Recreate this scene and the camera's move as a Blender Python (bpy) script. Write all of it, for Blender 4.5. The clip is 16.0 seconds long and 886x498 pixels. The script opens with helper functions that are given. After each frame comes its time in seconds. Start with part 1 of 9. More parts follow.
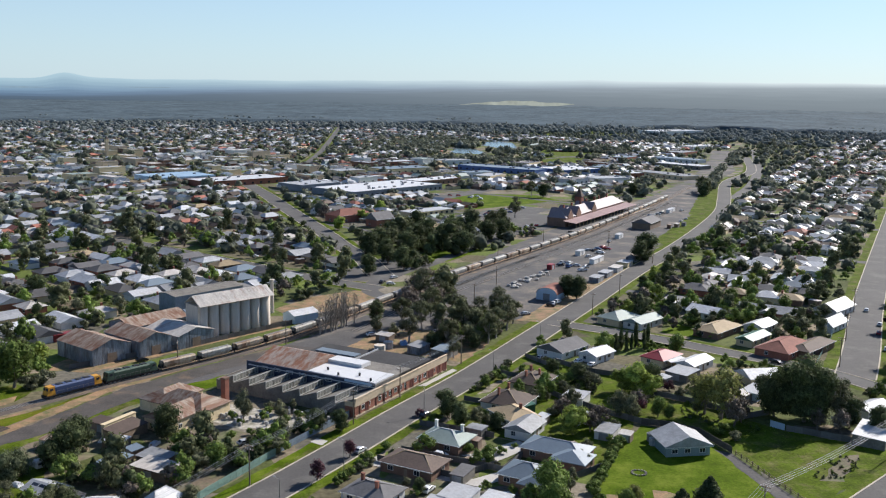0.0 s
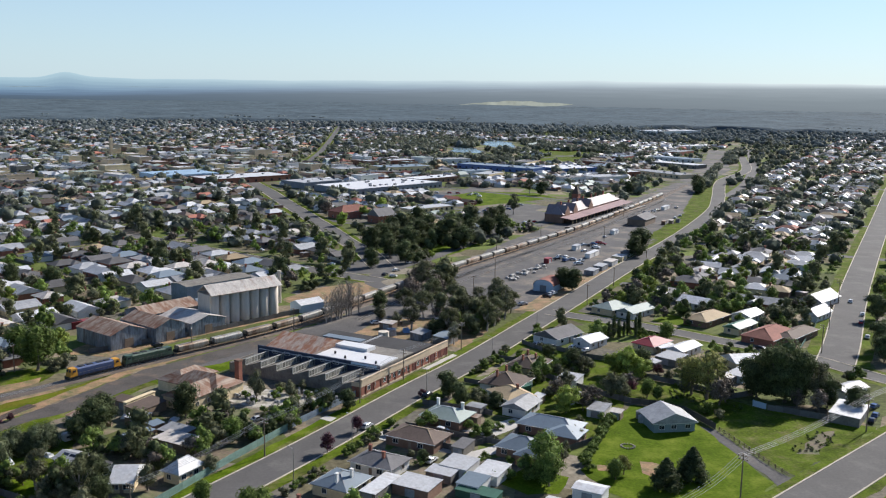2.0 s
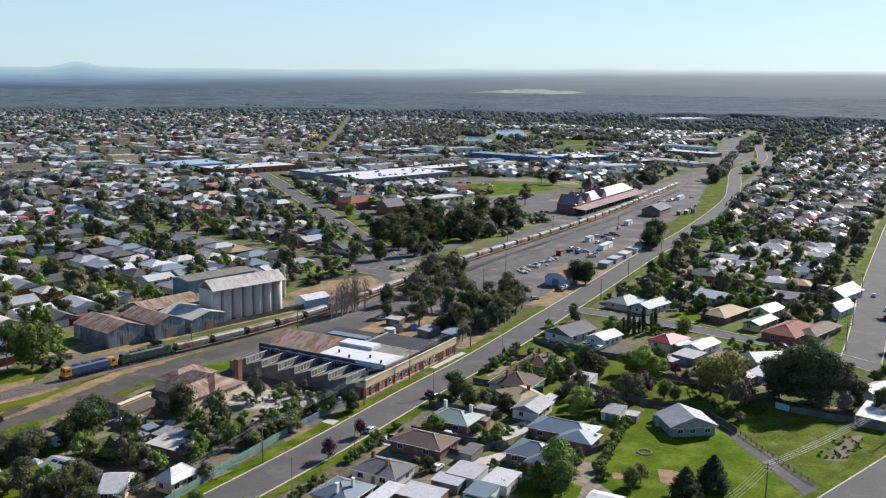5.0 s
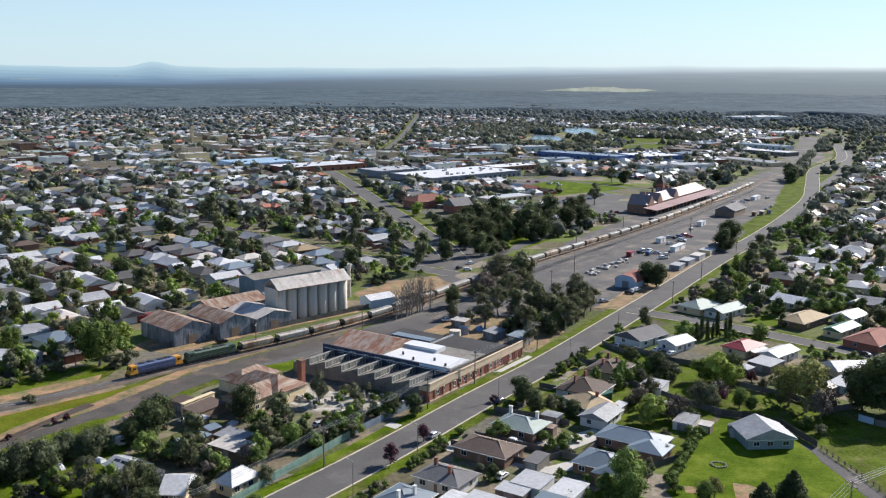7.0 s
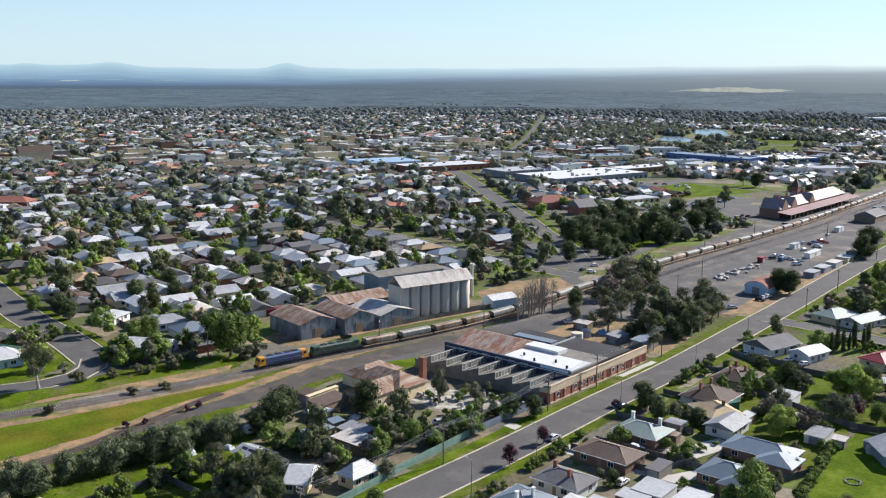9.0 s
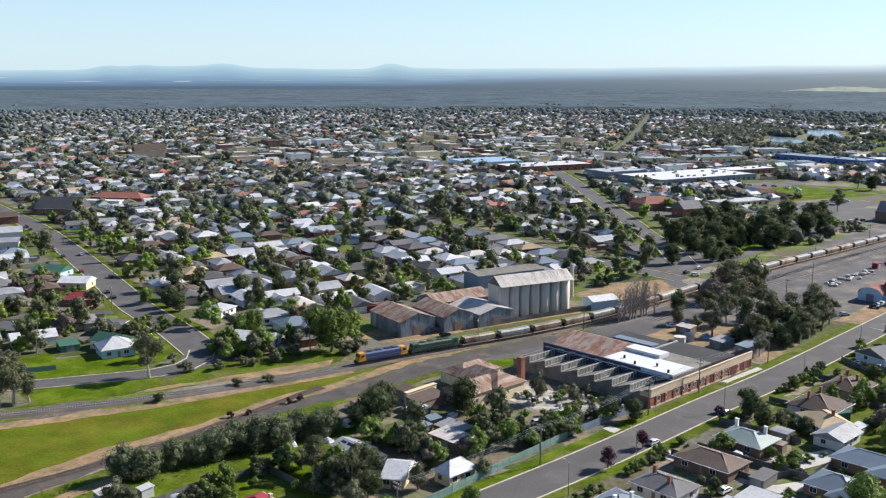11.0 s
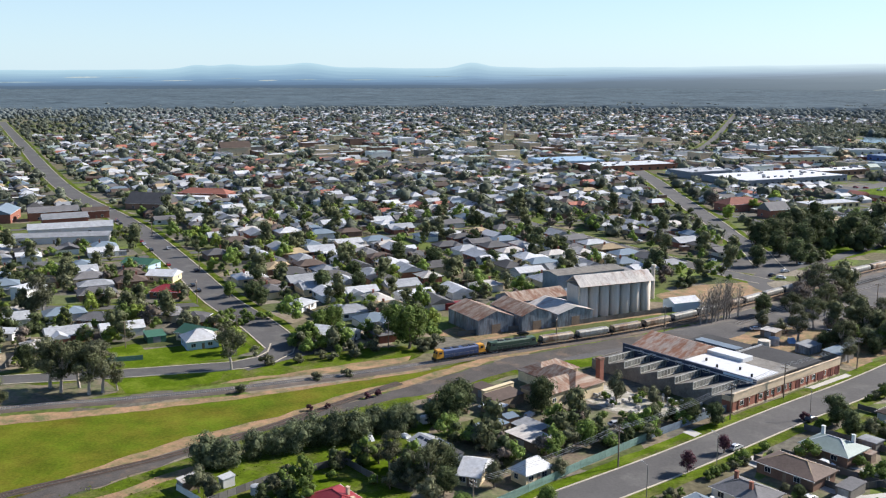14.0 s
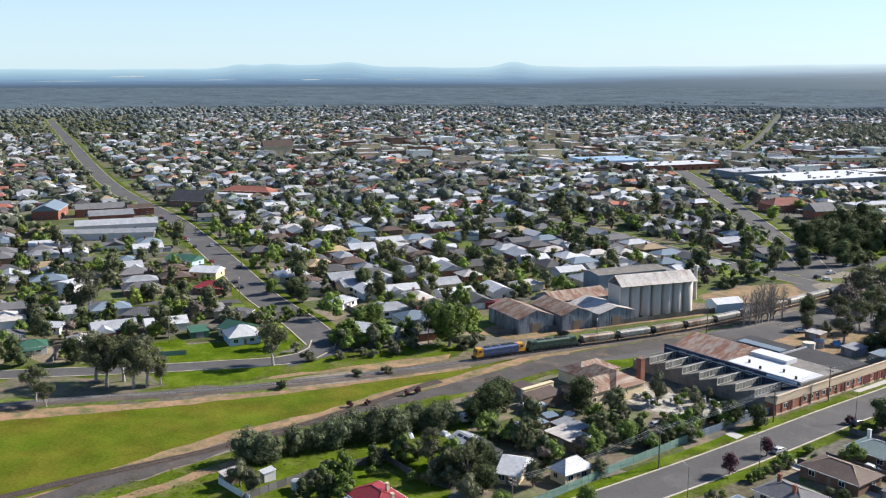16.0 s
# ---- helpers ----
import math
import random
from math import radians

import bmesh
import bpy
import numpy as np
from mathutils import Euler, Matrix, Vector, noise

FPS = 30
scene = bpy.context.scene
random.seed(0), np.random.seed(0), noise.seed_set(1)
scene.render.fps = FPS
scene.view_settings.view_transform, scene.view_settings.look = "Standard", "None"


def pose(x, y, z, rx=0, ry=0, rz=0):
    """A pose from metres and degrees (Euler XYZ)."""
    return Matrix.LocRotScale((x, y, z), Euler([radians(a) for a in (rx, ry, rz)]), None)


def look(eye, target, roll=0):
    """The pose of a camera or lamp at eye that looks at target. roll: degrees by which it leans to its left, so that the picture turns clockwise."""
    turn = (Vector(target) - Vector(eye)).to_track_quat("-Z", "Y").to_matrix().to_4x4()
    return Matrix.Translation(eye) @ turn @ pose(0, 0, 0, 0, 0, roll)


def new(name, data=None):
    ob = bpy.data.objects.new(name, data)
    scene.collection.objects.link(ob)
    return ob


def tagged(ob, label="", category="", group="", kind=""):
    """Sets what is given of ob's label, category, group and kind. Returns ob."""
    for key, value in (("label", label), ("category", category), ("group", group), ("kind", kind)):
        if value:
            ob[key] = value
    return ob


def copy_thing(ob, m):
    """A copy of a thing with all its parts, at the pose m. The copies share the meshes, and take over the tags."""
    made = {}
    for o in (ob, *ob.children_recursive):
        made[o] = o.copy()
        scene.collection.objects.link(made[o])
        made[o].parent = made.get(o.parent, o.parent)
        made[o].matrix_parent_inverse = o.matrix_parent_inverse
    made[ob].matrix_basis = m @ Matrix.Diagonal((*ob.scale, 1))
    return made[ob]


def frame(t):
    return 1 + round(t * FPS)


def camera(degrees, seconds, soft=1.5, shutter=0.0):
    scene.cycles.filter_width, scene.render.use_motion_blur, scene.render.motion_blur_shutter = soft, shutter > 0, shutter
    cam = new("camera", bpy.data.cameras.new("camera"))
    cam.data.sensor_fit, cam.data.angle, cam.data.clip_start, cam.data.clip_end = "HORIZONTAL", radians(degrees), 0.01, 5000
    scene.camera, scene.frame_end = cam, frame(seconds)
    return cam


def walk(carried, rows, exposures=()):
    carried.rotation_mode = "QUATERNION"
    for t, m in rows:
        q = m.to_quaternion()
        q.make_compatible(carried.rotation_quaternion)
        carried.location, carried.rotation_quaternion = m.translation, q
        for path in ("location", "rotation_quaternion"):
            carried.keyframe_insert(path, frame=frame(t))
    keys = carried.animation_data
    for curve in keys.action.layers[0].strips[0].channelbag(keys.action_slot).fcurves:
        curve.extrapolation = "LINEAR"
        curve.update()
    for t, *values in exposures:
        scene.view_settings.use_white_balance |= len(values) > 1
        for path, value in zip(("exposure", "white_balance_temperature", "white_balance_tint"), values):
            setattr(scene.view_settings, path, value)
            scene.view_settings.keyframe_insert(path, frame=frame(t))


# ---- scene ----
# The camera: a drone some 95 m over the edge of a country town.
cam = camera(49.17, 16.0, 1.2)
walk(cam, [
    (0.0, look((-1.01, -2.16, 96.11), (7.11, 96.12, 79.53), 0.88)),
    (0.5, look((-1.41, -6.79, 96.05), (6.73, 91.49, 79.46), 0.82)),
    (1.0, look((-2.20, -9.88, 95.79), (5.98, 88.40, 79.21), 1.01)),
    (1.5, look((-2.65, -14.42, 95.69), (5.54, 83.86, 79.12), 1.02)),
    (2.0, look((-3.23, -19.47, 95.65), (5.01, 78.80, 79.09), 0.97)),
    (2.5, look((-3.64, -24.28, 95.70), (4.63, 73.99, 79.13), 0.93)),
    (3.0, look((-3.84, -27.52, 95.72), (4.39, 70.76, 79.15), 0.93)),
    (5.5, look((-0.25, -1.74, 95.29), (5.86, 96.44, 77.33), 0.71)),
    (6.0, look((-0.14, -0.10, 95.19), (4.53, 98.15, 77.17), 0.64)),
    (6.5, look((0.05, -0.10, 95.02), (2.22, 98.25, 77.06), 0.54)),
    (7.0, look((0.00, 0.00, 95.00), (-0.00, 98.37, 77.03), 0.51)),
    (7.5, look((-0.06, -0.10, 95.17), (-2.23, 98.24, 77.15), 0.48)),
    (8.0, look((-0.11, -0.23, 95.09), (-5.46, 97.99, 77.08), 0.44)),
    (8.5, look((0.04, -0.13, 95.08), (-9.04, 97.81, 77.05), 0.37)),
    (9.0, look((-0.05, 0.20, 94.82), (-12.70, 97.75, 76.81), 0.33)),
    (9.5, look((0.05, 0.12, 94.84), (-15.83, 97.19, 76.81), 0.27)),
    (12.0, look((-0.22, 0.53, 94.22), (-26.47, 95.32, 76.16), 0.11)),
    (12.5, look((-0.32, 0.45, 94.21), (-28.13, 94.78, 76.12), 0.11)),
    (13.0, look((-0.22, 0.41, 94.18), (-29.00, 94.46, 76.08), 0.06)),
    (13.5, look((-0.13, 0.43, 94.08), (-29.68, 94.23, 75.97), 0.04)),
    (14.0, look((-0.19, 0.50, 94.02), (-30.80, 93.95, 75.88), 0.05)),
    (14.5, look((-0.09, 0.34, 94.01), (-31.81, 93.42, 75.85), 0.03)),
    (15.0, look((-0.17, 0.15, 94.01), (-32.93, 92.87, 75.82), 0.02)),
    (15.5, look((-0.25, 0.18, 93.90), (-34.00, 92.53, 75.68), -0.01)),
    (16.0, look((-0.27, 0.19, 93.73), (-34.78, 92.26, 75.52), 0.04)),
], exposures=[(0.0, 0.66), (3.0, 0.66), (7.0, 0.80), (12.0, 0.92), (16.0, 0.96)])

# ---- daylight ----
SUN_AZ, SUN_EL = 49.0, 33.0          # degrees clockwise from +y, degrees up
sky_world = bpy.data.worlds.new("sky")
scene.world = sky_world
sky_world.use_nodes = True
wn = sky_world.node_tree
sky = wn.nodes.new("ShaderNodeTexSky")
sky.sky_type, sky.sun_disc = "NISHITA", False
sky.sun_elevation, sky.sun_rotation = radians(SUN_EL), radians(SUN_AZ)
sky.air_density, sky.dust_density, sky.ozone_density = 1.0, 0.3, 4.0
wn.nodes["Background"].inputs["Strength"].default_value = 0.091
tint = wn.nodes.new("ShaderNodeMix")
tint.data_type, tint.blend_type = "RGBA", "MULTIPLY"
tint.inputs["Factor"].default_value = 1.0
tint.inputs["B"].default_value = (0.58, 0.69, 0.82, 1)
wn.links.new(sky.outputs[0], tint.inputs["A"])
haze = wn.nodes.new("ShaderNodeMix")
haze.data_type = "RGBA"
# haze is thick along the horizon and thin overhead
where = wn.nodes.new("ShaderNodeTexCoord")
part_of = wn.nodes.new("ShaderNodeSeparateXYZ")
thin = wn.nodes.new("ShaderNodeMapRange")
thin.inputs["From Min"].default_value, thin.inputs["From Max"].default_value = 0.0, 0.34
thin.inputs["To Min"].default_value, thin.inputs["To Max"].default_value = 0.62, 0.02
wn.links.new(where.outputs["Generated"], part_of.inputs[0])
wn.links.new(part_of.outputs["Z"], thin.inputs["Value"])
wn.links.new(thin.outputs[0], haze.inputs["Factor"])
haze.inputs["B"].default_value = (4.70, 6.0, 6.9, 1)
wn.links.new(tint.outputs["Result"], haze.inputs["A"])
wn.links.new(haze.outputs["Result"], wn.nodes["Background"].inputs["Color"])
sun = new("sun", bpy.data.lights.new("sun", "SUN"))
sun.data.energy, sun.data.angle, sun.data.color = 5.0, radians(0.53), (1.0, 0.945, 0.89)
sun_to = Vector((math.sin(radians(SUN_AZ)) * math.cos(radians(SUN_EL)), math.cos(radians(SUN_AZ)) * math.cos(radians(SUN_EL)), math.sin(radians(SUN_EL))))
sun.matrix_world = look(sun_to * 400, (0, 0, 0))

# ---- materials ----
def material(name, rgb, rough=0.8, metal=0.0, dark=0.7, light=1.25, big=0.15, small=2.0, stretch=(1, 1, 1), bump=0.0, object_var=0.0, island_var=0.0,
             stain=None, stain_at=0.6, stain_scale=0.2, stain_soft=0.12, translucent=0.0, spec=0.3, coord="Object"):
    """A surface of one base colour with variation at two scales, optional stains of a second colour, and relief."""
    m = bpy.data.materials.new(name)
    m.use_nodes = True
    nt = m.node_tree
    n, l = nt.nodes, nt.links
    b = n["Principled BSDF"]
    b.inputs["Roughness"].default_value, b.inputs["Metallic"].default_value = rough, metal
    b.inputs["Specular IOR Level"].default_value = spec
    tc = n.new("ShaderNodeTexCoord") if coord != "World" else n.new("ShaderNodeNewGeometry")
    mp = n.new("ShaderNodeMapping")
    mp.inputs["Scale"].default_value = stretch
    l.new(tc.outputs["Position" if coord == "World" else coord], mp.inputs["Vector"])
    last = None
    for scale, detail, amount in ((big, 3.0, 0.5), (small, 4.0, 0.5)):
        t = n.new("ShaderNodeTexNoise")
        t.inputs["Scale"].default_value, t.inputs["Detail"].default_value, t.inputs["Roughness"].default_value = scale, detail, 0.65
        l.new(mp.outputs[0], t.inputs["Vector"])
        if last is None:
            last = t.outputs["Fac"]
        else:
            a = n.new("ShaderNodeMath")
            a.operation = "ADD"
            l.new(last, a.inputs[0]), l.new(t.outputs["Fac"], a.inputs[1])
            fine = t.outputs["Fac"]
            last = a.outputs[0]
    r = n.new("ShaderNodeMapRange")
    r.inputs["From Min"].default_value, r.inputs["From Max"].default_value = 0.7, 1.3
    r.inputs["To Min"].default_value, r.inputs["To Max"].default_value = dark, light
    l.new(last, r.inputs["Value"])
    value = r.outputs[0]
    for amount, node, socket in ((object_var, "ShaderNodeObjectInfo", "Random"), (island_var, "ShaderNodeNewGeometry", "Random Per Island")):
        if amount:
            o = n.new(node)
            k = n.new("ShaderNodeMapRange")
            k.inputs["To Min"].default_value, k.inputs["To Max"].default_value = 1 - amount, 1 + amount
            l.new(o.outputs[socket], k.inputs["Value"])
            a = n.new("ShaderNodeMath")
            a.operation = "MULTIPLY"
            l.new(value, a.inputs[0]), l.new(k.outputs[0], a.inputs[1])
            value = a.outputs[0]
    base = n.new("ShaderNodeRGB")
    base.outputs[0].default_value = (*rgb, 1)
    colour = base.outputs[0]
    if stain:
        t = n.new("ShaderNodeTexNoise")
        t.inputs["Scale"].default_value, t.inputs["Detail"].default_value, t.inputs["Roughness"].default_value = stain_scale, 6.0, 0.65
        l.new(mp.outputs[0], t.inputs["Vector"])
        k = n.new("ShaderNodeMapRange")
        k.inputs["From Min"].default_value, k.inputs["From Max"].default_value = stain_at - stain_soft, stain_at + stain_soft
        l.new(t.outputs["Fac"], k.inputs["Value"])
        x = n.new("ShaderNodeMix")
        x.data_type = "RGBA"
        x.inputs["B"].default_value = (*stain, 1)
        l.new(k.outputs[0], x.inputs["Factor"]), l.new(colour, x.inputs["A"])
        colour = x.outputs["Result"]
    v = n.new("ShaderNodeVectorMath")
    v.operation = "SCALE"
    l.new(colour, v.inputs[0]), l.new(value, v.inputs["Scale"])
    l.new(v.outputs[0], b.inputs["Base Color"])
    if bump:
        p = n.new("ShaderNodeBump")
        p.inputs["Strength"].default_value, p.inputs["Distance"].default_value = 0.6, bump
        l.new(fine, p.inputs["Height"]), l.new(p.outputs[0], b.inputs["Normal"])
    if translucent:
        tr = n.new("ShaderNodeBsdfTranslucent")
        l.new(v.outputs[0], tr.inputs["Color"])
        mx = n.new("ShaderNodeMixShader")
        mx.inputs["Fac"].default_value = translucent
        l.new(b.outputs[0], mx.inputs[1]), l.new(tr.outputs[0], mx.inputs[2])
        l.new(mx.outputs[0], n["Material Output"].inputs["Surface"])
    return m


M = {}
M["asphalt"] = material("asphalt", (0.078, 0.074, 0.071), 0.9, big=0.05, small=1.2, dark=0.8, light=1.2, stain=(0.12, 0.115, 0.105), stain_at=0.62, stain_scale=0.09, coord="World")
M["ballast"] = material("ballast", (0.100, 0.082, 0.070), 0.95, big=0.08, small=2.5, dark=0.65, light=1.35, bump=0.05, stain=(0.19, 0.135, 0.085), stain_at=0.62, stain_scale=0.10, coord="World")
M["yard_gravel"] = material("yard_gravel", (0.084, 0.080, 0.078), 0.95, big=0.05, small=1.2, dark=0.65, light=1.35, stain=(0.19, 0.155, 0.115), stain_at=0.62, stain_scale=0.05, coord="World")
M["dirt"] = material("dirt", (0.29, 0.178, 0.100), 0.95, big=0.10, small=1.5, dark=0.6, light=1.3, bump=0.05, stain=(0.11, 0.115, 0.045), stain_at=0.54, stain_scale=0.22, coord="World")
M["formation"] = material("formation", (0.068, 0.060, 0.054), 0.95, big=0.10, small=2.2, dark=0.6, light=1.4, bump=0.06, stain=(0.16, 0.11, 0.07), stain_at=0.66, stain_scale=0.12, coord="World")
M["side_ballast"] = material("side_ballast", (0.060, 0.050, 0.043), 0.95, big=0.1, small=2.2, dark=0.6, light=1.4, bump=0.05, coord="World")
M["old_sleeper"] = material("old_sleeper", (0.085, 0.068, 0.056), 0.95, big=0.3, small=3.0, island_var=0.35)
M["old_rail"] = material("old_rail", (0.10, 0.066, 0.05), 0.8, big=0.5, small=3.0, coord="World")
M["grass"] = material("grass", (0.074, 0.110, 0.007), 0.9, big=0.09, small=1.3, dark=0.6, light=1.35, bump=0.08, stain=(0.135, 0.112, 0.016), stain_at=0.56, stain_scale=0.07, stain_soft=0.2, coord="World", spec=0.04)
M["lawn"] = material("lawn", (0.072, 0.116, 0.004), 0.9, big=0.12, small=1.3, dark=0.55, light=1.35, bump=0.06, stain=(0.110, 0.135, 0.016), stain_at=0.58, stain_scale=0.12, coord="World", spec=0.04)
M["rough_grass"] = material("rough_grass", (0.070, 0.102, 0.007), 0.9, big=0.12, small=1.1, dark=0.45, light=1.5, bump=0.15, stain=(0.135, 0.120, 0.050), stain_at=0.60, stain_scale=0.15, coord="World", spec=0.04)
M["dirt_dark"] = material("dirt_dark", (0.16, 0.125, 0.09), 0.95, big=0.08, small=0.8, dark=0.5, light=1.4, stain=(0.09, 0.11, 0.04), stain_at=0.52, stain_scale=0.14, coord="World")
M["concrete"] = material("concrete", (0.42, 0.40, 0.37), 0.85, big=0.15, small=2.0, dark=0.8, light=1.12, coord="World")
M["pale_gravel"] = material("pale_gravel", (0.40, 0.37, 0.32), 0.95, big=0.2, small=1.6, dark=0.6, light=1.3, bump=0.05, stain=(0.12, 0.12, 0.07), stain_at=0.58, stain_scale=0.25, coord="World")
M["kerb"] = material("kerb", (0.42, 0.37, 0.29), 0.9, big=0.2, small=2.0, coord="World")
M["silo_concrete"] = material("silo_concrete", (0.54, 0.475, 0.395), 0.9, big=0.25, small=1.2, stretch=(1, 1, 0.15), dark=0.78, light=1.15, bump=0.02)
M["zinc"] = material("zinc", (0.30, 0.308, 0.318), 0.6, 0.05, big=0.3, small=1.0, dark=0.7, light=1.2, object_var=0.35, island_var=0.3)
M["white_roof"] = material("white_roof", (0.50, 0.505, 0.51), 0.5, big=0.3, small=1.2, dark=0.8, light=1.1, object_var=0.2, island_var=0.15, stain=(0.36, 0.34, 0.32), stain_at=0.6, stain_scale=0.35)
M["rust"] = material("rust", (0.315, 0.258, 0.205), 0.75, 0.05, big=0.3, small=2.0, stretch=(1.0, 0.14, 1), dark=0.75, light=1.2, stain=(0.175, 0.088, 0.054), stain_at=0.5, stain_scale=0.55, stain_soft=0.1)
M["rust_across"] = material("rust_across", (0.38, 0.32, 0.27), 0.75, 0.05, big=0.3, small=2.0, stretch=(0.14, 1.0, 1), dark=0.75, light=1.2, stain=(0.24, 0.11, 0.065), stain_at=0.48, stain_scale=0.6, stain_soft=0.1)
M["old_iron"] = material("old_iron", (0.45, 0.42, 0.385), 0.7, 0.1, big=0.3, small=1.5, stretch=(1, 0.3, 1), stain=(0.25, 0.13, 0.085), stain_at=0.66, stain_scale=0.22, stain_soft=0.14)
M["tin_wall"] = material("tin_wall", (0.225, 0.250, 0.280), 0.7, 0.1, big=0.35, small=1.2, stretch=(1, 1, 0.25), dark=0.35, light=1.5, stain=(0.12, 0.075, 0.055), stain_at=0.60, stain_scale=0.4)
M["grey_tile"] = material("grey_tile", (0.108, 0.105, 0.106), 0.8, big=0.2, small=2.0, dark=0.75, light=1.25, object_var=0.35, island_var=0.35, spec=0.2)
M["brown_tile"] = material("brown_tile", (0.095, 0.068, 0.054), 0.8, big=0.2, small=2.0, dark=0.75, light=1.25, object_var=0.3, island_var=0.35)
M["red_tile"] = material("red_tile", (0.25, 0.098, 0.070), 0.85, big=0.2, small=2.0, dark=0.7, light=1.2, object_var=0.25, island_var=0.3)
M["red_iron"] = material("red_iron", (0.23, 0.03, 0.035), 0.5, big=0.2, small=2.0, dark=0.8, light=1.15, object_var=0.15)
M["green_iron"] = material("green_iron", (0.045, 0.115, 0.075), 0.5, big=0.2, small=2.0, dark=0.8, light=1.2, object_var=0.2)
M["pale_green_iron"] = material("pale_green_iron", (0.24, 0.29, 0.26), 0.55, big=0.15, small=1.5, dark=0.85, light=1.12)
M["blue_iron"] = material("blue_iron", (0.155, 0.195, 0.230), 0.5, big=0.15, small=1.5, dark=0.88, light=1.1, object_var=0.12)
M["tan_tile"] = material("tan_tile", (0.33, 0.25, 0.15), 0.8, big=0.2, small=2.0, dark=0.75, light=1.2, object_var=0.2)
M["cream"] = material("cream", (0.60, 0.49, 0.31), 0.8, big=0.3, small=2.0, dark=0.85, light=1.1, object_var=0.15)
M["white_wall"] = material("white_wall", (0.66, 0.65, 0.62), 0.7, big=0.3, small=2.0, dark=0.85, light=1.08, object_var=0.12)
M["blue_wall"] = material("blue_wall", (0.40, 0.52, 0.62), 0.7, big=0.3, small=2.0, dark=0.9, light=1.08)
M["brick"] = material("brick", (0.25, 0.100, 0.068), 0.85, big=0.4, small=4.0, dark=0.75, light=1.2, object_var=0.2)
M["brown_brick"] = material("brown_brick", (0.20, 0.12, 0.085), 0.85, big=0.4, small=4.0, dark=0.75, light=1.2, object_var=0.25)
M["render"] = material("pale_render", (0.55, 0.43, 0.30), 0.8, big=0.2, small=1.5, dark=0.85, light=1.1)
M["grey_wall"] = material("grey_wall", (0.20, 0.185, 0.16), 0.85, big=0.2, small=1.5, dark=0.7, light=1.25, stain=(0.10, 0.09, 0.08), stain_at=0.58, stain_scale=0.4)
M["timber"] = material("timber", (0.20, 0.15, 0.11), 0.85, big=0.5, small=4.0)
M["fence_grey"] = material("fence_grey", (0.125, 0.12, 0.112), 0.85, big=0.4, small=3.0, dark=0.75, light=1.2, object_var=0.25)
M["fence_green"] = material("fence_green", (0.16, 0.25, 0.215), 0.6, big=0.3, small=2.0, object_var=0.1)
M["fence_blue"] = material("fence_blue", (0.17, 0.215, 0.26), 0.6, big=0.3, small=2.0, object_var=0.1)
M["window"] = material("window", (0.03, 0.035, 0.045), 0.12, spec=0.6, big=0.3, small=1.0, object_var=0.4)
M["steel"] = material("steel", (0.30, 0.29, 0.28), 0.45, 0.7, big=0.3, small=3.0)
M["black_steel"] = material("black_steel", (0.03, 0.03, 0.032), 0.6, 0.2, big=0.5, small=3.0)
M["bark"] = material("bark", (0.19, 0.155, 0.125), 0.95, big=0.8, small=5.0, dark=0.6, light=1.3)
M["pale_bark"] = material("pale_bark", (0.36, 0.32, 0.28), 0.9, big=0.8, small=5.0, dark=0.6, light=1.2)
def leaf(name, rgb, translucent=0.28):
    return material(name, rgb, 0.8, big=0.3, small=2.6, dark=0.55, light=1.45, bump=0.25, island_var=0.45, object_var=0.25, translucent=translucent, spec=0.15)
M["gum_leaf"] = leaf("gum_leaf", (0.112, 0.122, 0.060))
M["dark_leaf"] = leaf("dark_leaf", (0.080, 0.100, 0.043), 0.34)
M["green_leaf"] = leaf("green_leaf", (0.128, 0.180, 0.042), 0.28)
M["bright_leaf"] = leaf("bright_leaf", (0.220, 0.275, 0.058), 0.35)
M["pepper_leaf"] = leaf("pepper_leaf", (0.118, 0.138, 0.074), 0.34)
M["olive_leaf"] = leaf("olive_leaf", (0.125, 0.130, 0.074))
M["plum_leaf"] = leaf("plum_leaf", (0.100, 0.045, 0.055))
M["blossom"] = leaf("blossom", (0.36, 0.17, 0.22))
M["spring_leaf"] = leaf("spring_leaf", (0.200, 0.205, 0.070), 0.4)
M["pale_twig"] = leaf("pale_twig", (0.30, 0.265, 0.225), 0.0)
M["twig"] = leaf("twig", (0.155, 0.125, 0.098), 0.0)
# Leaves of the far trees: haze is put into the paler base colour.
M["hazed_leaf"] = leaf("hazed_leaf", (0.150, 0.165, 0.120), 0.35)
M["hazed_bright_leaf"] = leaf("hazed_bright_leaf", (0.185, 0.215, 0.100), 0.35)
# Woodland leaves paled and greyed to put distance haze into their colour.
M["hazed_wood_leaf"] = material("hazed_wood_leaf", (0.150, 0.172, 0.166), 0.9, big=0.004, small=0.03, dark=0.8, light=1.2, island_var=0.2, translucent=0.3, spec=0.05)


# ---- mesh helpers ----
def mesh_of(bm, name):
    me = bpy.data.meshes.new(name)
    bm.normal_update()
    bm.to_mesh(me)
    bm.free()
    return me


def part(name, bm, mat, parent, label=""):
    """One mesh object under a thing or a part; bm may be a bmesh or a finished mesh."""
    me = bm if isinstance(bm, bpy.types.Mesh) else mesh_of(bm, name)
    if not me.materials:
        me.materials.append(M[mat])
    ob = new(name, me)
    ob.parent = parent
    if label:
        ob["label"] = label
    return ob


def thing(name, m, label, category, group="", kind=""):
    e = new(name)
    e.empty_display_size = 0.5
    e.matrix_basis = m
    return tagged(e, label, category, group, kind)


def structure(name, bm, mat, label, category="ground"):
    me = mesh_of(bm, name)
    me.materials.append(M[mat])
    return tagged(new(name, me), label, category, "", "structure")


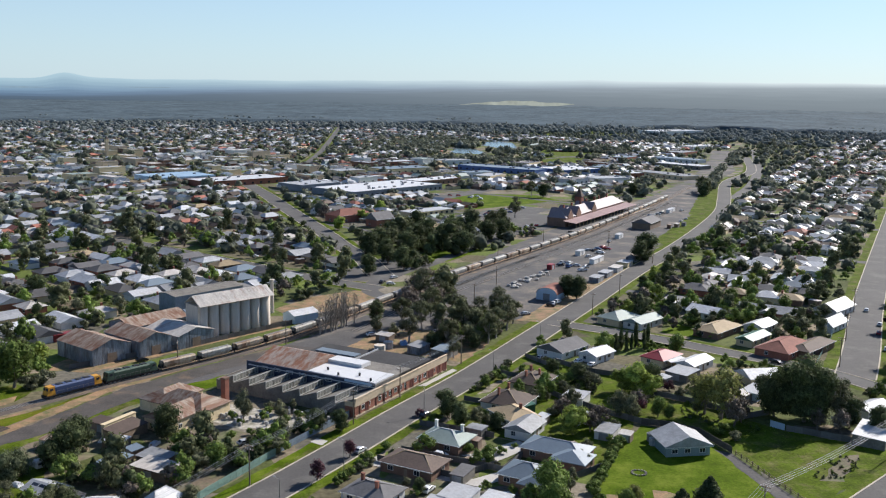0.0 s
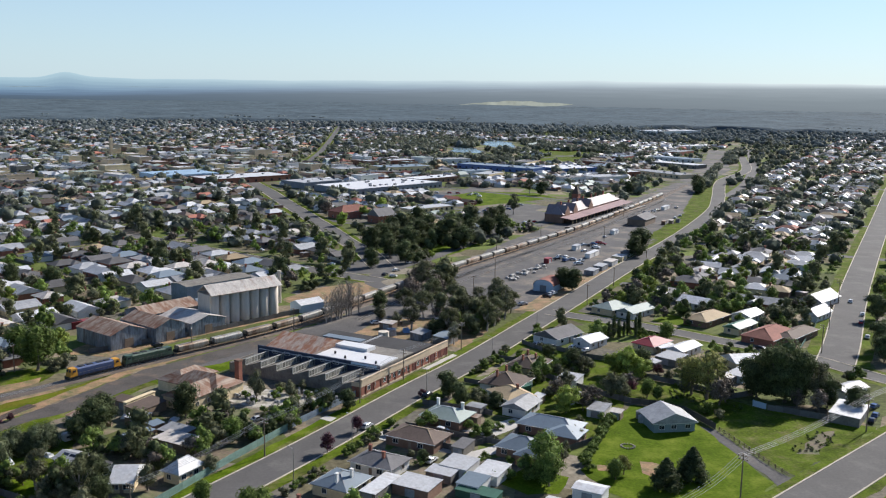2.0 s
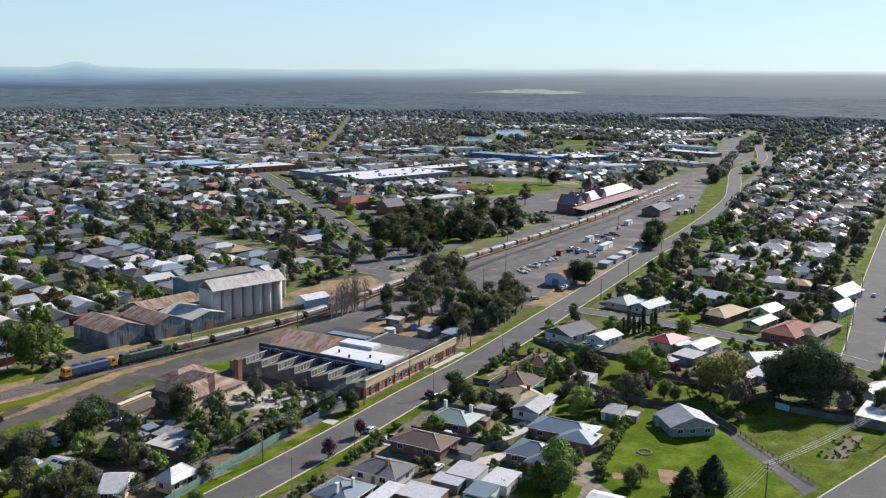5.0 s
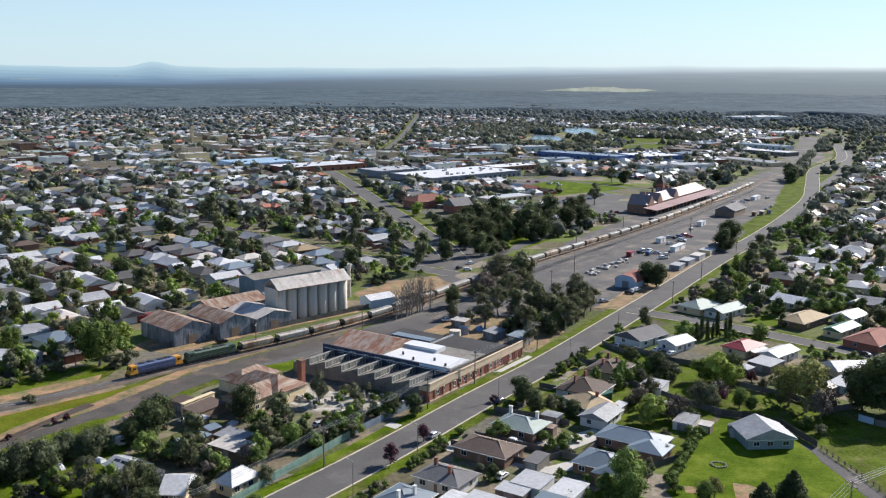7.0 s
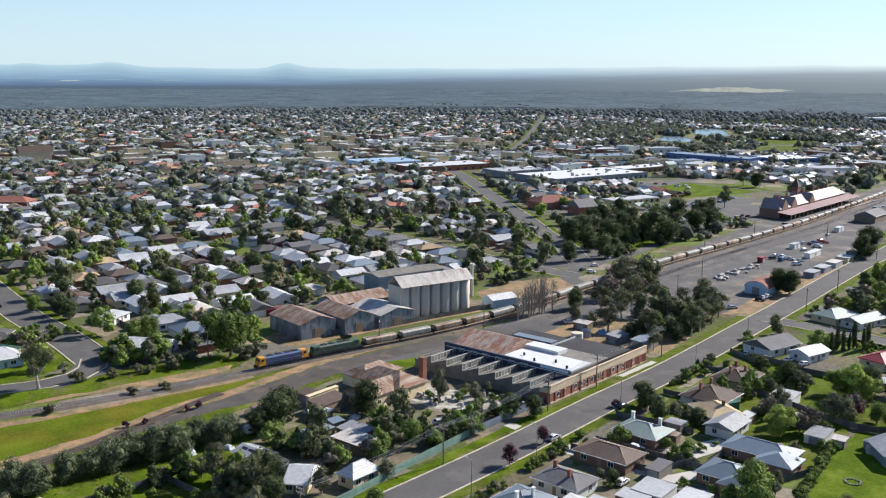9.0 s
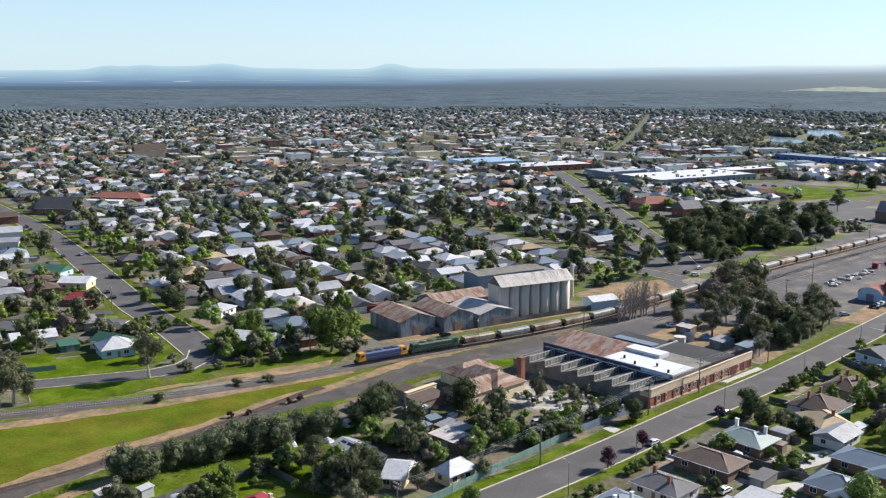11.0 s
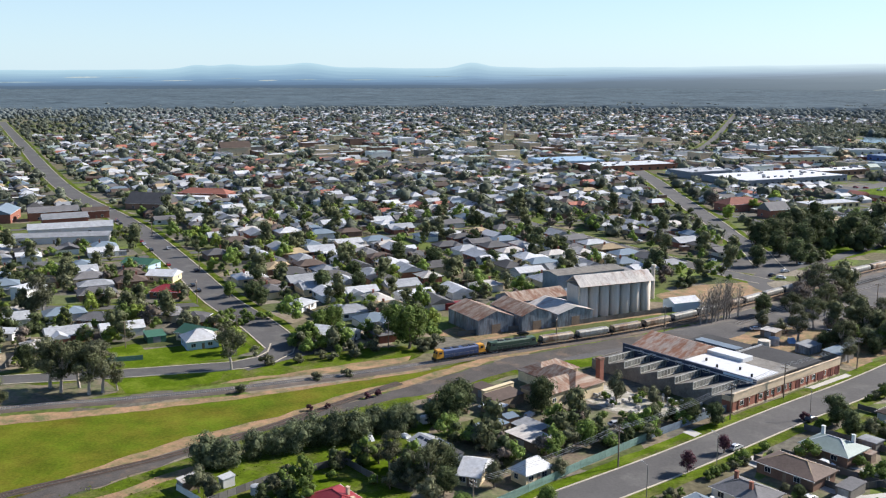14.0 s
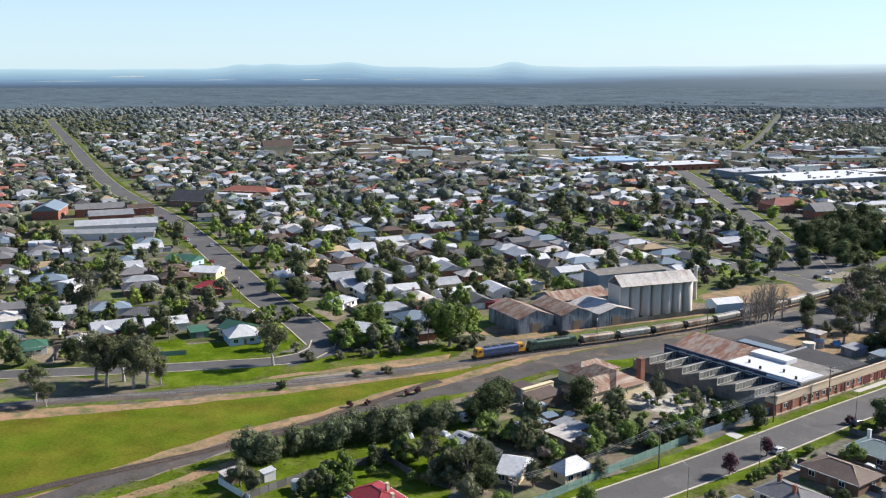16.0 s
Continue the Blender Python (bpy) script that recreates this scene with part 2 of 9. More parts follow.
def box(bm, x0, y0, z0, x1, y1, z1):
    v = [bm.verts.new(c) for c in ((x0, y0, z0), (x1, y0, z0), (x1, y1, z0), (x0, y1, z0), (x0, y0, z1), (x1, y0, z1), (x1, y1, z1), (x0, y1, z1))]
    for f in ((0, 3, 2, 1), (4, 5, 6, 7), (0, 1, 5, 4), (1, 2, 6, 5), (2, 3, 7, 6), (3, 0, 4, 7)):
        bm.faces.new([v[i] for i in f])
    return v


def boxed(*b):
    bm = bmesh.new()
    box(bm, *b)
    return bm


def poly(bm, pts):
    return bm.faces.new([bm.verts.new(p) for p in pts])


def tube(bm, path, radii, sides=6):
    """A tapered limb along a path."""
    rings = []
    for i, p in enumerate(path):
        p = Vector(p)
        d = (Vector(path[min(i + 1, len(path) - 1)]) - Vector(path[max(i - 1, 0)])).normalized()
        a = d.orthogonal().normalized()
        b = d.cross(a)
        rings.append([bm.verts.new(p + radii[i] * (a * math.cos(k * math.tau / sides) + b * math.sin(k * math.tau / sides))) for k in range(sides)])
    for r, s in zip(rings, rings[1:]):
        for k in range(sides):
            bm.faces.new((r[k], r[(k + 1) % sides], s[(k + 1) % sides], s[k]))
    bm.faces.new(rings[-1])
    bm.faces.new(rings[0][::-1])


def strip(bm, path, left, right, z, step=6.0, wobble=0.0, rnd=None):
    """A flat band along a polyline, smoothed, from left to right of its line (metres)."""
    pts = smooth(path, step)
    rows = []
    for i, p in enumerate(pts):
        d = (pts[min(i + 1, len(pts) - 1)] - pts[max(i - 1, 0)]).normalized()
        nrm = Vector((-d.y, d.x))
        a = (rnd.uniform(-wobble, wobble), rnd.uniform(-wobble, wobble)) if wobble else (0, 0)
        rows.append((p + nrm * (left + a[0]), p - nrm * (right + a[1])))
    vs = [(bm.verts.new((*a, z)), bm.verts.new((*b, z))) for a, b in rows]
    for (a, b), (c, d) in zip(vs, vs[1:]):
        bm.faces.new((a, b, d, c))
    return pts


def smooth(path, step):
    """A Catmull-Rom line through the points, at even steps."""
    p = [Vector(q) for q in path]
    p = [2 * p[0] - p[1]] + p + [2 * p[-1] - p[-2]]
    out = []
    for i in range(1, len(p) - 2):
        a, b, c, d = p[i - 1:i + 3]
        n = max(1, int((c - b).length / step))
        for k in range(n):
            t = k / n
            out.append(0.5 * (2 * b + (c - a) * t + (2 * a - 5 * b + 4 * c - d) * t * t + (3 * b - a - 3 * c + d) * t ** 3))
    out.append(p[-2])
    return out


# ---- the lie of the land ----
RAIL = [(-420, -20), (-300, 116), (-208, 201), (-170, 227), (-144, 246), (-110, 276), (-81, 306), (-46, 341), (-19, 376), (20, 439), (48, 484), (105, 566), (158, 648), (255, 814), (325, 945), (379, 1057), (485, 1294), (568, 1495)]
BRANCH = [(-205, 82), (-180, 128), (-157, 164), (-146, 179), (-132, 199.5), (-121.5, 219), (-114, 236), (-107.5, 252), (-101, 266), (-91, 278), (-70, 299), (-39, 336)]
MAIN = [(-170, 20), (-91, 121), (-33, 204.5), (-12, 236), (12, 274.5), (32, 305), (50, 335), (65, 361), (79, 385), (97, 416), (143, 496), (187, 567), (236, 654), (286, 752), (322, 842), (383, 995), (466, 1137), (555, 1375)]
CROSS = [(77, 384), (92, 373), (109, 360.5), (132, 338), (158, 312), (176, 280), (215, 232)]
EAST = [(166, 304), (184.4, 335), (226.8, 410), (287.5, 512), (415.6, 725), (640, 1100)]
DIAG = [(40, 138), (89.7, 179.2), (156.5, 234.4), (230, 296)]
WEST = [(-153, 291), (-177, 315), (-199, 334), (-217, 351), (-263, 399), (-324, 460.5), (-385, 518), (-555, 666), (-925, 1041), (-1328, 1450)]
RAILSIDE = [(-420, 120), (-300, 186), (-222, 228), (-189, 246), (-169, 258.5), (-157, 266.5), (-151.5, 275), (-151, 284), (-155, 294)]
CENTRAL = [(8, 484), (4, 505), (-1, 534), (-14, 577), (-25, 622), (-43, 688), (-65, 769), (-86, 849), (-107, 920), (-130, 1000)]
NORTHWEST = [(6, 452), (-24, 476), (-59, 511), (-100, 550), (-150, 598)]
FAR_STREET = [(-72, 1180), (-64, 1400), (-61, 1680), (-58, 2250)]
BYPASS = [(330, 840), (352, 880), (405, 982), (502, 1200), (560, 1351), (640, 1560)]
D1, D2 = Vector((-0.711, 0.703)), Vector((0.703, 0.711))
CORNER = Vector((-147, 290))


SEGMENTS = {}


def segments(path):
    key = tuple(tuple(q) for q in path)
    if key not in SEGMENTS:
        q = np.array(key, float)
        d = q[1:] - q[:-1]
        SEGMENTS[key] = (q[:-1], d, (d * d).sum(1))
    return SEGMENTS[key]


def to_segments(p, seg):
    """Distances from p to each piece of a line, and on which side it lies."""
    a, d, dd = seg
    r = np.array((p[0], p[1])) - a
    t = np.clip((r * d).sum(1) / dd, 0, 1)
    e = r - d * t[:, None]
    return np.sqrt((e * e).sum(1)), d[:, 0] * r[:, 1] - d[:, 1] * r[:, 0]


def near_line(p, path):
    return to_segments(p, segments(path))[0].min()


def side_of(p, path):
    """Distance, positive to the left of the line."""
    d, s = to_segments(p, segments(path))
    i = d.argmin()
    return d[i] if s[i] > 0 else -d[i]


# ---- ground, roads, railway ----
def ground_material():
    """Town ground: yards of grass, dry grass and bare earth in plots, dull grey-green under the woods further out."""
    m = bpy.data.materials.new("town_ground")
    m.use_nodes = True
    n, l = m.node_tree.nodes, m.node_tree.links
    b = n["Principled BSDF"]
    b.inputs["Roughness"].default_value = 0.95
    b.inputs["Specular IOR Level"].default_value = 0.1
    g = n.new("ShaderNodeNewGeometry")
    v = n.new("ShaderNodeTexVoronoi")
    v.inputs["Scale"].default_value = 0.055
    l.new(g.outputs["Position"], v.inputs["Vector"])
    ramp = n.new("ShaderNodeValToRGB")
    e = ramp.color_ramp
    e.interpolation = "CONSTANT"
    stops = ((0.0, (0.09, 0.105, 0.035)), (0.2, (0.13, 0.115, 0.07)), (0.36, (0.105, 0.135, 0.032)), (0.52, (0.20, 0.165, 0.115)), (0.66, (0.13, 0.12, 0.095)), (0.80, (0.20, 0.175, 0.135)), (0.88, (0.085, 0.10, 0.04)))
    for i, (p, c) in enumerate(stops):
        k = e.elements[i] if i < 2 else e.elements.new(p)
        k.position, k.color = p, (*c, 1)
    sep = n.new("ShaderNodeSeparateColor")
    l.new(v.outputs["Color"], sep.inputs[0]), l.new(sep.outputs[0], ramp.inputs[0])
    colour = ramp.outputs[0]
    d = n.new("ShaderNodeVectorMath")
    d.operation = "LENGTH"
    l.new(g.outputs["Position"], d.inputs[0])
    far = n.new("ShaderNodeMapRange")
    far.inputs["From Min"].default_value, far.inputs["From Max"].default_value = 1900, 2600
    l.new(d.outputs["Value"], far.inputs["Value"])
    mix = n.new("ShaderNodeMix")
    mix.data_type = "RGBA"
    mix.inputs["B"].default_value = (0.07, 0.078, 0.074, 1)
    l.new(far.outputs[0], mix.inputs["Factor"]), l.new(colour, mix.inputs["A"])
    scale = None
    for s in (0.02, 0.6):
        t = n.new("ShaderNodeTexNoise")
        t.inputs["Scale"].default_value, t.inputs["Detail"].default_value = s, 4.0
        l.new(g.outputs["Position"], t.inputs["Vector"])
        r = n.new("ShaderNodeMapRange")
        r.inputs["From Min"].default_value, r.inputs["From Max"].default_value = 0.3, 0.7
        r.inputs["To Min"].default_value, r.inputs["To Max"].default_value = 0.65, 1.3
        l.new(t.outputs["Fac"], r.inputs["Value"])
        if scale is None:
            scale = r.outputs[0]
        else:
            a = n.new("ShaderNodeMath")
            a.operation = "MULTIPLY"
            l.new(scale, a.inputs[0]), l.new(r.outputs[0], a.inputs[1])
            scale = a.outputs[0]
    x = n.new("ShaderNodeVectorMath")
    x.operation = "SCALE"
    l.new(mix.outputs["Result"], x.inputs[0]), l.new(scale, x.inputs["Scale"])
    l.new(x.outputs[0], b.inputs["Base Color"])
    return m


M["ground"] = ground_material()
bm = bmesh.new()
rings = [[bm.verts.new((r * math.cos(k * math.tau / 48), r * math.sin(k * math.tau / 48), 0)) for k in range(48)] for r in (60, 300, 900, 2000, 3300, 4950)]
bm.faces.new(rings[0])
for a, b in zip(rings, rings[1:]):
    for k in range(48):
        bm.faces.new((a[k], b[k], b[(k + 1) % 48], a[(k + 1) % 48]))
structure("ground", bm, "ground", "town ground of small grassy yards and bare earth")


def road(name, path, half, z=0.06, verge=0.0, kerb=True, label="worn grey asphalt road with concrete kerbs"):
    if verge:
        bm = bmesh.new()
        strip(bm, path, half + verge, half + verge, z - 0.03, wobble=0.5, rnd=random.Random(len(path)))
        structure("verge", bm, "rough_grass", "grass verge beside the road", "verge")
    bm = bmesh.new()
    pts = strip(bm, path, half, half, z)
    structure(name, bm, "asphalt", label, "road")
    if kerb:
        for s in (-1, 1):
            bm = bmesh.new()
            rows = []
            for i, p in enumerate(pts):
                d = (pts[min(i + 1, len(pts) - 1)] - pts[max(i - 1, 0)]).normalized()
                nrm = Vector((-d.y, d.x)) * s
                a, c = p + nrm * half, p + nrm * (half + 0.45)
                rows.append([bm.verts.new(q) for q in ((*a, z - 0.02), (*a, z + 0.13), (*c, z + 0.13), (*c, z - 0.05))])
            for u, w in zip(rows, rows[1:]):
                for k in range(3):
                    bm.faces.new((u[k], u[k + 1], w[k + 1], w[k]))
            structure("kerb", bm, "kerb", "pale concrete kerb", "kerb")
    return pts


def patch(name, pts, mat, z, label, category="ground", rag=0.8, seed=1):
    """A piece of ground with a ragged edge."""
    r = random.Random(seed)
    out = []
    for a, b in zip(pts, pts[1:] + pts[:1]):
        a, b = Vector(a), Vector(b)
        n = max(1, int((b - a).length / 4))
        out += [a.lerp(b, k / n) + Vector((r.uniform(-rag, rag), r.uniform(-rag, rag))) for k in range(n)]
    bm = bmesh.new()
    f = bm.faces.new([bm.verts.new((*p, z)) for p in out])
    bmesh.ops.triangulate(bm, faces=[f])
    return structure(name, bm, mat, label, category)


road("road_main", MAIN, 5.6, 0.10, 4.0)
road("road_cross", CROSS, 4.5, 0.08, 3.5)
road("road_east", EAST, 6.4, 0.09, 5.0)
road("road_diagonal", DIAG, 6.0, 0.095, 3.0)
road("road_west", WEST, 6.6, 0.10, 4.0)
road("road_railside", RAILSIDE, 4.2, 0.08, 3.0)

# ---- street grid of the old town, beside and beyond the line ----
streets = []
for k in range(-4, 14):
    if k not in (-1, 0, 1, 2):
        a = CORNER + D2 * (118 * k)
        start = 40 if k < 0 else 60 if k < 2 else 110
        streets.append([a + D1 * start, a + D1 * 400, a + D1 * (1500 - 40 * abs(k))])
cross_streets = []
cross_streets.append([Vector((-208, 338)), Vector((-251, 317)), Vector((-380, 275))])
for j in range(1, 12):
    v = 73 + 122 * j
    cross_streets.append([CORNER + D1 * v - D2 * 460, CORNER + D1 * v + D2 * 300, CORNER + D1 * v + D2 * (330 if j < 2 else 1250)])
for s in streets:
    road("street", [tuple(p) for p in s], 3.6, 0.07, 2.5, False, "grey asphalt back street")
for s in cross_streets:
    road("street", [tuple(p) for p in s], 3.6, 0.065, 2.5, False, "grey asphalt back street")
E1 = Vector((0.525, 0.851))
E2 = Vector((0.851, -0.525))
east_streets = []
for k in (0.45, 1.45, 2.45, 3.45, 4.5, 5.6):
    a = Vector((84, 392)) + E1 * (150 * k)
    east_streets.append([a + E2 * -4 + E1 * 0, a + E2 * 120, a + E2 * 700])
for k in (2, 3, 4):
    a = Vector((172, 290)) + E2 * (105 * (k - 1))
    east_streets.append([a, a + E1 * 300, a + E1 * 1100])
for i, s in enumerate(east_streets):
    road("street", [tuple(p) for p in s], 4.4, 0.06 + 0.004 * i, 3.0, False, "grey asphalt back street")


# ---- houses ----
def hip_roof(bm, w, d, h, rise, over=0.5, gable=False):
    """Roof over w x d about the origin, ridge along x; thickness at the eaves."""
    x, y = w / 2 + over, d / 2 + over
    e = 0.0 if gable else min(x - 0.4, y * 0.95)
    low = [bm.verts.new(c) for c in ((-x, -y, h), (x, -y, h), (x, y, h), (-x, y, h))]
    lip = [bm.verts.new((v.co.x, v.co.y, h + 0.22)) for v in low]
    a, b = bm.verts.new((-x + e, 0, h + rise)), bm.verts.new((x - e, 0, h + rise))
    bm.faces.new(low[::-1])
    for i in range(4):
        bm.faces.new((low[i], low[(i + 1) % 4], lip[(i + 1) % 4], lip[i]))
    bm.faces.new((lip[0], lip[1], b, a))
    bm.faces.new((lip[2], lip[3], a, b))
    bm.faces.new((lip[1], lip[2], b))
    bm.faces.new((lip[3], lip[0], a))


SHARED = {}


def shared(key, build):
    """A mesh made once and used by many parts."""
    if key not in SHARED:
        SHARED[key] = mesh_of(build(), key[0])
    return SHARED[key]


def window_on(parent, x, y, z, turn, w=1.5, h=1.2):
    def frame_mesh():
        bm = bmesh.new()
        t = 0.09
        for b in ((-w / 2 - t, -0.06, -t, w / 2 + t, 0.05, 0), (-w / 2 - t, -0.06, h, w / 2 + t, 0.05, h + t), (-w / 2 - t, -0.06, 0, -w / 2, 0.05, h), (w / 2, -0.06, 0, w / 2 + t, 0.05, h), (-0.03, -0.05, 0, 0.03, 0.04, h)):
            box(bm, *b)
        return bm
    f = part("window", shared(("window_frame", w, h), frame_mesh), "white_wall", parent)
    f.matrix_basis = pose(x, y, z, 0, 0, turn)
    part("pane", shared(("pane", w, h), lambda: boxed(-w / 2, -0.025, 0, w / 2, 0.02, h)), "window", f, "dark reflecting pane")
    return f


def house(m, w, d, h, roof, wall, kind="hip", rise=None, label="", wing=None, chimneys=(), windows=True, porch=None, category="house", group="", name="house"):
    """A single-storey house: walls, roof, optional wing (x, y, w, d), chimneys (x, y), porch (side)."""
    e = thing(name, m, label, category, group)
    rise = rise or d * 0.235
    bm = boxed(-w / 2, -d / 2, 0, w / 2, d / 2, h)
    if kind == "gable":
        for s in (-1, 1):
            poly(bm, [(s * (w / 2 - 0.003), -d / 2, h), (s * (w / 2 - 0.003), d / 2, h), (s * (w / 2 - 0.003), 0, h + rise * 0.93)][::s])
    walls = part("wall", bm, wall, e)
    bm = bmesh.new()
    hip_roof(bm, w, d, h + 0.003, rise, gable=kind == "gable")
    if wing:
        wx, wy, ww, wd = wing
        b2 = bmesh.new()
        hip_roof(b2, wd, ww, h + 0.012, min(rise * 0.9, ww * 0.3), gable=kind == "gable")
        bmesh.ops.rotate(b2, verts=b2.verts, matrix=Matrix.Rotation(math.pi / 2, 3, "Z"))
        bmesh.ops.translate(b2, verts=b2.verts, vec=(wx, wy, 0))
        me = mesh_of(b2, "tmp")
        bm.from_mesh(me)
        bpy.data.meshes.remove(me)
        part("wing_wall", boxed(wx - ww / 2, wy - wd / 2, 0, wx + ww / 2, wy + wd / 2, h - 0.01), wall, e)
    r = part("roof", bm, roof, e)
    bm = bmesh.new() if windows != "plain" else None
    for s in (-1, 1) if bm else ():
        box(bm, -w / 2 - 0.62, s * (d / 2 + 0.56) - 0.06, h + 0.06, w / 2 + 0.62, s * (d / 2 + 0.56) + 0.06, h + 0.19)
    if bm:
        part("gutter", bm, "white_wall", r, "pale gutter along the eaves")
    if kind == "hip" and windows != "plain":
        bm = bmesh.new()
        k = max(0.3, w / 2 - d / 2 * 0.95)
        box(bm, -k, -0.12, h + rise - 0.04, k, 0.12, h + rise + 0.06)
        for sx in (-1, 1):
            for sy in (-1, 1):
                tube(bm, [(sx * (w / 2 + 0.5), sy * (d / 2 + 0.5), h + 0.03), (sx * k, 0, h + rise + 0.03)], [0.13, 0.13], 4)
        part("ridge_cap", bm, {"blue_iron": "zinc", "pale_green_iron": "white_roof", "zinc": "white_roof", "brown_tile": "tan_tile"}.get(roof, roof), r)
    for cx, cy in chimneys:
        bm = boxed(cx - 0.4, cy - 0.3, h, cx + 0.4, cy + 0.3, h + rise + 0.9)
        box(bm, cx - 0.48, cy - 0.38, h + rise + 0.9, cx + 0.48, cy + 0.38, h + rise + 1.1)
        part("chimney", bm, "white_wall" if "white chimney" in label or "slim" in label else "brick" if wall != "brick" else "render", e, "square masonry chimney")
    if windows == "plain":
        for x, y, turn in ((-0.3 * w, -d / 2 - 0.02, 0), (0.25 * w, d / 2 + 0.02, 180)):
            part("window", shared(("plain_window",), lambda: boxed(-0.9, -0.04, 1.0, 0.9, 0.03, 2.2)), "window", e).matrix_basis = pose(x, y, 0, 0, 0, turn)
    elif windows:
        for s in (-1, 1):
            for k in (-0.3, 0.22):
                window_on(e, k * w, s * (d / 2 + 0.01), 1.0, 0 if s < 0 else 180)
            window_on(e, s * (w / 2 + 0.01), 0.15 * d, 1.0, 90 * s, 1.2, 1.2)
        part("door", boxed(-0.45, -d / 2 - 0.05, 0, 0.45, -d / 2 + 0.02, 2.05), "timber", e, "timber panel door")
    if porch:
        bm = bmesh.new()
        y0 = -d / 2 - 2.4
        for s in (0.0, 0.1):
            poly(bm, [(-w * 0.35, y0, h - 0.45 + s), (w * 0.35, y0, h - 0.45 + s), (w * 0.35, -d / 2 - 0.55, h - 0.05 + s), (-w * 0.35, -d / 2 - 0.55, h - 0.05 + s)][::1 if s else -1])
        part("porch_roof", bm, porch, e, "lean-to verandah roof")
        for k in (-0.34, 0, 0.34):
            part("post", shared(("post", h), lambda: boxed(-0.06, -0.06, 0, 0.06, 0.06, h - 0.42)), "white_wall", e).matrix_basis = pose(k * w, y0 + 0.1, 0)
    return e


def shed(m, w, d, h, roof, wall, label, rise=0.6, kind="skillion", category="shed", group="", name="shed", door=True):
    """A flat or low-pitched outbuilding with a roller door."""
    e = thing(name, m, label, category, group)
    bm = boxed(-w / 2, -d / 2, 0, w / 2, d / 2, h)
    part("wall", bm, wall, e)
    bm = bmesh.new()
    if kind == "gable":
        hip_roof(bm, w, d, h + 0.003, rise, 0.25, True)
    else:
        x, y = w / 2 + 0.2, d / 2 + 0.2
        v = box(bm, -x, -y, h + 0.02, x, y, h + 0.12)
        for k in (2, 3, 6, 7):
            v[k].co.z += rise
        b2 = boxed(-w / 2 + 0.02, -d / 2 + 0.3, h - 0.05, w / 2 - 0.02, d / 2 - 0.02, h + 0.04)
        b2.verts.ensure_lookup_table()
        for k in (6, 7):
            b2.verts[k].co.z += rise * 0.9
        part("back_wall", b2, wall, e)
    part("roof", bm, roof, e)
    if door:
        bm = boxed(-min(1.3, w * 0.35), -d / 2 - 0.05, 0.05, min(1.3, w * 0.35), -d / 2 + 0.02, 2.1)
        part("roller_door", bm, "zinc", e, "ribbed roller door")
    return e


# ---- trees ----
def leaves(bm, rnd, centre, radius, count, size, flat=0.75, shell=0.78):
    """Small sprays of leaves over the skin of a clump, most of them facing outwards."""
    c = Vector(centre)
    for _ in range(count):
        d = Vector((rnd.gauss(0, 1), rnd.gauss(0, 1), rnd.gauss(0.15, 1))).normalized()
        r = radius * (shell + (1.12 - shell) * rnd.random())
        p = c + Vector((d.x * r, d.y * r, d.z * r * flat))
        n = (d + Vector((rnd.uniform(-0.6, 0.6), rnd.uniform(-0.6, 0.6), rnd.uniform(-0.4, 0.7)))).normalized()
        a = n.orthogonal().normalized()
        a.rotate(Matrix.Rotation(rnd.uniform(0, 6.3), 3, n))
        b = n.cross(a)
        s = size * rnd.uniform(0.55, 1.35)
        bm.faces.new([bm.verts.new(p + a * s * u + b * s * w) for u, w in ((0.62, 0.1), (-0.35, 0.48), (-0.45, -0.42))])


def blob(bm, rnd, centre, radius, flat=0.75, fine=1):
    """An uneven core that fills a clump."""
    k = bmesh.ops.create_icosphere(bm, subdivisions=fine, radius=radius)["verts"]
    for v in k:
        v.co = Vector((v.co.x, v.co.y, v.co.z * flat)) * rnd.uniform(0.78, 1.12) + Vector(centre)


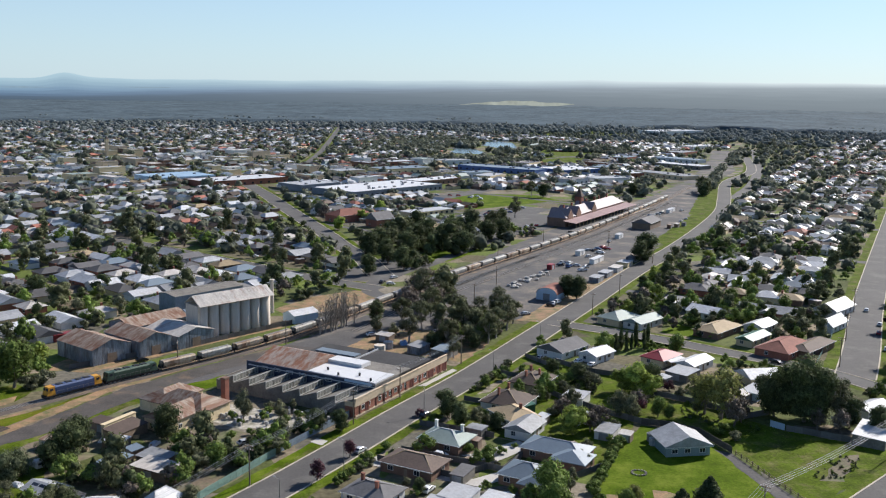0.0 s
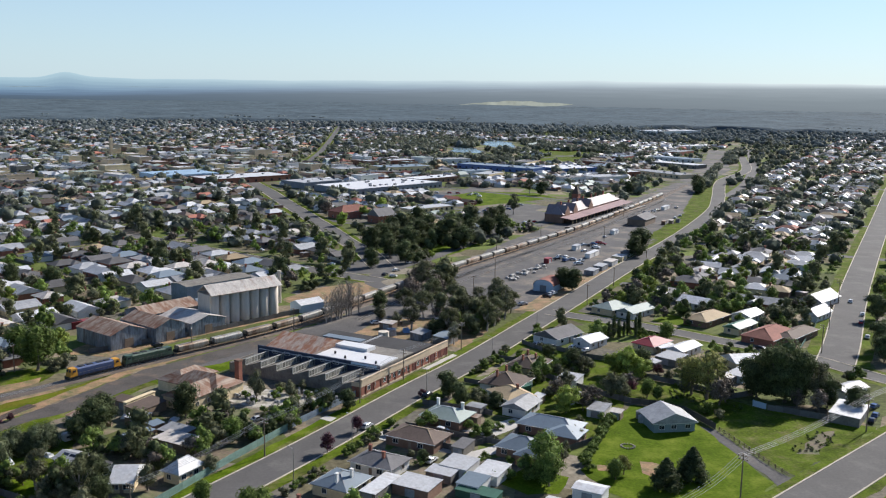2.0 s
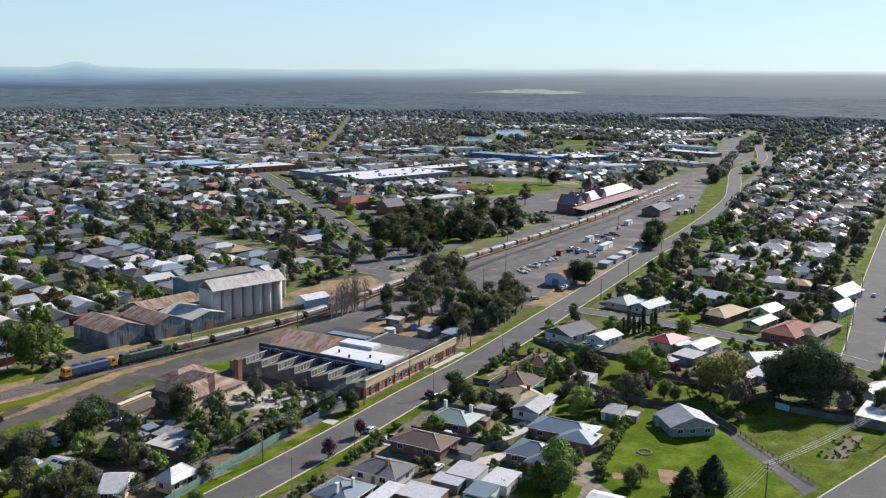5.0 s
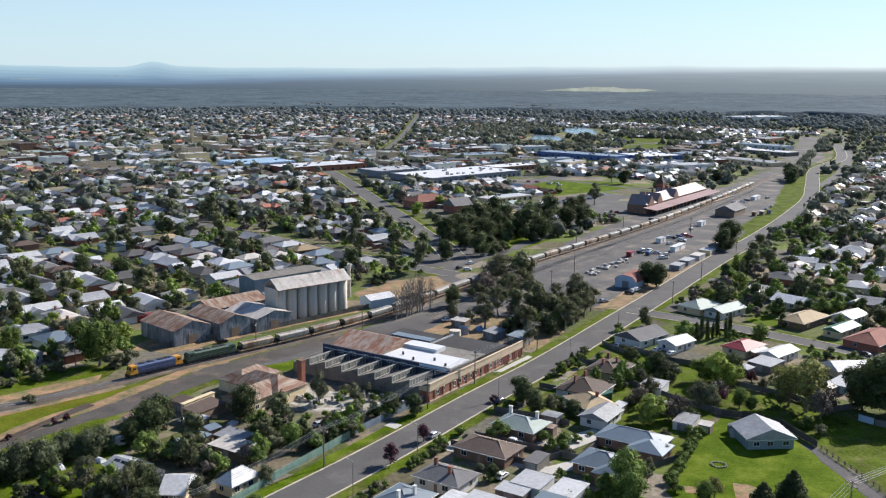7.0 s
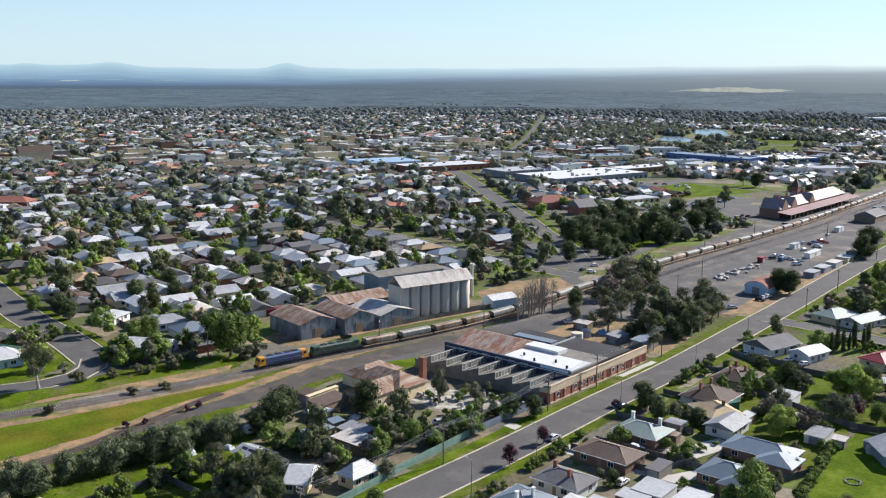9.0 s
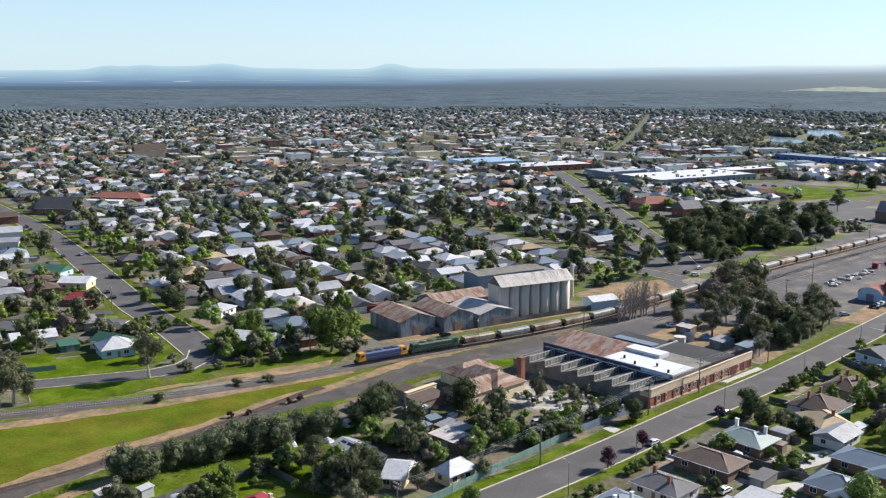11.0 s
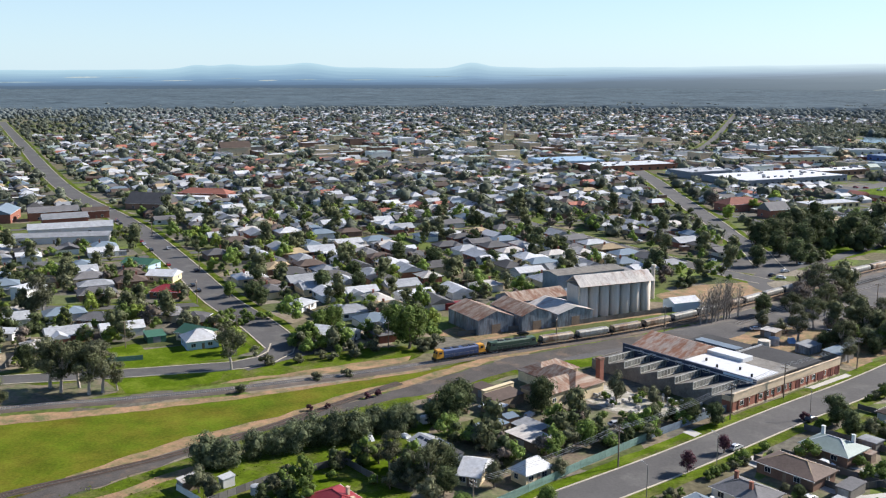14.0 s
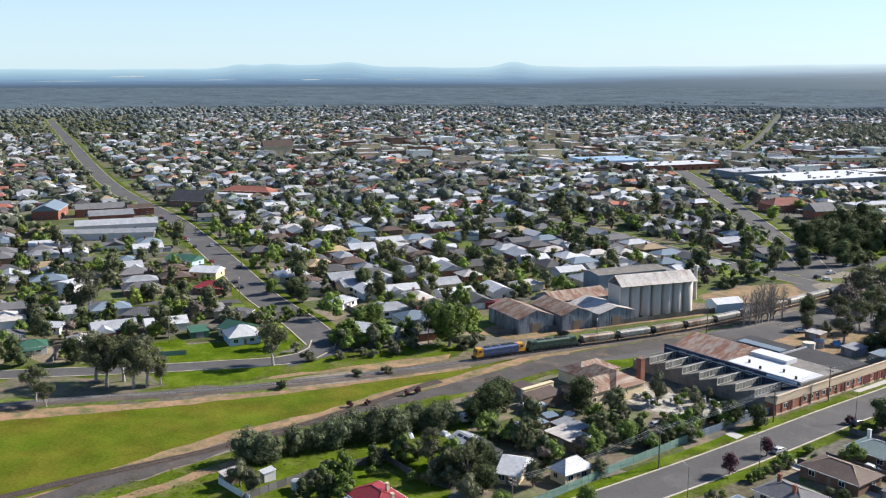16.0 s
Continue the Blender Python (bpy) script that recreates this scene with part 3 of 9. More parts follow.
def tree_meshes(seed, height, spread, clumps, per, size, trunk_h, flat=0.75, habit="round", core=0.6, fine=1):
    """The trunk with limbs and the crown of leaf clumps of one kind of tree."""
    rnd = random.Random(seed)
    tb, cb = bmesh.new(), bmesh.new()
    top = Vector((rnd.uniform(-0.5, 0.5), rnd.uniform(-0.5, 0.5), trunk_h))
    r0 = 0.022 * height + 0.08
    tube(tb, [(0, 0, -0.1), (top.x * 0.3, top.y * 0.5, trunk_h * 0.5), top], [r0 * 1.25, r0, r0 * 0.8])
    for i in range(clumps):
        f = i / max(1, clumps - 1)
        if habit == "cone":
            z = trunk_h * 0.5 + (height - trunk_h * 0.5) * (0.05 + 0.9 * f)
            rad = spread * (1.0 - 0.78 * f ** 1.4) * rnd.uniform(0.34, 0.5)
            a = i * 2.4 + rnd.uniform(-0.4, 0.4)
            off = spread * (1 - f ** 1.6) * rnd.uniform(0.4, 0.72)
            c = Vector((math.cos(a) * off, math.sin(a) * off, z))
            cr = max(0.35, rad)
        elif habit == "column":
            z = trunk_h + (height - trunk_h) * (0.06 + 0.88 * f)
            c = Vector((rnd.uniform(-0.15, 0.15), rnd.uniform(-0.15, 0.15), z))
            cr = spread * (0.5 + 0.6 * math.sin(math.pi * min(1, f * 0.9 + 0.1)))
        else:
            a = i * 2.399 + rnd.uniform(-0.4, 0.4)
            q = (0.25 + 0.75 * rnd.random()) if i else 0.0
            zr = rnd.uniform(-0.75, 0.6) if i else 0.7
            off = spread * q * math.sqrt(max(0.1, 1 - zr * zr)) * 0.8
            mid = trunk_h + (height - trunk_h) * 0.45
            c = Vector((math.cos(a) * off, math.sin(a) * off, mid + zr * (height - trunk_h) * 0.55))
            cr = spread * rnd.uniform(0.36, 0.54)
            if habit == "open":
                cr *= 0.85
            elbow = top.lerp(c, 0.5) + Vector((0, 0, -0.08 * height))
            tube(tb, [top * 0.9, elbow, c], [r0 * 0.55, r0 * 0.33, r0 * 0.1], 5)
        if core:
            blob(cb, rnd, c, cr * (core + 0.35 * (1 - core)), flat, fine)
        leaves(cb, rnd, c, cr, int(per * 1.45), size * 0.84, flat)
    return mesh_of(tb, "trunk"), mesh_of(cb, "crown")


def bare_meshes(seed, height, spread):
    """A leafless tree of many upright twigs."""
    rnd = random.Random(seed)
    tb, cb = bmesh.new(), bmesh.new()
    tube(tb, [(0, 0, -0.1), (0.1, 0, height * 0.5), (0.1, 0.2, height)], [0.25, 0.16, 0.03])
    for i in range(60):
        z = height * rnd.uniform(0.1, 0.85)
        a = rnd.uniform(0, 6.3)
        l = spread * rnd.uniform(0.5, 1.1) * (1.1 - z / height * 0.6)
        p = Vector((0.1, 0.1, z))
        q = p + Vector((math.cos(a) * l, math.sin(a) * l, l * rnd.uniform(0.8, 1.8)))
        tube(cb, [p, p.lerp(q, 0.5) + Vector((0, 0, -0.2)), q], [0.05, 0.035, 0.012], 3)
        for _ in range(5):
            s = p.lerp(q, rnd.uniform(0.3, 1))
            tube(cb, [s, s + Vector((rnd.uniform(-1, 1), rnd.uniform(-1, 1), rnd.uniform(0.3, 1.4)))], [0.03, 0.01], 3)
    return mesh_of(tb, "trunk"), mesh_of(cb, "crown")


TREES = {}


def tree_kind(key, meshes, leafmat, bark, label, category="tree", name="tree"):
    t, c = meshes
    t.materials.append(M[bark])
    c.materials.append(M[leafmat])
    TREES[key] = (t, c, label, category, name)


def tree(key, x, y, scale=1.0, turn=None, group="", high=1.0):
    t, c, label, category, name = TREES[key]
    turn = (x * 37.7 + y * 17.3) % 360 if turn is None else turn
    e = thing(name, pose(x, y, 0, 0, 0, turn) @ Matrix.Diagonal((scale, scale, scale * high, 1)), label, category, group)
    part("trunk", t, "bark", e)
    part("crown", c, "gum_leaf", e)
    return e


tree_kind("gum", tree_meshes(1, 15, 5.2, 20, 125, 0.52, 5.0, 0.8, "open", 0.3), "gum_leaf", "pale_bark", "tall gum tree with thin grey-green foliage and pale trunk")
tree_kind("gum_b", tree_meshes(2, 17, 5.0, 22, 120, 0.52, 5.0, 0.85, "open", 0.3), "olive_leaf", "pale_bark", "tall gum tree with olive foliage and bare limbs")
tree_kind("dark", tree_meshes(3, 12, 5.0, 28, 130, 0.52, 1.8, 0.85, "round", 0.42), "dark_leaf", "bark", "broad evergreen tree with a dense dark crown")
tree_kind("dark_b", tree_meshes(4, 10, 4.2, 24, 130, 0.48, 1.5, 0.9, "round", 0.42), "dark_leaf", "bark", "dense dark evergreen garden tree")
tree_kind("green", tree_meshes(5, 9, 3.9, 22, 120, 0.46, 1.4, 0.85, "round", 0.48), "green_leaf", "bark", "leafy green rounded garden tree")
tree_kind("bright", tree_meshes(6, 8, 3.7, 17, 110, 0.44, 1.4, 0.8, "round", 0.75), "bright_leaf", "bark", "tree with fresh yellow-green spring leaves")
tree_kind("pepper", tree_meshes(7, 8.5, 4.6, 26, 140, 0.44, 1.2, 1.1, "round", 0.42), "pepper_leaf", "bark", "drooping peppercorn tree with soft grey-green foliage")
tree_kind("olive", tree_meshes(8, 7, 3.2, 14, 110, 0.38, 2.0, 0.9, "round", 0.55), "olive_leaf", "bark", "grey-green loose-leaved garden tree")
tree_kind("plum", tree_meshes(9, 5.5, 2.3, 11, 60, 0.45, 1.7, 0.9, "round", 0.4), "plum_leaf", "bark", "purple-leaved plum street tree")
tree_kind("blossom", tree_meshes(10, 5, 2.4, 10, 60, 0.45, 1.5, 0.9, "round", 0.4), "blossom", "bark", "small pink blossom garden tree")
tree_kind("pine", tree_meshes(11, 10, 3.5, 40, 110, 0.42, 1.2, 0.9, "cone", 0.6), "dark_leaf", "bark", "dark green conical conifer tree")
tree_kind("cypress", tree_meshes(12, 8, 0.85, 9, 45, 0.4, 0.5, 1.4, "column", 0.8), "dark_leaf", "bark", "narrow dark pencil cypress")
tree_kind("bare", bare_meshes(13, 11, 2.3), "pale_twig", "pale_bark", "leafless grey poplar with upright twigs")
tree_kind("brown", tree_meshes(14, 8, 3.6, 15, 55, 0.5, 2.4, 0.85, "open", 0.3), "twig", "bark", "tree with sparse brown winter twigs")
tree_kind("bush", tree_meshes(15, 2.6, 1.7, 8, 60, 0.38, 0.4, 0.85, "round", 0.7), "green_leaf", "bark", "rounded green garden shrub", "shrub", "shrub")
tree_kind("grey_bush", tree_meshes(16, 2.8, 2.1, 8, 60, 0.4, 0.4, 0.8, "round", 0.7), "olive_leaf", "bark", "grey-green rounded wild shrub", "shrub", "shrub")
tree_kind("red_bush", tree_meshes(17, 2.3, 1.4, 7, 50, 0.36, 0.4, 0.85, "round", 0.6), "plum_leaf", "bark", "dull red leafy garden shrub", "shrub", "shrub")


tree_kind("spread", tree_meshes(21, 14, 6.2, 22, 75, 0.62, 4.2, 0.75, "open", 0.25), "spring_leaf", "bark", "spreading tree with thin yellow-green spring leaves")
tree_kind("bigdark", tree_meshes(22, 18, 7.6, 46, 330, 0.62, 3.0, 0.8, "open", 0.35), "dark_leaf", "bark", "very large dark evergreen tree over the fence")

# lighter kinds for the many trees of the gardens further off
LIGHT = {}
for key, seed, h, s, mat in (("green", 31, 8, 3.8, "green_leaf"), ("dark", 32, 9, 4.2, "dark_leaf"), ("bright", 33, 7, 3.4, "bright_leaf"), ("olive", 34, 7, 3.4, "olive_leaf"), ("gum", 35, 12, 4.4, "gum_leaf"), ("brown", 36, 7, 3.2, "twig"), ("bush", 37, 2.8, 2.2, "green_leaf"), ("grey_bush", 38, 2.6, 2.2, "olive_leaf")):
    t, c = tree_meshes(seed, h, s, 5 if "bush" in key else 8, 34, s * 0.235, h * 0.15, 0.9, "round", 0.7)
    both = bmesh.new()
    both.from_mesh(c)
    bmesh.ops.triangulate(both, faces=both.faces[:])
    c2 = mesh_of(both, "light_crown")
    co = np.empty(len(c2.vertices) * 3, np.float32)
    c2.vertices.foreach_get("co", co)
    tri = np.empty(len(c2.polygons) * 3, np.int32)
    c2.polygons.foreach_get("vertices", tri)
    LIGHT[key] = (co.reshape(-1, 3), tri, mat)


def many_trees(key, spots, name, label, seed, s0=0.6, s1=1.45):
    """All the far garden trees of one kind in one mesh."""
    r = random.Random(seed)
    co, tri, mat = LIGHT[key]
    vs, fs = [], []
    for i, p in enumerate(spots):
        a, k = r.uniform(0, 6.28), r.uniform(s0, s1)
        q = co * (k * r.uniform(0.85, 1.15), k * r.uniform(0.85, 1.15), k * r.uniform(0.8, 1.2))
        c, s = math.cos(a), math.sin(a)
        vs.append(np.stack([q[:, 0] * c - q[:, 1] * s + p.x, q[:, 0] * s + q[:, 1] * c + p.y, q[:, 2]], 1))
        fs.append(tri + i * len(co))
    if not vs:
        return
    v, f = np.concatenate(vs).astype(np.float32), np.concatenate(fs).astype(np.int32)
    me = bpy.data.meshes.new(name)
    me.vertices.add(len(v))
    me.vertices.foreach_set("co", v.ravel())
    me.loops.add(len(f))
    me.loops.foreach_set("vertex_index", f)
    me.polygons.add(len(f) // 3)
    me.polygons.foreach_set("loop_start", np.arange(0, len(f), 3, dtype=np.int32))
    me.update(calc_edges=True)
    me.materials.append(M[mat])
    return tagged(new(name, me), label, "trees", "", "stuff")


# ---- ground beside the line ----
patch("yard", [(-66, 306), (-30, 352), (20, 428), (50, 484), (70, 545), (123, 640), (180, 735), (262, 860), (340, 1000), (372, 990), (283, 762), (193, 602), (141, 513), (111, 459), (74, 390), (52, 388), (30, 372), (8, 352), (-20, 330), (-52, 302)], "yard_gravel", 0.035, "grey gravel of the railway yard", "yard", 1.0, 2)
patch("formation", [(-196, 90), (-158, 157), (-146, 178), (-134, 202), (-119, 224), (-109, 244), (-97, 264), (-77, 301), (-52, 329), (-30, 352), (-14, 346), (-45, 324), (-62, 304), (-74, 285), (-81, 272), (-89, 260), (-99, 249), (-107, 237), (-116, 225), (-129, 201), (-134, 188), (-142, 170), (-148, 160), (-182, 90)], "formation", 0.05, "dark brown gravel formation of the side track", "formation", 0.8, 3)
patch("field", [(-215, 190), (-207, 189), (-166, 218), (-141, 238), (-115, 263), (-96, 281), (-80, 306), (-84, 300), (-99, 270), (-112, 252), (-121, 230), (-137, 208), (-148, 182), (-155, 160), (-176, 120), (-200, 80), (-290, 105)], "grass", 0.03, "bright green spring grass between the tracks", "grass", 0.8, 4)
patch("bank", [(-216, 192), (-167, 221.5), (-142, 241), (-113, 267), (-100, 279.5), (-96, 281), (-115, 262), (-141, 237), (-166, 216), (-207, 187)], "dirt", 0.04, "bare orange earth beside the ballast", "earth", 0.5, 5)
patch("bank", [(-176, 122), (-155.5, 160), (-149, 181), (-138, 207), (-122, 229), (-113, 251), (-100, 269), (-80, 307), (-60, 330), (-55, 329), (-77.5, 301), (-97.5, 264), (-109.5, 244), (-119.5, 224), (-134.5, 202), (-146.5, 178), (-158, 157), (-178, 120)], "dirt", 0.062, "bare orange earth along the side track", "earth", 0.6, 6)
patch("garden_ground", [(-182, 90), (-147, 159), (-141, 170), (-133, 188), (-128, 201), (-113, 231), (-97, 256), (-80, 276), (-70, 296), (-50, 296), (-62, 262), (-80, 236), (-70, 190), (-60, 150), (-120, 80)], "rough_grass", 0.028, "weedy grass behind the gardens", "grass", 0.8, 41)
patch("dirt_track", [(-160, 122), (-141, 162), (-134.5, 173), (-131, 182), (-127, 190), (-118, 208), (-115.5, 207), (-124, 188), (-128, 180), (-131, 171), (-138, 160), (-157, 120)], "dirt", 0.055, "bare earth track beside the gardens", "track", 0.5, 42)
patch("bank", [(-153, 248), (-142, 256.5), (-128, 266), (-117, 276.5), (-106, 287), (-107, 294), (-120, 283), (-131, 271), (-148, 255)], "dirt", 0.05, "orange earth cutting above the track", "earth", 0.8, 7)
patch("verge_green", [(-240, 206), (-205, 209), (-184, 224), (-160, 240), (-132, 264), (-106, 289), (-104, 300), (-112, 306), (-135, 290), (-150, 275), (-190, 245), (-224, 224)], "rough_grass", 0.045, "rough green grass above the cutting", "grass", 0.8, 8)
patch("verge_green", [(-62, 300), (-30, 330), (-24, 326), (-52, 298)], "lawn", 0.07, "green strip of grass beside the works", "grass", 0.5, 9)
patch("dirt_lot", [(-110, 322), (-92, 318), (-62, 350), (-34, 377), (-30, 384), (-62, 362), (-104, 336)], "dirt", 0.04, "bare yard before the sheds", "earth", 0.6, 10)
patch("dirt_lot", [(-28, 392), (-6, 402), (12, 424), (0, 452), (-24, 436), (-40, 410)], "dirt", 0.045, "bare earth lot beside the silos", "earth", 0.8, 11)
patch("dirt_strip", [(62, 388), (70, 400), (84, 424), (108, 464), (132, 505), (140, 500), (119, 460), (95, 420), (80, 395), (74, 384)], "dirt", 0.086, "orange earth strip between yard and road", "earth", 0.6, 12)
patch("park", [(45, 524), (62, 552), (100, 625), (80, 640), (50, 590), (30, 545)], "lawn", 0.05, "green park under the trees", "park", 0.8, 13)
patch("park", [(30, 776), (87, 757), (139, 797), (168, 822), (155, 861), (101, 872)], "lawn", 0.05, "green park lawn beside the station", "park", 0.8, 14)
patch("park", [(200, 1280), (330, 1330), (390, 1560), (300, 1600), (240, 1450)], "rough_grass", 0.05, "green park by the lake", "park", 0.8, 15)
patch("park", [(420, 1750), (620, 2150), (420, 2250), (250, 2100)], "rough_grass", 0.05, "pale open field in the woods", "park", 0.8, 15)
patch("yard_strip", [(189, 585), (268, 719), (314, 819), (300, 825), (262, 745), (197, 624), (182, 596)], "rough_grass", 0.055, "green strip between yard and road", "grass", 0.8, 36)
patch("triangle_lawn", [(20, 466), (30, 497), (38, 506), (36, 484)], "lawn", 0.12, "small green traffic island", "grass", 0.4, 16)
patch("lawn", [(52, 210), (68.5, 246.5), (72, 252), (79, 260), (87, 257.5), (93, 252), (96.8, 238), (95, 228), (97, 213), (98.5, 200), (92, 192), (83, 184), (66, 184), (56, 196)], "lawn", 0.04, "bright green lawn round the blue shed", "lawn", 0.8, 17)
patch("paddock", [(103, 212), (98.5, 238), (94, 254), (80, 264), (66, 288), (56, 305), (72, 318), (84, 308), (92, 287), (103, 277), (112, 265), (118, 256), (133, 245), (146, 238), (119, 215), (106, 205)], "rough_grass", 0.045, "rough green paddock", "grass", 0.8, 18)
patch("paddock", [(62, 118), (70, 144), (110, 181), (140, 205), (168, 230), (230, 275), (240, 120)], "grass", 0.03, "green paddock beyond the road", "grass", 0.8, 19)
patch("bare_patch", [(66, 207), (68, 214), (73, 214), (75, 206), (70, 203)], "dirt", 0.055, "bare orange patch in the lawn", "earth", 1.7, 20)
patch("bare_patch", [(57, 210), (58, 214), (61, 214), (60, 210)], "dirt", 0.056, "bare orange patch in the lawn", "earth", 1.2, 45)
patch("driveway", [(94, 241), (97.5, 238), (99, 226), (101.5, 212), (103.8, 203), (104, 199), (99, 196), (98.7, 201.6), (97.2, 213.6), (95.4, 228.6)], "yard_gravel", 0.06, "gravel track beside the lawn", "driveway", 0.4, 21)
patch("stone_yard", [(-36, 262), (-12, 262), (-14, 268), (-42, 284), (-46, 270)], "pale_gravel", 0.04, "pale gravel sales yard with stone ware", "yard", 0.6, 22)
patch("forecourt", [(-8, 470), (14, 476), (26, 500), (12, 540), (-2, 520), (-20, 480)], "asphalt", 0.09, "asphalt junction by the level crossing", "road", 0.5, 23)
road("street", NORTHWEST, 5.6, 0.1, 3, True, "wide grey town street behind the silos")
road("street", CENTRAL, 6.5, 0.105, 4, True, "broad grey street into the town centre")
road("street", FAR_STREET, 4.5, 0.1, 3, False, "broad far street leading out of town")
road("street", BYPASS, 5.5, 0.114, 3, False, "grey asphalt road beside the main road")
road("street", [(8, 478), (3, 462), (2, 446), (14, 426), (34, 406), (60, 392)], 4.2, 0.085, 0, False, "grey asphalt street over the level crossing")
road("street", [(26, 500), (50, 545), (92, 618), (128, 662), (190, 790)], 3.6, 0.11, 0, False, "narrow asphalt station road")


patch("yard", [(262, 862), (340, 1000), (390, 1110), (480, 1320), (560, 1530), (585, 1520), (520, 1345), (448, 1140), (372, 1000), (318, 862), (290, 800)], "yard_gravel", 0.034, "grey gravel beside the far end of the yard", "yard", 1.5, 61)
patch("rail_verge", [(250, 728), (276, 742), (300, 800), (330, 880), (345, 929), (332, 915), (308, 868), (280, 800)], "rough_grass", 0.071, "green strip of grass beside the road bend", "grass", 1.0, 75)
patch("park", [(223, 1268), (278, 1449), (360, 1461), (310, 1279), (255, 1219)], "rough_grass", 0.056, "green open park beyond the stores", "park", 2.0, 76)
patch("rail_verge", [(300, 800), (330, 880), (372, 980), (382, 1000), (376, 1006), (350, 960), (318, 890), (292, 812)], "rough_grass", 0.075, "green strip between the line and the road", "grass", 1.0, 62)


patch("forecourt", [(56, 562), (100, 632), (126, 668), (150, 712), (128, 738), (102, 700), (78, 655), (58, 610), (44, 575)], "asphalt", 0.055, "grey asphalt yard before the station", "road", 0.6, 63)
patch("car_park", [(60, 690), (88, 672), (118, 712), (150, 760), (128, 780), (92, 745)], "asphalt", 0.052, "asphalt car park beside the station", "road", 0.6, 64)
patch("car_park", [(-20, 806), (32, 776), (96, 862), (126, 905), (108, 912), (74, 862), (44, 838), (-6, 824)], "asphalt", 0.052, "asphalt car park before the supermarket", "road", 0.6, 65)
patch("park", [(44, 575), (58, 610), (78, 655), (88, 672), (60, 690), (40, 640), (34, 590)], "lawn", 0.048, "green lawn under tall trees", "park", 0.8, 66)


patch("junction", [(-151, 262), (-146, 274), (-139, 287), (-150, 298), (-168, 314), (-178, 305), (-166, 296), (-158.5, 288), (-156.5, 279), (-160, 269)], "asphalt", 0.118, "wide asphalt corner of the two streets", "road", 0.15, 67)
patch("garden_lawn", [(-212, 246), (-192, 252), (-174, 263.5), (-164, 272), (-161, 281), (-163, 290), (-171, 297), (-190, 278), (-206, 262)], "lawn", 0.064, "green lawn round the corner house", "lawn", 0.4, 68)
patch("bare_patch", [(-226, 226), (-203, 229), (-189, 241), (-178, 231), (-181, 224), (-202, 210), (-222, 205)], "dirt_dark", 0.058, "shaded bare earth under the gum trees", "earth", 1.2, 69)
patch("verge_green", [(-187, 241), (-175, 250), (-158, 259), (-154, 252), (-163, 240), (-174, 231)], "lawn", 0.056, "bright green grass below the road", "grass", 0.8, 70)


# ---- railway ----
patch("street_verge", [(-50, 192), (-36, 217), (-16, 249), (-4, 269), (-1.5, 267), (-15, 246), (-35, 214), (-48, 190)], "lawn", 0.075, "bright mown grass strip between fence and kerb", "grass", 0.3, 24)
patch("street_verge", [(1, 268), (28, 311), (48, 340), (56, 352), (60, 352), (50, 336), (30, 306), (3.5, 266)], "rough_grass", 0.075, "grass strip beside the works", "grass", 0.3, 25)
patch("crossover", [(-15.6, 251), (-13.8, 253.6), (-10.6, 251.4), (-12.4, 248.4)], "concrete", 0.12, "pale concrete driveway crossing", "driveway", 0.1, 26)
patch("crossover", [(-1, 235), (2, 240), (14, 232), (26, 224), (40, 232), (42, 228), (27, 219), (12, 227)], "concrete", 0.115, "pale concrete shared driveway", "driveway", 0.2, 27)
patch("forecourt", [(17.2, 300.5), (19, 299.6), (31, 317), (29.5, 318.5)], "concrete", 0.118, "pale footpath by the works doors", "driveway", 0.2, 28)
patch("dirt_lot", [(-8, 346), (6, 374), (26, 372), (46, 352), (34, 326), (22, 334), (8, 340)], "dirt", 0.05, "bare tan yard behind the works", "earth", 1.0, 43)
patch("worn_verge", [(113, 219), (119, 227), (128, 235), (132, 236), (127, 229), (118, 219)], "dirt_dark", 0.052, "rough brown weeds beside the road", "earth", 1.0, 44)
patch("garden_lawn", [(36, 196), (30, 203), (38, 212), (48, 206), (44, 196)], "lawn", 0.05, "small green back lawn", "lawn", 0.6, 29)
patch("garden_lawn", [(92, 352), (104, 362), (122, 345), (112, 338)], "lawn", 0.05, "green front lawn", "lawn", 0.6, 30)
patch("garden_lawn", [(118, 368), (128, 380), (138, 370), (130, 358)], "lawn", 0.05, "green front lawn", "lawn", 0.6, 31)
patch("garden_lawn", [(-102, 186), (-96, 198), (-86, 192), (-92, 180)], "lawn", 0.05, "green back lawn", "lawn", 0.6, 32)
patch("garden_lawn", [(-90, 206), (-84, 216), (-74, 208), (-80, 200)], "lawn", 0.05, "green back lawn", "lawn", 0.6, 33)
patch("garden_lawn", [(-210, 268), (-204, 278), (-190, 268), (-196, 259)], "lawn", 0.09, "green lawn of the corner house", "lawn", 0.5, 34)
patch("dirt_lot", [(-92, 248), (-80, 268), (-68, 286), (-50, 297), (-42, 286), (-58, 264), (-74, 238), (-84, 236)], "dirt_dark", 0.066, "bare stony ground round the old cottage", "earth", 1.0, 71)
patch("garden_ground", [(18, 257), (36, 288), (55, 321), (66, 331), (74, 316), (60, 300), (66, 284), (78, 263), (70, 247), (60, 233), (52, 224), (44, 250), (30, 256)], "rough_grass", 0.042, "grassy back gardens behind the street houses", "grass", 0.8, 72)
patch("garden_ground", [(-20, 190), (4, 226), (16, 246), (30, 240), (26, 214), (38, 206), (30, 190), (10, 178)], "dirt_dark", 0.043, "worn ground of small back yards", "earth", 0.8, 73)
patch("court", [(24.5, 239.5), (33, 234.5), (44, 244.5), (41.5, 250), (36.5, 246.5), (31.5, 242)], "concrete", 0.125, "pale concrete court between the units", "driveway", 0.1, 74)
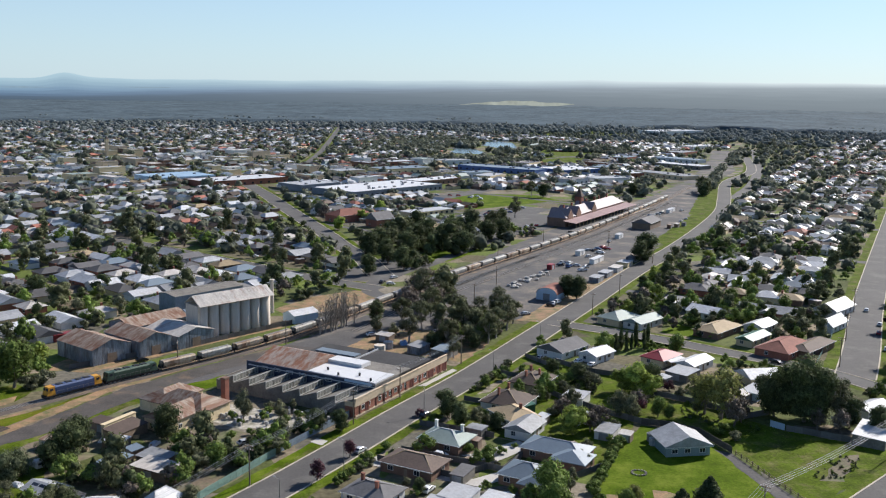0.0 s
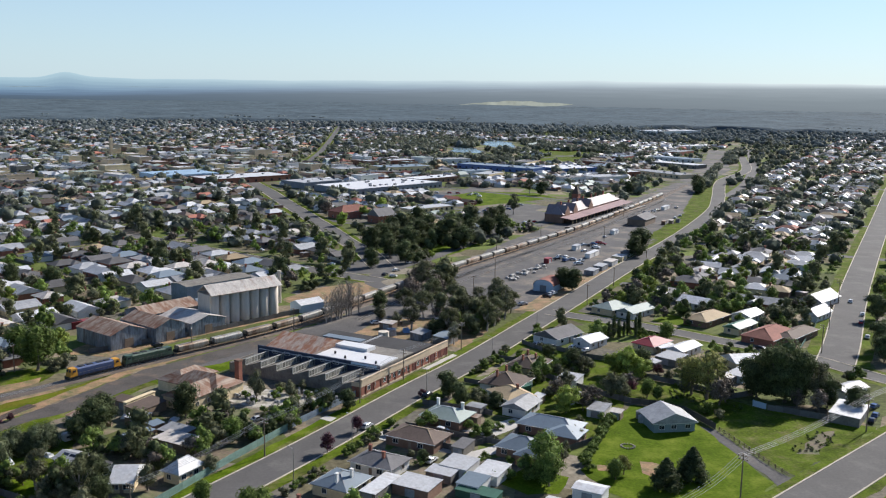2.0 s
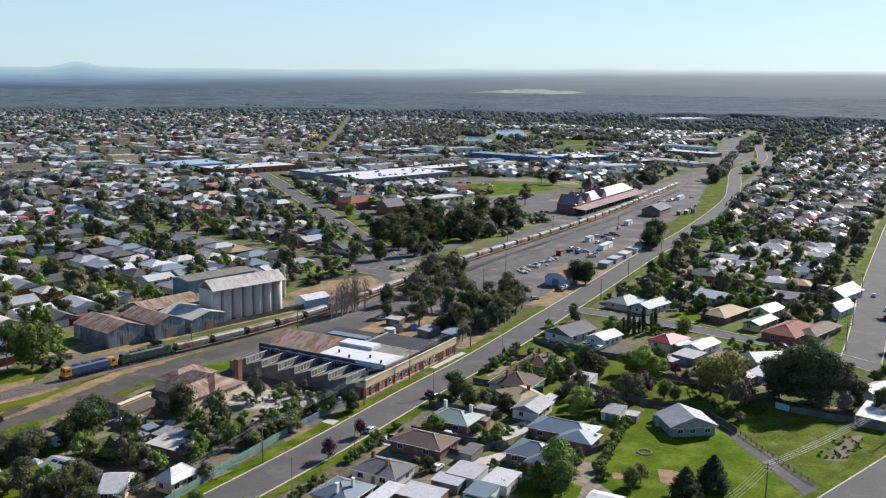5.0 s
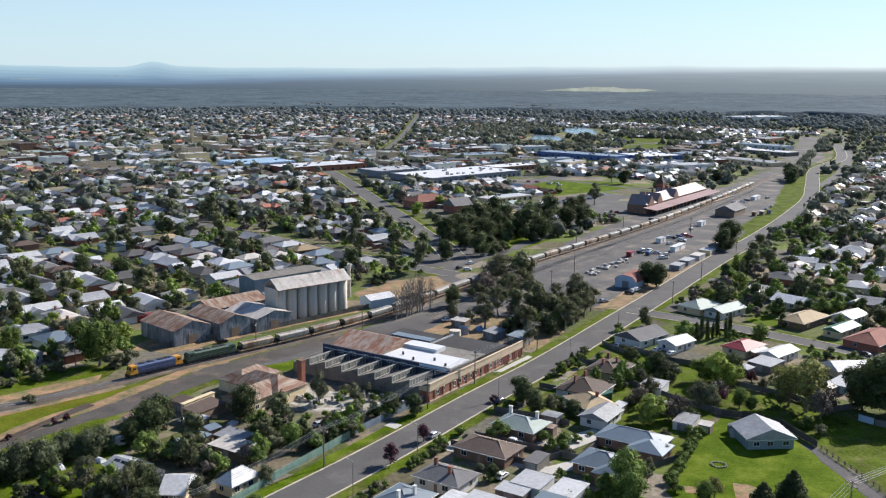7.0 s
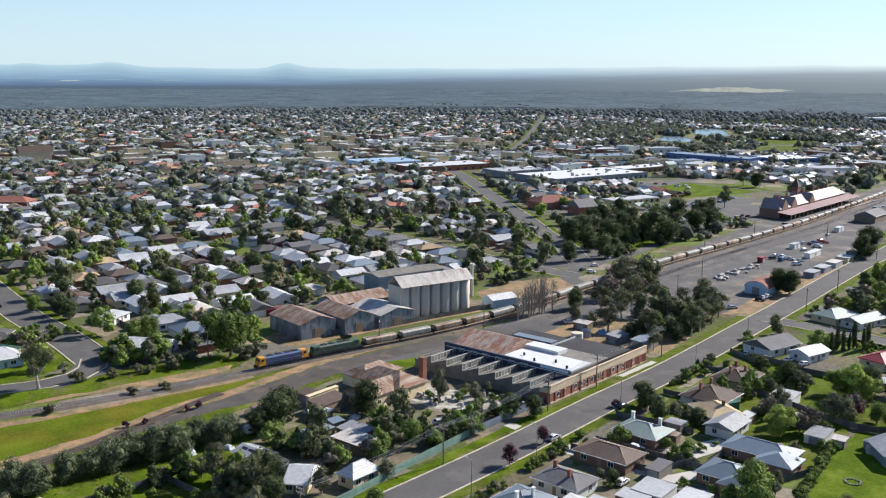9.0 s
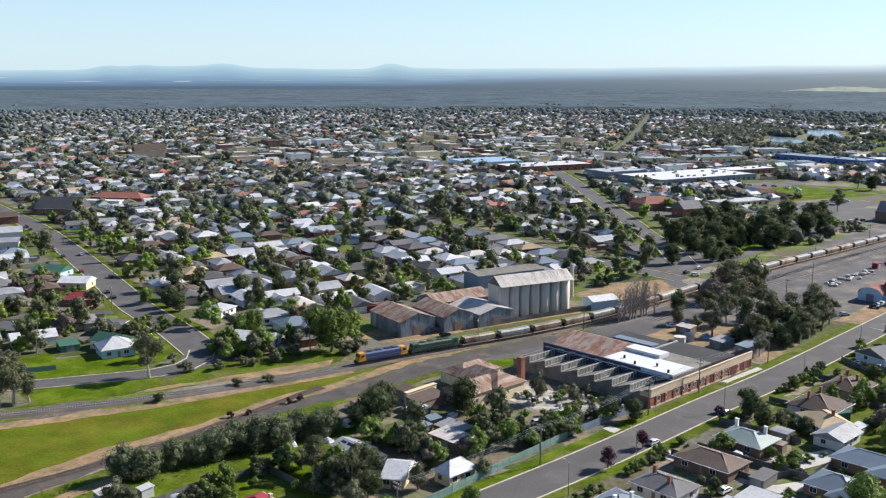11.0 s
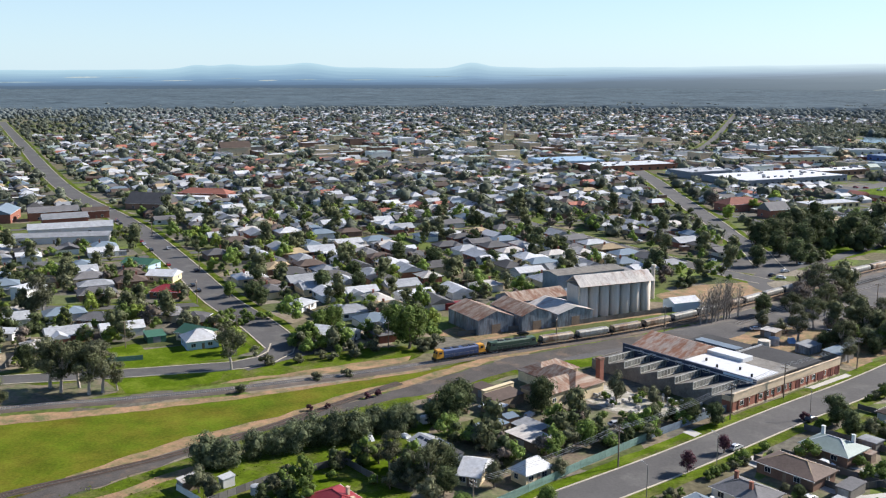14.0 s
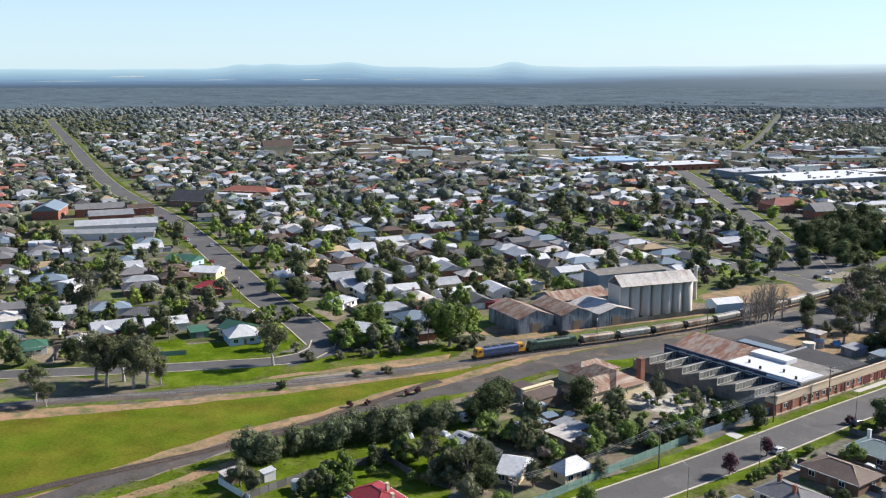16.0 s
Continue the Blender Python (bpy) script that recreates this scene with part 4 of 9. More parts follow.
patch("dark_yard", [(-76, 222), (-50, 268), (-20, 250), (-42, 208), (-52, 190), (-78, 196)], "dirt_dark", 0.035, "shaded leaf-strewn yard", "earth", 0.8, 35)


class Line:
    """A way along a line by distance."""
    def __init__(self, path, step=1.0):
        self.p = smooth(path, step)
        self.s = [0.0]
        for a, b in zip(self.p, self.p[1:]):
            self.s.append(self.s[-1] + (b - a).length)

    def at(self, s):
        i = int(np.searchsorted(self.s, s)) - 1
        i = max(0, min(len(self.p) - 2, i))
        a, b = self.p[i], self.p[i + 1]
        return a.lerp(b, (s - self.s[i]) / max(1e-6, self.s[i + 1] - self.s[i]))

    def nearest(self, q):
        return self.s[min(range(len(self.p)), key=lambda i: (self.p[i] - Vector(q)).length)]

    def put(self, s, length, z=0.0):
        a, b = self.at(s - length * 0.35), self.at(s + length * 0.35)
        c = self.at(s)
        return pose(c.x, c.y, z, 0, 0, math.degrees(math.atan2(b.y - a.y, b.x - a.x)))


def rail_bed(name, path, half, label):
    bm = bmesh.new()
    pts = smooth(path, 4)
    rows = []
    for i, p in enumerate(pts):
        d = (pts[min(i + 1, len(pts) - 1)] - pts[max(i - 1, 0)]).normalized()
        n = Vector((-d.y, d.x))
        rows.append([bm.verts.new((*(p + n * o), z)) for o, z in ((half + 1.0, 0.02), (half, 0.45), (-half, 0.45), (-half - 1.0, 0.02))])
    for a, b in zip(rows, rows[1:]):
        for k in range(3):
            bm.faces.new((a[k], a[k + 1], b[k + 1], b[k]))
    return structure(name, bm, "ballast", label, "ballast")


def rails(path, z, mat="steel"):
    for o in (0.8, -0.8):
        bm = bmesh.new()
        pts = smooth(path, 4)
        rows = []
        for i, p in enumerate(pts):
            d = (pts[min(i + 1, len(pts) - 1)] - pts[max(i - 1, 0)]).normalized()
            n = Vector((-d.y, d.x))
            rows.append([bm.verts.new((*(p + n * (o + e)), zz)) for e, zz in ((0.07, z), (0.04, z + 0.16), (-0.04, z + 0.16), (-0.07, z))])
        for a, b in zip(rows, rows[1:]):
            for k in range(3):
                bm.faces.new((a[k], a[k + 1], b[k + 1], b[k]))
        structure("rail", bm, mat, "worn steel rail", "rail")


bed = rail_bed("ballast", RAIL[:15], 2.1, "grey ballast bed of the main track")
rails(RAIL[:15], 0.52)
main_line = Line(RAIL[:15])
YARD = [(-20, 384), (12, 440), (42, 492), (98, 574), (150, 656), (246, 820)]
YARD_B = [(-5, 372), (32, 440), (60, 486), (115, 566), (168, 646), (262, 808)]
rails(YARD, 0.06)
rails(YARD_B, 0.06)
rails([(18, 420), (44, 462), (74, 508), (124, 584), (176, 664), (268, 824)], 0.06)
rails([(40, 442), (62, 476), (98, 530), (130, 576), (190, 660), (262, 790)], 0.06)
for k, o in enumerate((0, 1, 2, 3)):
    bm = bmesh.new()
    strip(bm, (YARD, YARD_B, [(18, 420), (44, 462), (74, 508), (124, 584), (176, 664), (268, 824)], [(40, 442), (62, 476), (98, 530), (130, 576), (190, 660), (262, 790)])[k], 1.9, 1.9, 0.048, wobble=0.4, rnd=random.Random(700 + k))
    structure("track_bed", bm, "formation", "dark oily ballast of a yard track", "ballast")
bm = bmesh.new()
strip(bm, BRANCH[:9], 1.7, 1.7, 0.078, wobble=0.25, rnd=random.Random(711))
structure("side_ballast", bm, "side_ballast", "dark brown ballast under the side track", "ballast")
side_line = Line(BRANCH[:9])
bm = bmesh.new()
for k in range(int((side_line.s[-1] - 40) / 0.75)):
    a, b = side_line.at(30 + 0.75 * k), side_line.at(30.5 + 0.75 * k)
    m = pose(a.x, a.y, 0, 0, 0, math.degrees(math.atan2(b.y - a.y, b.x - a.x)) + 90)
    for v in box(bm, -1.2, -0.12, 0.05, 1.2, 0.12, 0.13):
        v.co = m @ v.co
me = mesh_of(bm, "side_sleepers")
me.materials.append(M["old_sleeper"])
tagged(new("side_sleepers", me), "old dark timber sleepers of the side track", "sleepers", "", "stuff")
rails(BRANCH[:9], 0.13, "old_rail")


# ---- train ----
M["loco_blue"] = material("loco_blue", (0.055, 0.085, 0.18), 0.45, big=0.4, small=3.0, dark=0.75, light=1.2)
M["loco_yellow"] = material("loco_yellow", (0.52, 0.25, 0.03), 0.5, big=0.4, small=3.0, dark=0.8, light=1.15)
M["loco_green"] = material("loco_green", (0.05, 0.085, 0.06), 0.5, big=0.4, small=3.0, dark=0.75, light=1.3)
M["hopper_grey"] = material("hopper_grey", (0.36, 0.35, 0.31), 0.7, big=0.3, small=2.0, dark=0.7, light=1.25, stain=(0.22, 0.12, 0.07), stain_at=0.6, stain_scale=0.4, object_var=0.25)
M["hopper_tan"] = material("hopper_tan", (0.42, 0.29, 0.19), 0.75, big=0.3, small=2.0, object_var=0.2)


def bogie(parent, x):
    b = part("bogie", shared(("bogie",), lambda: bogie_frame()), "black_steel", parent, "black three-axle bogie frame")
    b.matrix_basis = pose(x, 0, 0)
    for k in (-1.5, 0, 1.5):
        w = part("wheel", shared(("wheelset",), lambda: wheelset()), "steel", b)
        w.matrix_basis = pose(k, 0, 1.15)


def bogie_frame():
    bm = bmesh.new()
    for s in (-1, 1):
        box(bm, -2.0, s * 0.95 - 0.08, 1.0, 2.0, s * 0.95 + 0.08, 1.35)
    box(bm, -0.3, -0.9, 1.05, 0.3, 0.9, 1.4)
    return bm


def wheelset():
    bm = bmesh.new()
    for s in (-0.8, 0.8):
        tube(bm, [(0, s - 0.07, 0), (0, s + 0.07, 0)], [0.48, 0.48], 14)
    tube(bm, [(0, -0.8, 0), (0, 0.8, 0)], [0.09, 0.09], 6)
    return bm


def loco(s, hood, cab, label):
    e = thing("locomotive", main_line.put(s, 19.8), label, "locomotive")
    part("underframe", boxed(-9.7, -1.4, 1.35, 9.7, 1.4, 1.75), "black_steel", e, "black underframe")
    part("fuel_tank", boxed(-2.6, -1.25, 0.95, 2.6, 1.25, 1.35), "black_steel", e)
    bm = bmesh.new()
    prof = [(-1.35, 1.75), (1.35, 1.75), (1.35, 3.9), (0.95, 4.35), (-0.95, 4.35), (-1.35, 3.9)]
    a, b = [[bm.verts.new((x, y, z)) for y, z in prof] for x in (-6.6, 6.6)]
    bm.faces.new(a[::-1]), bm.faces.new(b)
    for k in range(6):
        bm.faces.new((a[k], a[(k + 1) % 6], b[(k + 1) % 6], b[k]))
    h = part("hood", bm, hood, e)
    for k in (-4.5, -1.5, 2.0, 4.6):
        bm = boxed(k - 0.9, -0.8, 4.35, k + 0.9, 0.8, 4.55)
        part("roof_vent", bm, "black_steel", h, "dark roof grille")
    for k in range(9):
        for y in (-1.37, 1.37):
            part("side_door", shared(("side_door",), lambda: boxed(-0.55, -0.02, 0, 0.55, 0.02, 1.3)) if hood == "loco_blue" else boxed(-0.55, -0.02, 0, 0.55, 0.02, 1.3), hood, h).matrix_basis = pose(-5.65 + k * 1.4, y, 2.2)
    for sx in (-1, 1):
        bm = bmesh.new()
        x0, x1 = sorted((sx * 6.6, sx * 9.3))
        v = box(bm, x0, -1.42, 1.75, x1, 1.42, 4.3)
        for q in v:
            if q.co.z > 4 and abs(q.co.x) > 9:
                q.co.x -= sx * 0.6
            if q.co.z > 4:
                q.co.y *= 0.88
        c = part("cab", bm, cab, e)
        for y in (-0.75, 0.75):
            w = part("windscreen", boxed(-0.03, -0.5, 0, 0.03, 0.5, 0.75), "window", c, "dark windscreen")
            w.matrix_basis = pose(sx * 9.04, y, 3.15, 0, -13 * sx)
        for y in (-1.43, 1.43):
            w = part("side_window", boxed(-0.55, -0.03, 0, 0.55, 0.03, 0.7), "window", c)
            w.matrix_basis = pose(sx * 7.8, y, 3.1)
        part("buffer_beam", boxed(min(sx * 9.3, sx * 9.75), -1.3, 0.9, max(sx * 9.3, sx * 9.75), 1.3, 1.75), "black_steel", e)
    for y in (-1.5, 1.5):
        bm = bmesh.new()
        for k in range(8):
            box(bm, -6.3 + k * 1.8 - 0.025, y - 0.025, 1.75, -6.3 + k * 1.8 + 0.025, y + 0.025, 2.75)
        box(bm, -6.3, y - 0.025, 2.7, 6.3, y + 0.025, 2.76)
        part("handrail", bm, "steel", e)
    bogie(e, -6.2)
    bogie(e, 6.2)
    return e


def hopper_mesh():
    bm = bmesh.new()
    prof = [(-0.9, 1.6), (0.9, 1.6), (1.42, 2.5), (1.42, 3.6), (0.9, 4.0), (-0.9, 4.0), (-1.42, 3.6), (-1.42, 2.5)]
    a, b = [[bm.verts.new((x * (0.75 if z < 2 else 1.0), y, z)) for y, z in prof] for x in (-6.3, 6.3)]
    bm.faces.new(a[::-1]), bm.faces.new(b)
    for k in range(8):
        bm.faces.new((a[k], a[(k + 1) % 8], b[(k + 1) % 8], b[k]))
    for k in range(8):
        for s in (-1, 1):
            box(bm, -5.6 + 1.6 * k - 0.05, s * 1.46 - 0.05, 2.5, -5.6 + 1.6 * k + 0.05, s * 1.46 + 0.05, 3.6)
    return bm


def wagon(s):
    e = thing("hopper_wagon", main_line.put(s, 15), "weathered grey grain hopper wagon coupled in the train", "wagon", "wagons of the grain train")
    part("hopper", hopper_mesh(), "hopper_grey", e)
    bm = boxed(-7.2, -1.45, 1.25, 7.2, -1.2, 1.65)
    box(bm, -7.2, 1.2, 1.25, 7.2, 1.45, 1.65)
    for x in (-7.2, 6.9):
        box(bm, x, -1.2, 1.25, x + 0.3, 1.2, 1.65)
    part("sill", bm, "hopper_tan", e, "faded tan side sill")
    bm = bmesh.new()
    box(bm, -5.8, -0.35, 4.02, 5.8, 0.35, 4.1)
    part("roof_walkway", bm, "steel", e)
    for x in (-1, 1):
        bm = bmesh.new()
        for y in (-1.0, 1.0):
            tube(bm, [(x * 7.0, y, 1.65), (x * 6.45, y, 3.9)], [0.07, 0.07], 4)
        box(bm, min(x * 6.35, x * 7.1), -1.1, 1.66, max(x * 6.35, x * 7.1), 1.1, 2.6)
        part("end_frame", bm, "black_steel", e, "black end platform and ladder")
        b = part("bogie", shared(("wagon_bogie",), bogie_frame), "black_steel", e)
        b.matrix_basis = pose(x * 5.0, 0, -0.05)
    return e


M["hopper_rust"] = material("hopper_rust", (0.27, 0.175, 0.115), 0.8, big=0.3, small=1.5, stretch=(1, 1, 0.3), dark=0.7, light=1.25, stain=(0.42, 0.37, 0.29), stain_at=0.55, stain_scale=0.4, object_var=0.2)
NOSE = main_line.nearest((-98.5, 288.5))
loco(NOSE + 10, "loco_blue", "loco_yellow", "blue diesel locomotive with yellow cabs leading the train")
loco(NOSE + 30.3, "loco_green", "loco_green", "dark green diesel locomotive behind the leading one")
first = wagon(NOSE + 48.2)
rusty_hopper = mesh_of(hopper_mesh(), "hopper")
rusty_hopper.materials.append(M["hopper_rust"])
first_hopper = [c for c in first.children if c.name.startswith("hopper")][0]
for i in range(1, 41):
    w = copy_thing(first, main_line.put(NOSE + 48.2 + 15.1 * i, 15))
    if i % 4 == 2 or i % 7 == 3:
        for c in w.children:
            if c.name.startswith("hopper"):
                c.data = rusty_hopper
first_hopper.data = rusty_hopper


# ---- silos and sheds ----
def silos():
    e = thing("grain_silo", pose(-62.5, 360.0, 0, 0, 0, 40.5), "row of tall grey concrete grain silos under a rusty iron roof", "silo")
    h, r, step = 12.6, 2.22, 4.75
    def cylinder():
        bm = bmesh.new()
        vs = [[bm.verts.new((r * math.cos(k * math.tau / 28), r * math.sin(k * math.tau / 28), z)) for k in range(28)] for z in (-0.2, h)]
        for k in range(28):
            f = bm.faces.new((vs[0][k], vs[0][(k + 1) % 28], vs[1][(k + 1) % 28], vs[1][k]))
            f.smooth = True
        bm.faces.new(vs[1])
        return bm
    for i in range(7):
        for j in (0, 1):
            part("cylinder", shared(("silo_cylinder",), cylinder), "silo_concrete", e).matrix_basis = pose(2.3 + i * step, 2.7 + j * 5.1, 0)
    part("core", boxed(0.42, 2.6, 0, 6 * step + 4.2, 7.9, h - 0.03), "silo_concrete", e)
    part("end_wall", boxed(-0.35, 1.2, 0, 0.4, 10, h - 0.02), "silo_concrete", e, "flat concrete end wall")
    L = 6 * step + 4.6
    bm = bmesh.new()
    for x0, x1 in ((-0.6, L * 0.72), (L * 0.72 + 0.02, L + 0.4)):
        a, b = [[bm.verts.new((x, y, z)) for y, z in ((-0.5, h), (5.2, h + 3.6), (10.9, h), (5.2, h + 3.2))] for x in (x0, x1)]
        bm.faces.new(a[::-1]), bm.faces.new(b)
        for k in range(4):
            bm.faces.new((a[k], a[(k + 1) % 4], b[(k + 1) % 4], b[k]))
    roof = part("roof", bm, "old_iron", e, "weathered iron roof streaked with rust")
    bm = bmesh.new()
    for k in range(24):
        x = -0.4 + k * (L + 0.6) / 24
        for s in (-1, 1):
            v = box(bm, x - 0.03, min(5.2, 5.2 + s * 5.6), h, x + 0.03, max(5.2, 5.2 + s * 5.6), h + 0.06)
            for q in v:
                q.co.z += 0.03 + 3.6 * (1 - abs(q.co.y - 5.2) / 5.65)
    part("roof_seam", bm, "old_iron", roof)
    bm = bmesh.new()
    tube(bm, [(-1.2, -1.0, 0), (-1.2, -1.0, 2.2), (2.5, -1.0, 2.2)], [0.15, 0.15, 0.15], 6)
    box(bm, 2.2, -1.6, 0, 3.4, -0.6, 1.6)
    part("outlet_pipe", bm, "zinc", e, "grey outlet pipe and hopper")
    return e


silos()


def long_shed(x, y, ang, w, d, h, rise, roof, wall, label, ridges=1):
    """A large iron shed; ridge along x, with cladding battens and doors."""
    e = thing("iron_shed", pose(x, y, 0, 0, 0, ang), label, "shed")
    bm = boxed(-w / 2, -d / 2, 0, w / 2, d / 2, h)
    n = d / ridges
    for k in range(ridges):
        y0 = -d / 2 + k * n
        for s in (-1, 1):
            poly(bm, [(s * (w / 2 - 0.004), y0, h), (s * (w / 2 - 0.004), y0 + n, h), (s * (w / 2 - 0.004), y0 + n / 2, h + rise * 0.96)][::s])
    part("wall", bm, wall, e)
    for k in range(ridges):
        y0 = -d / 2 + k * n
        bm = bmesh.new()
        prof = [(y0 - 0.3 * (k == 0), h - 0.02), (y0 + n / 2, h + rise), (y0 + n + 0.3 * (k == ridges - 1), h - 0.02), (y0 + n / 2, h + rise - 0.15)]
        a, b = [[bm.verts.new((q, yy, zz + 0.02)) for yy, zz in prof] for q in (-w / 2 - 0.35, w / 2 + 0.35)]
        bm.faces.new(a[::-1]), bm.faces.new(b)
        for i in range(4):
            bm.faces.new((a[i], a[(i + 1) % 4], b[(i + 1) % 4], b[i]))
        r = part("roof", bm, roof, e)
        bm = bmesh.new()
        for i in range(int(w / 1.6)):
            q = -w / 2 + 0.8 + 1.6 * i
            for s in (-1, 1):
                v = box(bm, q - 0.03, min(0, s * n / 2) + y0 + n / 2, 0, q + 0.03, max(0, s * n / 2) + y0 + n / 2, 0.05)
                for p in v:
                    p.co.z += h + 0.02 + rise * (1 - abs(p.co.y - y0 - n / 2) / (n / 2))
        part("roof_seam", bm, roof, r)
    bm = bmesh.new()
    rr = random.Random(int(w * 10))
    for i in range(int(w / 1.1)):
        q = -w / 2 + 0.5 + 1.1 * i
        for s in (-1, 1):
            box(bm, q - 0.05, s * (d / 2) - 0.03, 0, q + 0.05, s * (d / 2) + 0.04, h - rr.uniform(0.1, 0.5))
    for i in range(int(d / 1.1)):
        q = -d / 2 + 0.5 + 1.1 * i
        for s in (-1, 1):
            box(bm, s * w / 2 - 0.04, q - 0.05, 0, s * w / 2 + 0.04, q + 0.05, h - rr.uniform(0.1, 0.5))
    part("cladding_rib", bm, wall, e)
    part("door", boxed(w / 2 - 0.02, -1.8, 0, w / 2 + 0.07, 1.8, 3.4), "timber", e, "faded sliding door")
    return e


M["mill_wall"] = material("mill_wall", (0.19, 0.235, 0.275), 0.7, big=0.3, small=1.5, dark=0.75, light=1.2)
long_shed(-96, 338, -43, 22, 15, 5.6, 2.8, "rust", "tin_wall", "old grey iron shed with a rusty gabled roof")
long_shed(-83, 347.5, -43, 22, 13, 5.8, 2.6, "rust", "tin_wall", "weathered iron shed with a rust-streaked roof")
long_shed(-70, 358, -43, 20, 16, 5.0, 2.2, "old_iron", "tin_wall", "grey iron shed with a dull silver roof")
long_shed(-84, 372, -43 + 90, 26, 15, 5.4, 2.4, "rust", "tin_wall", "long iron shed with a rust-patched roof")
long_shed(-70, 409, 44, 34, 12, 9.4, 0.8, "grey_wall", "mill_wall", "long blue-grey store building with a low roof")
long_shed(-68, 384, 40, 12, 11, 5.2, 2.0, "blue_iron", "tin_wall", "small shed with a pale blue iron roof")
long_shed(-27, 390, 40, 12, 8, 3.4, 1.6, "white_roof", "blue_wall", "small white-roofed shed beside the silos")
shed(pose(-112, 362, 0, 0, 0, 40), 12, 3, 2.6, "red_iron", "red_iron", "red shipping container in the yard", 0.02, category="container", name="container", door=False)
bm = bmesh.new()
tube(bm, [(0, 0, 0), (0, 0, 14)], [0.9, 0.75], 14)
tube(bm, [(0, 0, 14), (0, 0, 14.4)], [0.9, 0.9], 14)
e = thing("flue", pose(-40, 404, 0), "tall pale round concrete flue behind the silos", "chimney")
part("shaft", bm, "silo_concrete", e)


# ---- brick works with a saw-tooth roof ----
def works():
    m = pose(-2.1, 272.6, 0, 0, 0, 57)
    e = thing("factory", m, "brick factory with saw-tooth roof and cream street parapet", "factory")
    x0, x1, D = -2.5, 9.5, 52.5
    part("front_wall", boxed(x0, 0.4, 0, x0 + 0.3, D, 3.2), "grey_wall", e, "dark stained wall below the saw-tooth roof")
    part("end_wall", boxed(x0, D, 0, x1, D + 0.3, 3.4), "grey_wall", e)
    n = 8
    p = (D - 1.0) / n
    for i in range(n):
        y = 0.7 + i * p
        bm = bmesh.new()
        a, b = [[bm.verts.new((x, yy, zz)) for yy, zz in ((y, 3.1), (y, 5.5), (y + p - 0.02, 3.1))] for x in (x0 + 0.02, x1)]
        bm.faces.new(a[::-1]), bm.faces.new(b)
        bm.faces.new((a[1], a[2], b[2], b[1])), bm.faces.new((a[0], a[1], b[1], b[0])), bm.faces.new((a[0], b[0], b[2], a[2]))
        t = part("roof_tooth", bm, "grey_wall", e, "dark saw-tooth roof bay")
        bm = bmesh.new()
        box(bm, x0 - 0.3, y - 0.16, 3.35, x1, y - 0.02, 3.6)
        box(bm, x0 - 0.3, y - 0.16, 5.3, x1, y - 0.02, 5.55)
        for k in range(9):
            q = x0 - 0.3 + k * (x1 - x0 + 0.1) / 8
            box(bm, q, y - 0.14, 3.6, q + 0.14, y - 0.02, 5.3)
        g = part("skylight_frame", bm, "old_paint", t, "weathered pale skylight frame")
        for k in range(8):
            q = x0 - 0.3 + k * (x1 - x0 + 0.1) / 8
            part("pane", shared(("skylight_pane",), lambda: boxed(0, -0.05, 0, 1.3, 0, 1.7)), "sky_pane", g).matrix_basis = pose(q + 0.14, y - 0.03, 3.6)
    # body behind
    part("rear_wall", boxed(x1, 1.0, 0, x1 + 0.4, D - 2, 6.8), "dark_blue_wall", e, "dark blue upper wall")
    part("parapet_pipe", boxed(x1 - 0.5, 1.0, 5.6, x1 - 0.25, D - 3, 5.85), "white_roof", e, "pale gutter pipe along the wall")
    part("hall", boxed(x1 + 0.4, 1.0, 0, 31, D - 4, 6.3), "grey_wall", e)
    part("hall_strip", boxed(x1 - 0.06, 2.0, 5.95, x1 - 0.01, 12, 6.7), "blue_wall", e, "pale blue strip on the wall")
    for k in range(6):
        window_on(e, x1 - 0.02, 18 + 5 * k, 5.0, -90, 2.2, 0.9)
    bm = bmesh.new()
    a, b = [[bm.verts.new((x, y, z)) for x, z in ((11, 6.35), (21, 9.6), (30.8, 6.35))] for y in (27.5, D - 4.5)]
    bm.faces.new(a), bm.faces.new(b[::-1])
    for k in range(3):
        bm.faces.new((a[k], b[k], b[(k + 1) % 3], a[(k + 1) % 3]))
    r = part("rusty_roof", bm, "rust_across", e, "rusty corrugated iron gable roof")
    bm = bmesh.new()
    for k in range(13):
        y = 27.7 + k * 1.7
        v = box(bm, 11, y - 0.04, 0, 21, y + 0.04, 0.06)
        for q in v:
            q.co.z += 6.36 + 3.25 * (q.co.x - 11) / 10
    part("roof_seam", bm, "rust_across", r)
    part("white_roof", boxed(x1 + 1.5, 1.6, 6.31, 22, 27, 6.55), "painted_white", e, "flat white painted roof")
    part("white_lantern", boxed(22.2, 14, 6.31, 27.5, 27, 7.6), "painted_white", e, "raised white roof lantern")
    for k in range(4):
        bm = bmesh.new()
        tube(bm, [(0, 0, 0), (0, 0, 0.9)], [0.35, 0.35], 10)
        part("roof_ventilator", bm, "black_steel", e, "small dark roof ventilator").matrix_basis = pose(12 + 3 * (k % 2), 4 + 6 * k, 6.55)
    part("tar_roof", boxed(24, 1.0, 0, 45, 22, 6.0), "tar", e, "flat dark tarred roof")
    part("tar_parapet", boxed(24, 22.0, 5.9, 45, 22.3, 6.5), "white_roof", e)
    part("rear_block", boxed(32, 24, 0, 46, 44, 4.6), "grey_wall", e)
    part("rear_roof", boxed(31.6, 23.6, 4.62, 46.4, 44.4, 4.9), "tar", e, "dark flat rear roof")
    part("rear_skylight", boxed(36, 26, 4.92, 40, 42, 5.3), "blue_iron", e, "pale blue roof strip")
    bm = bmesh.new()
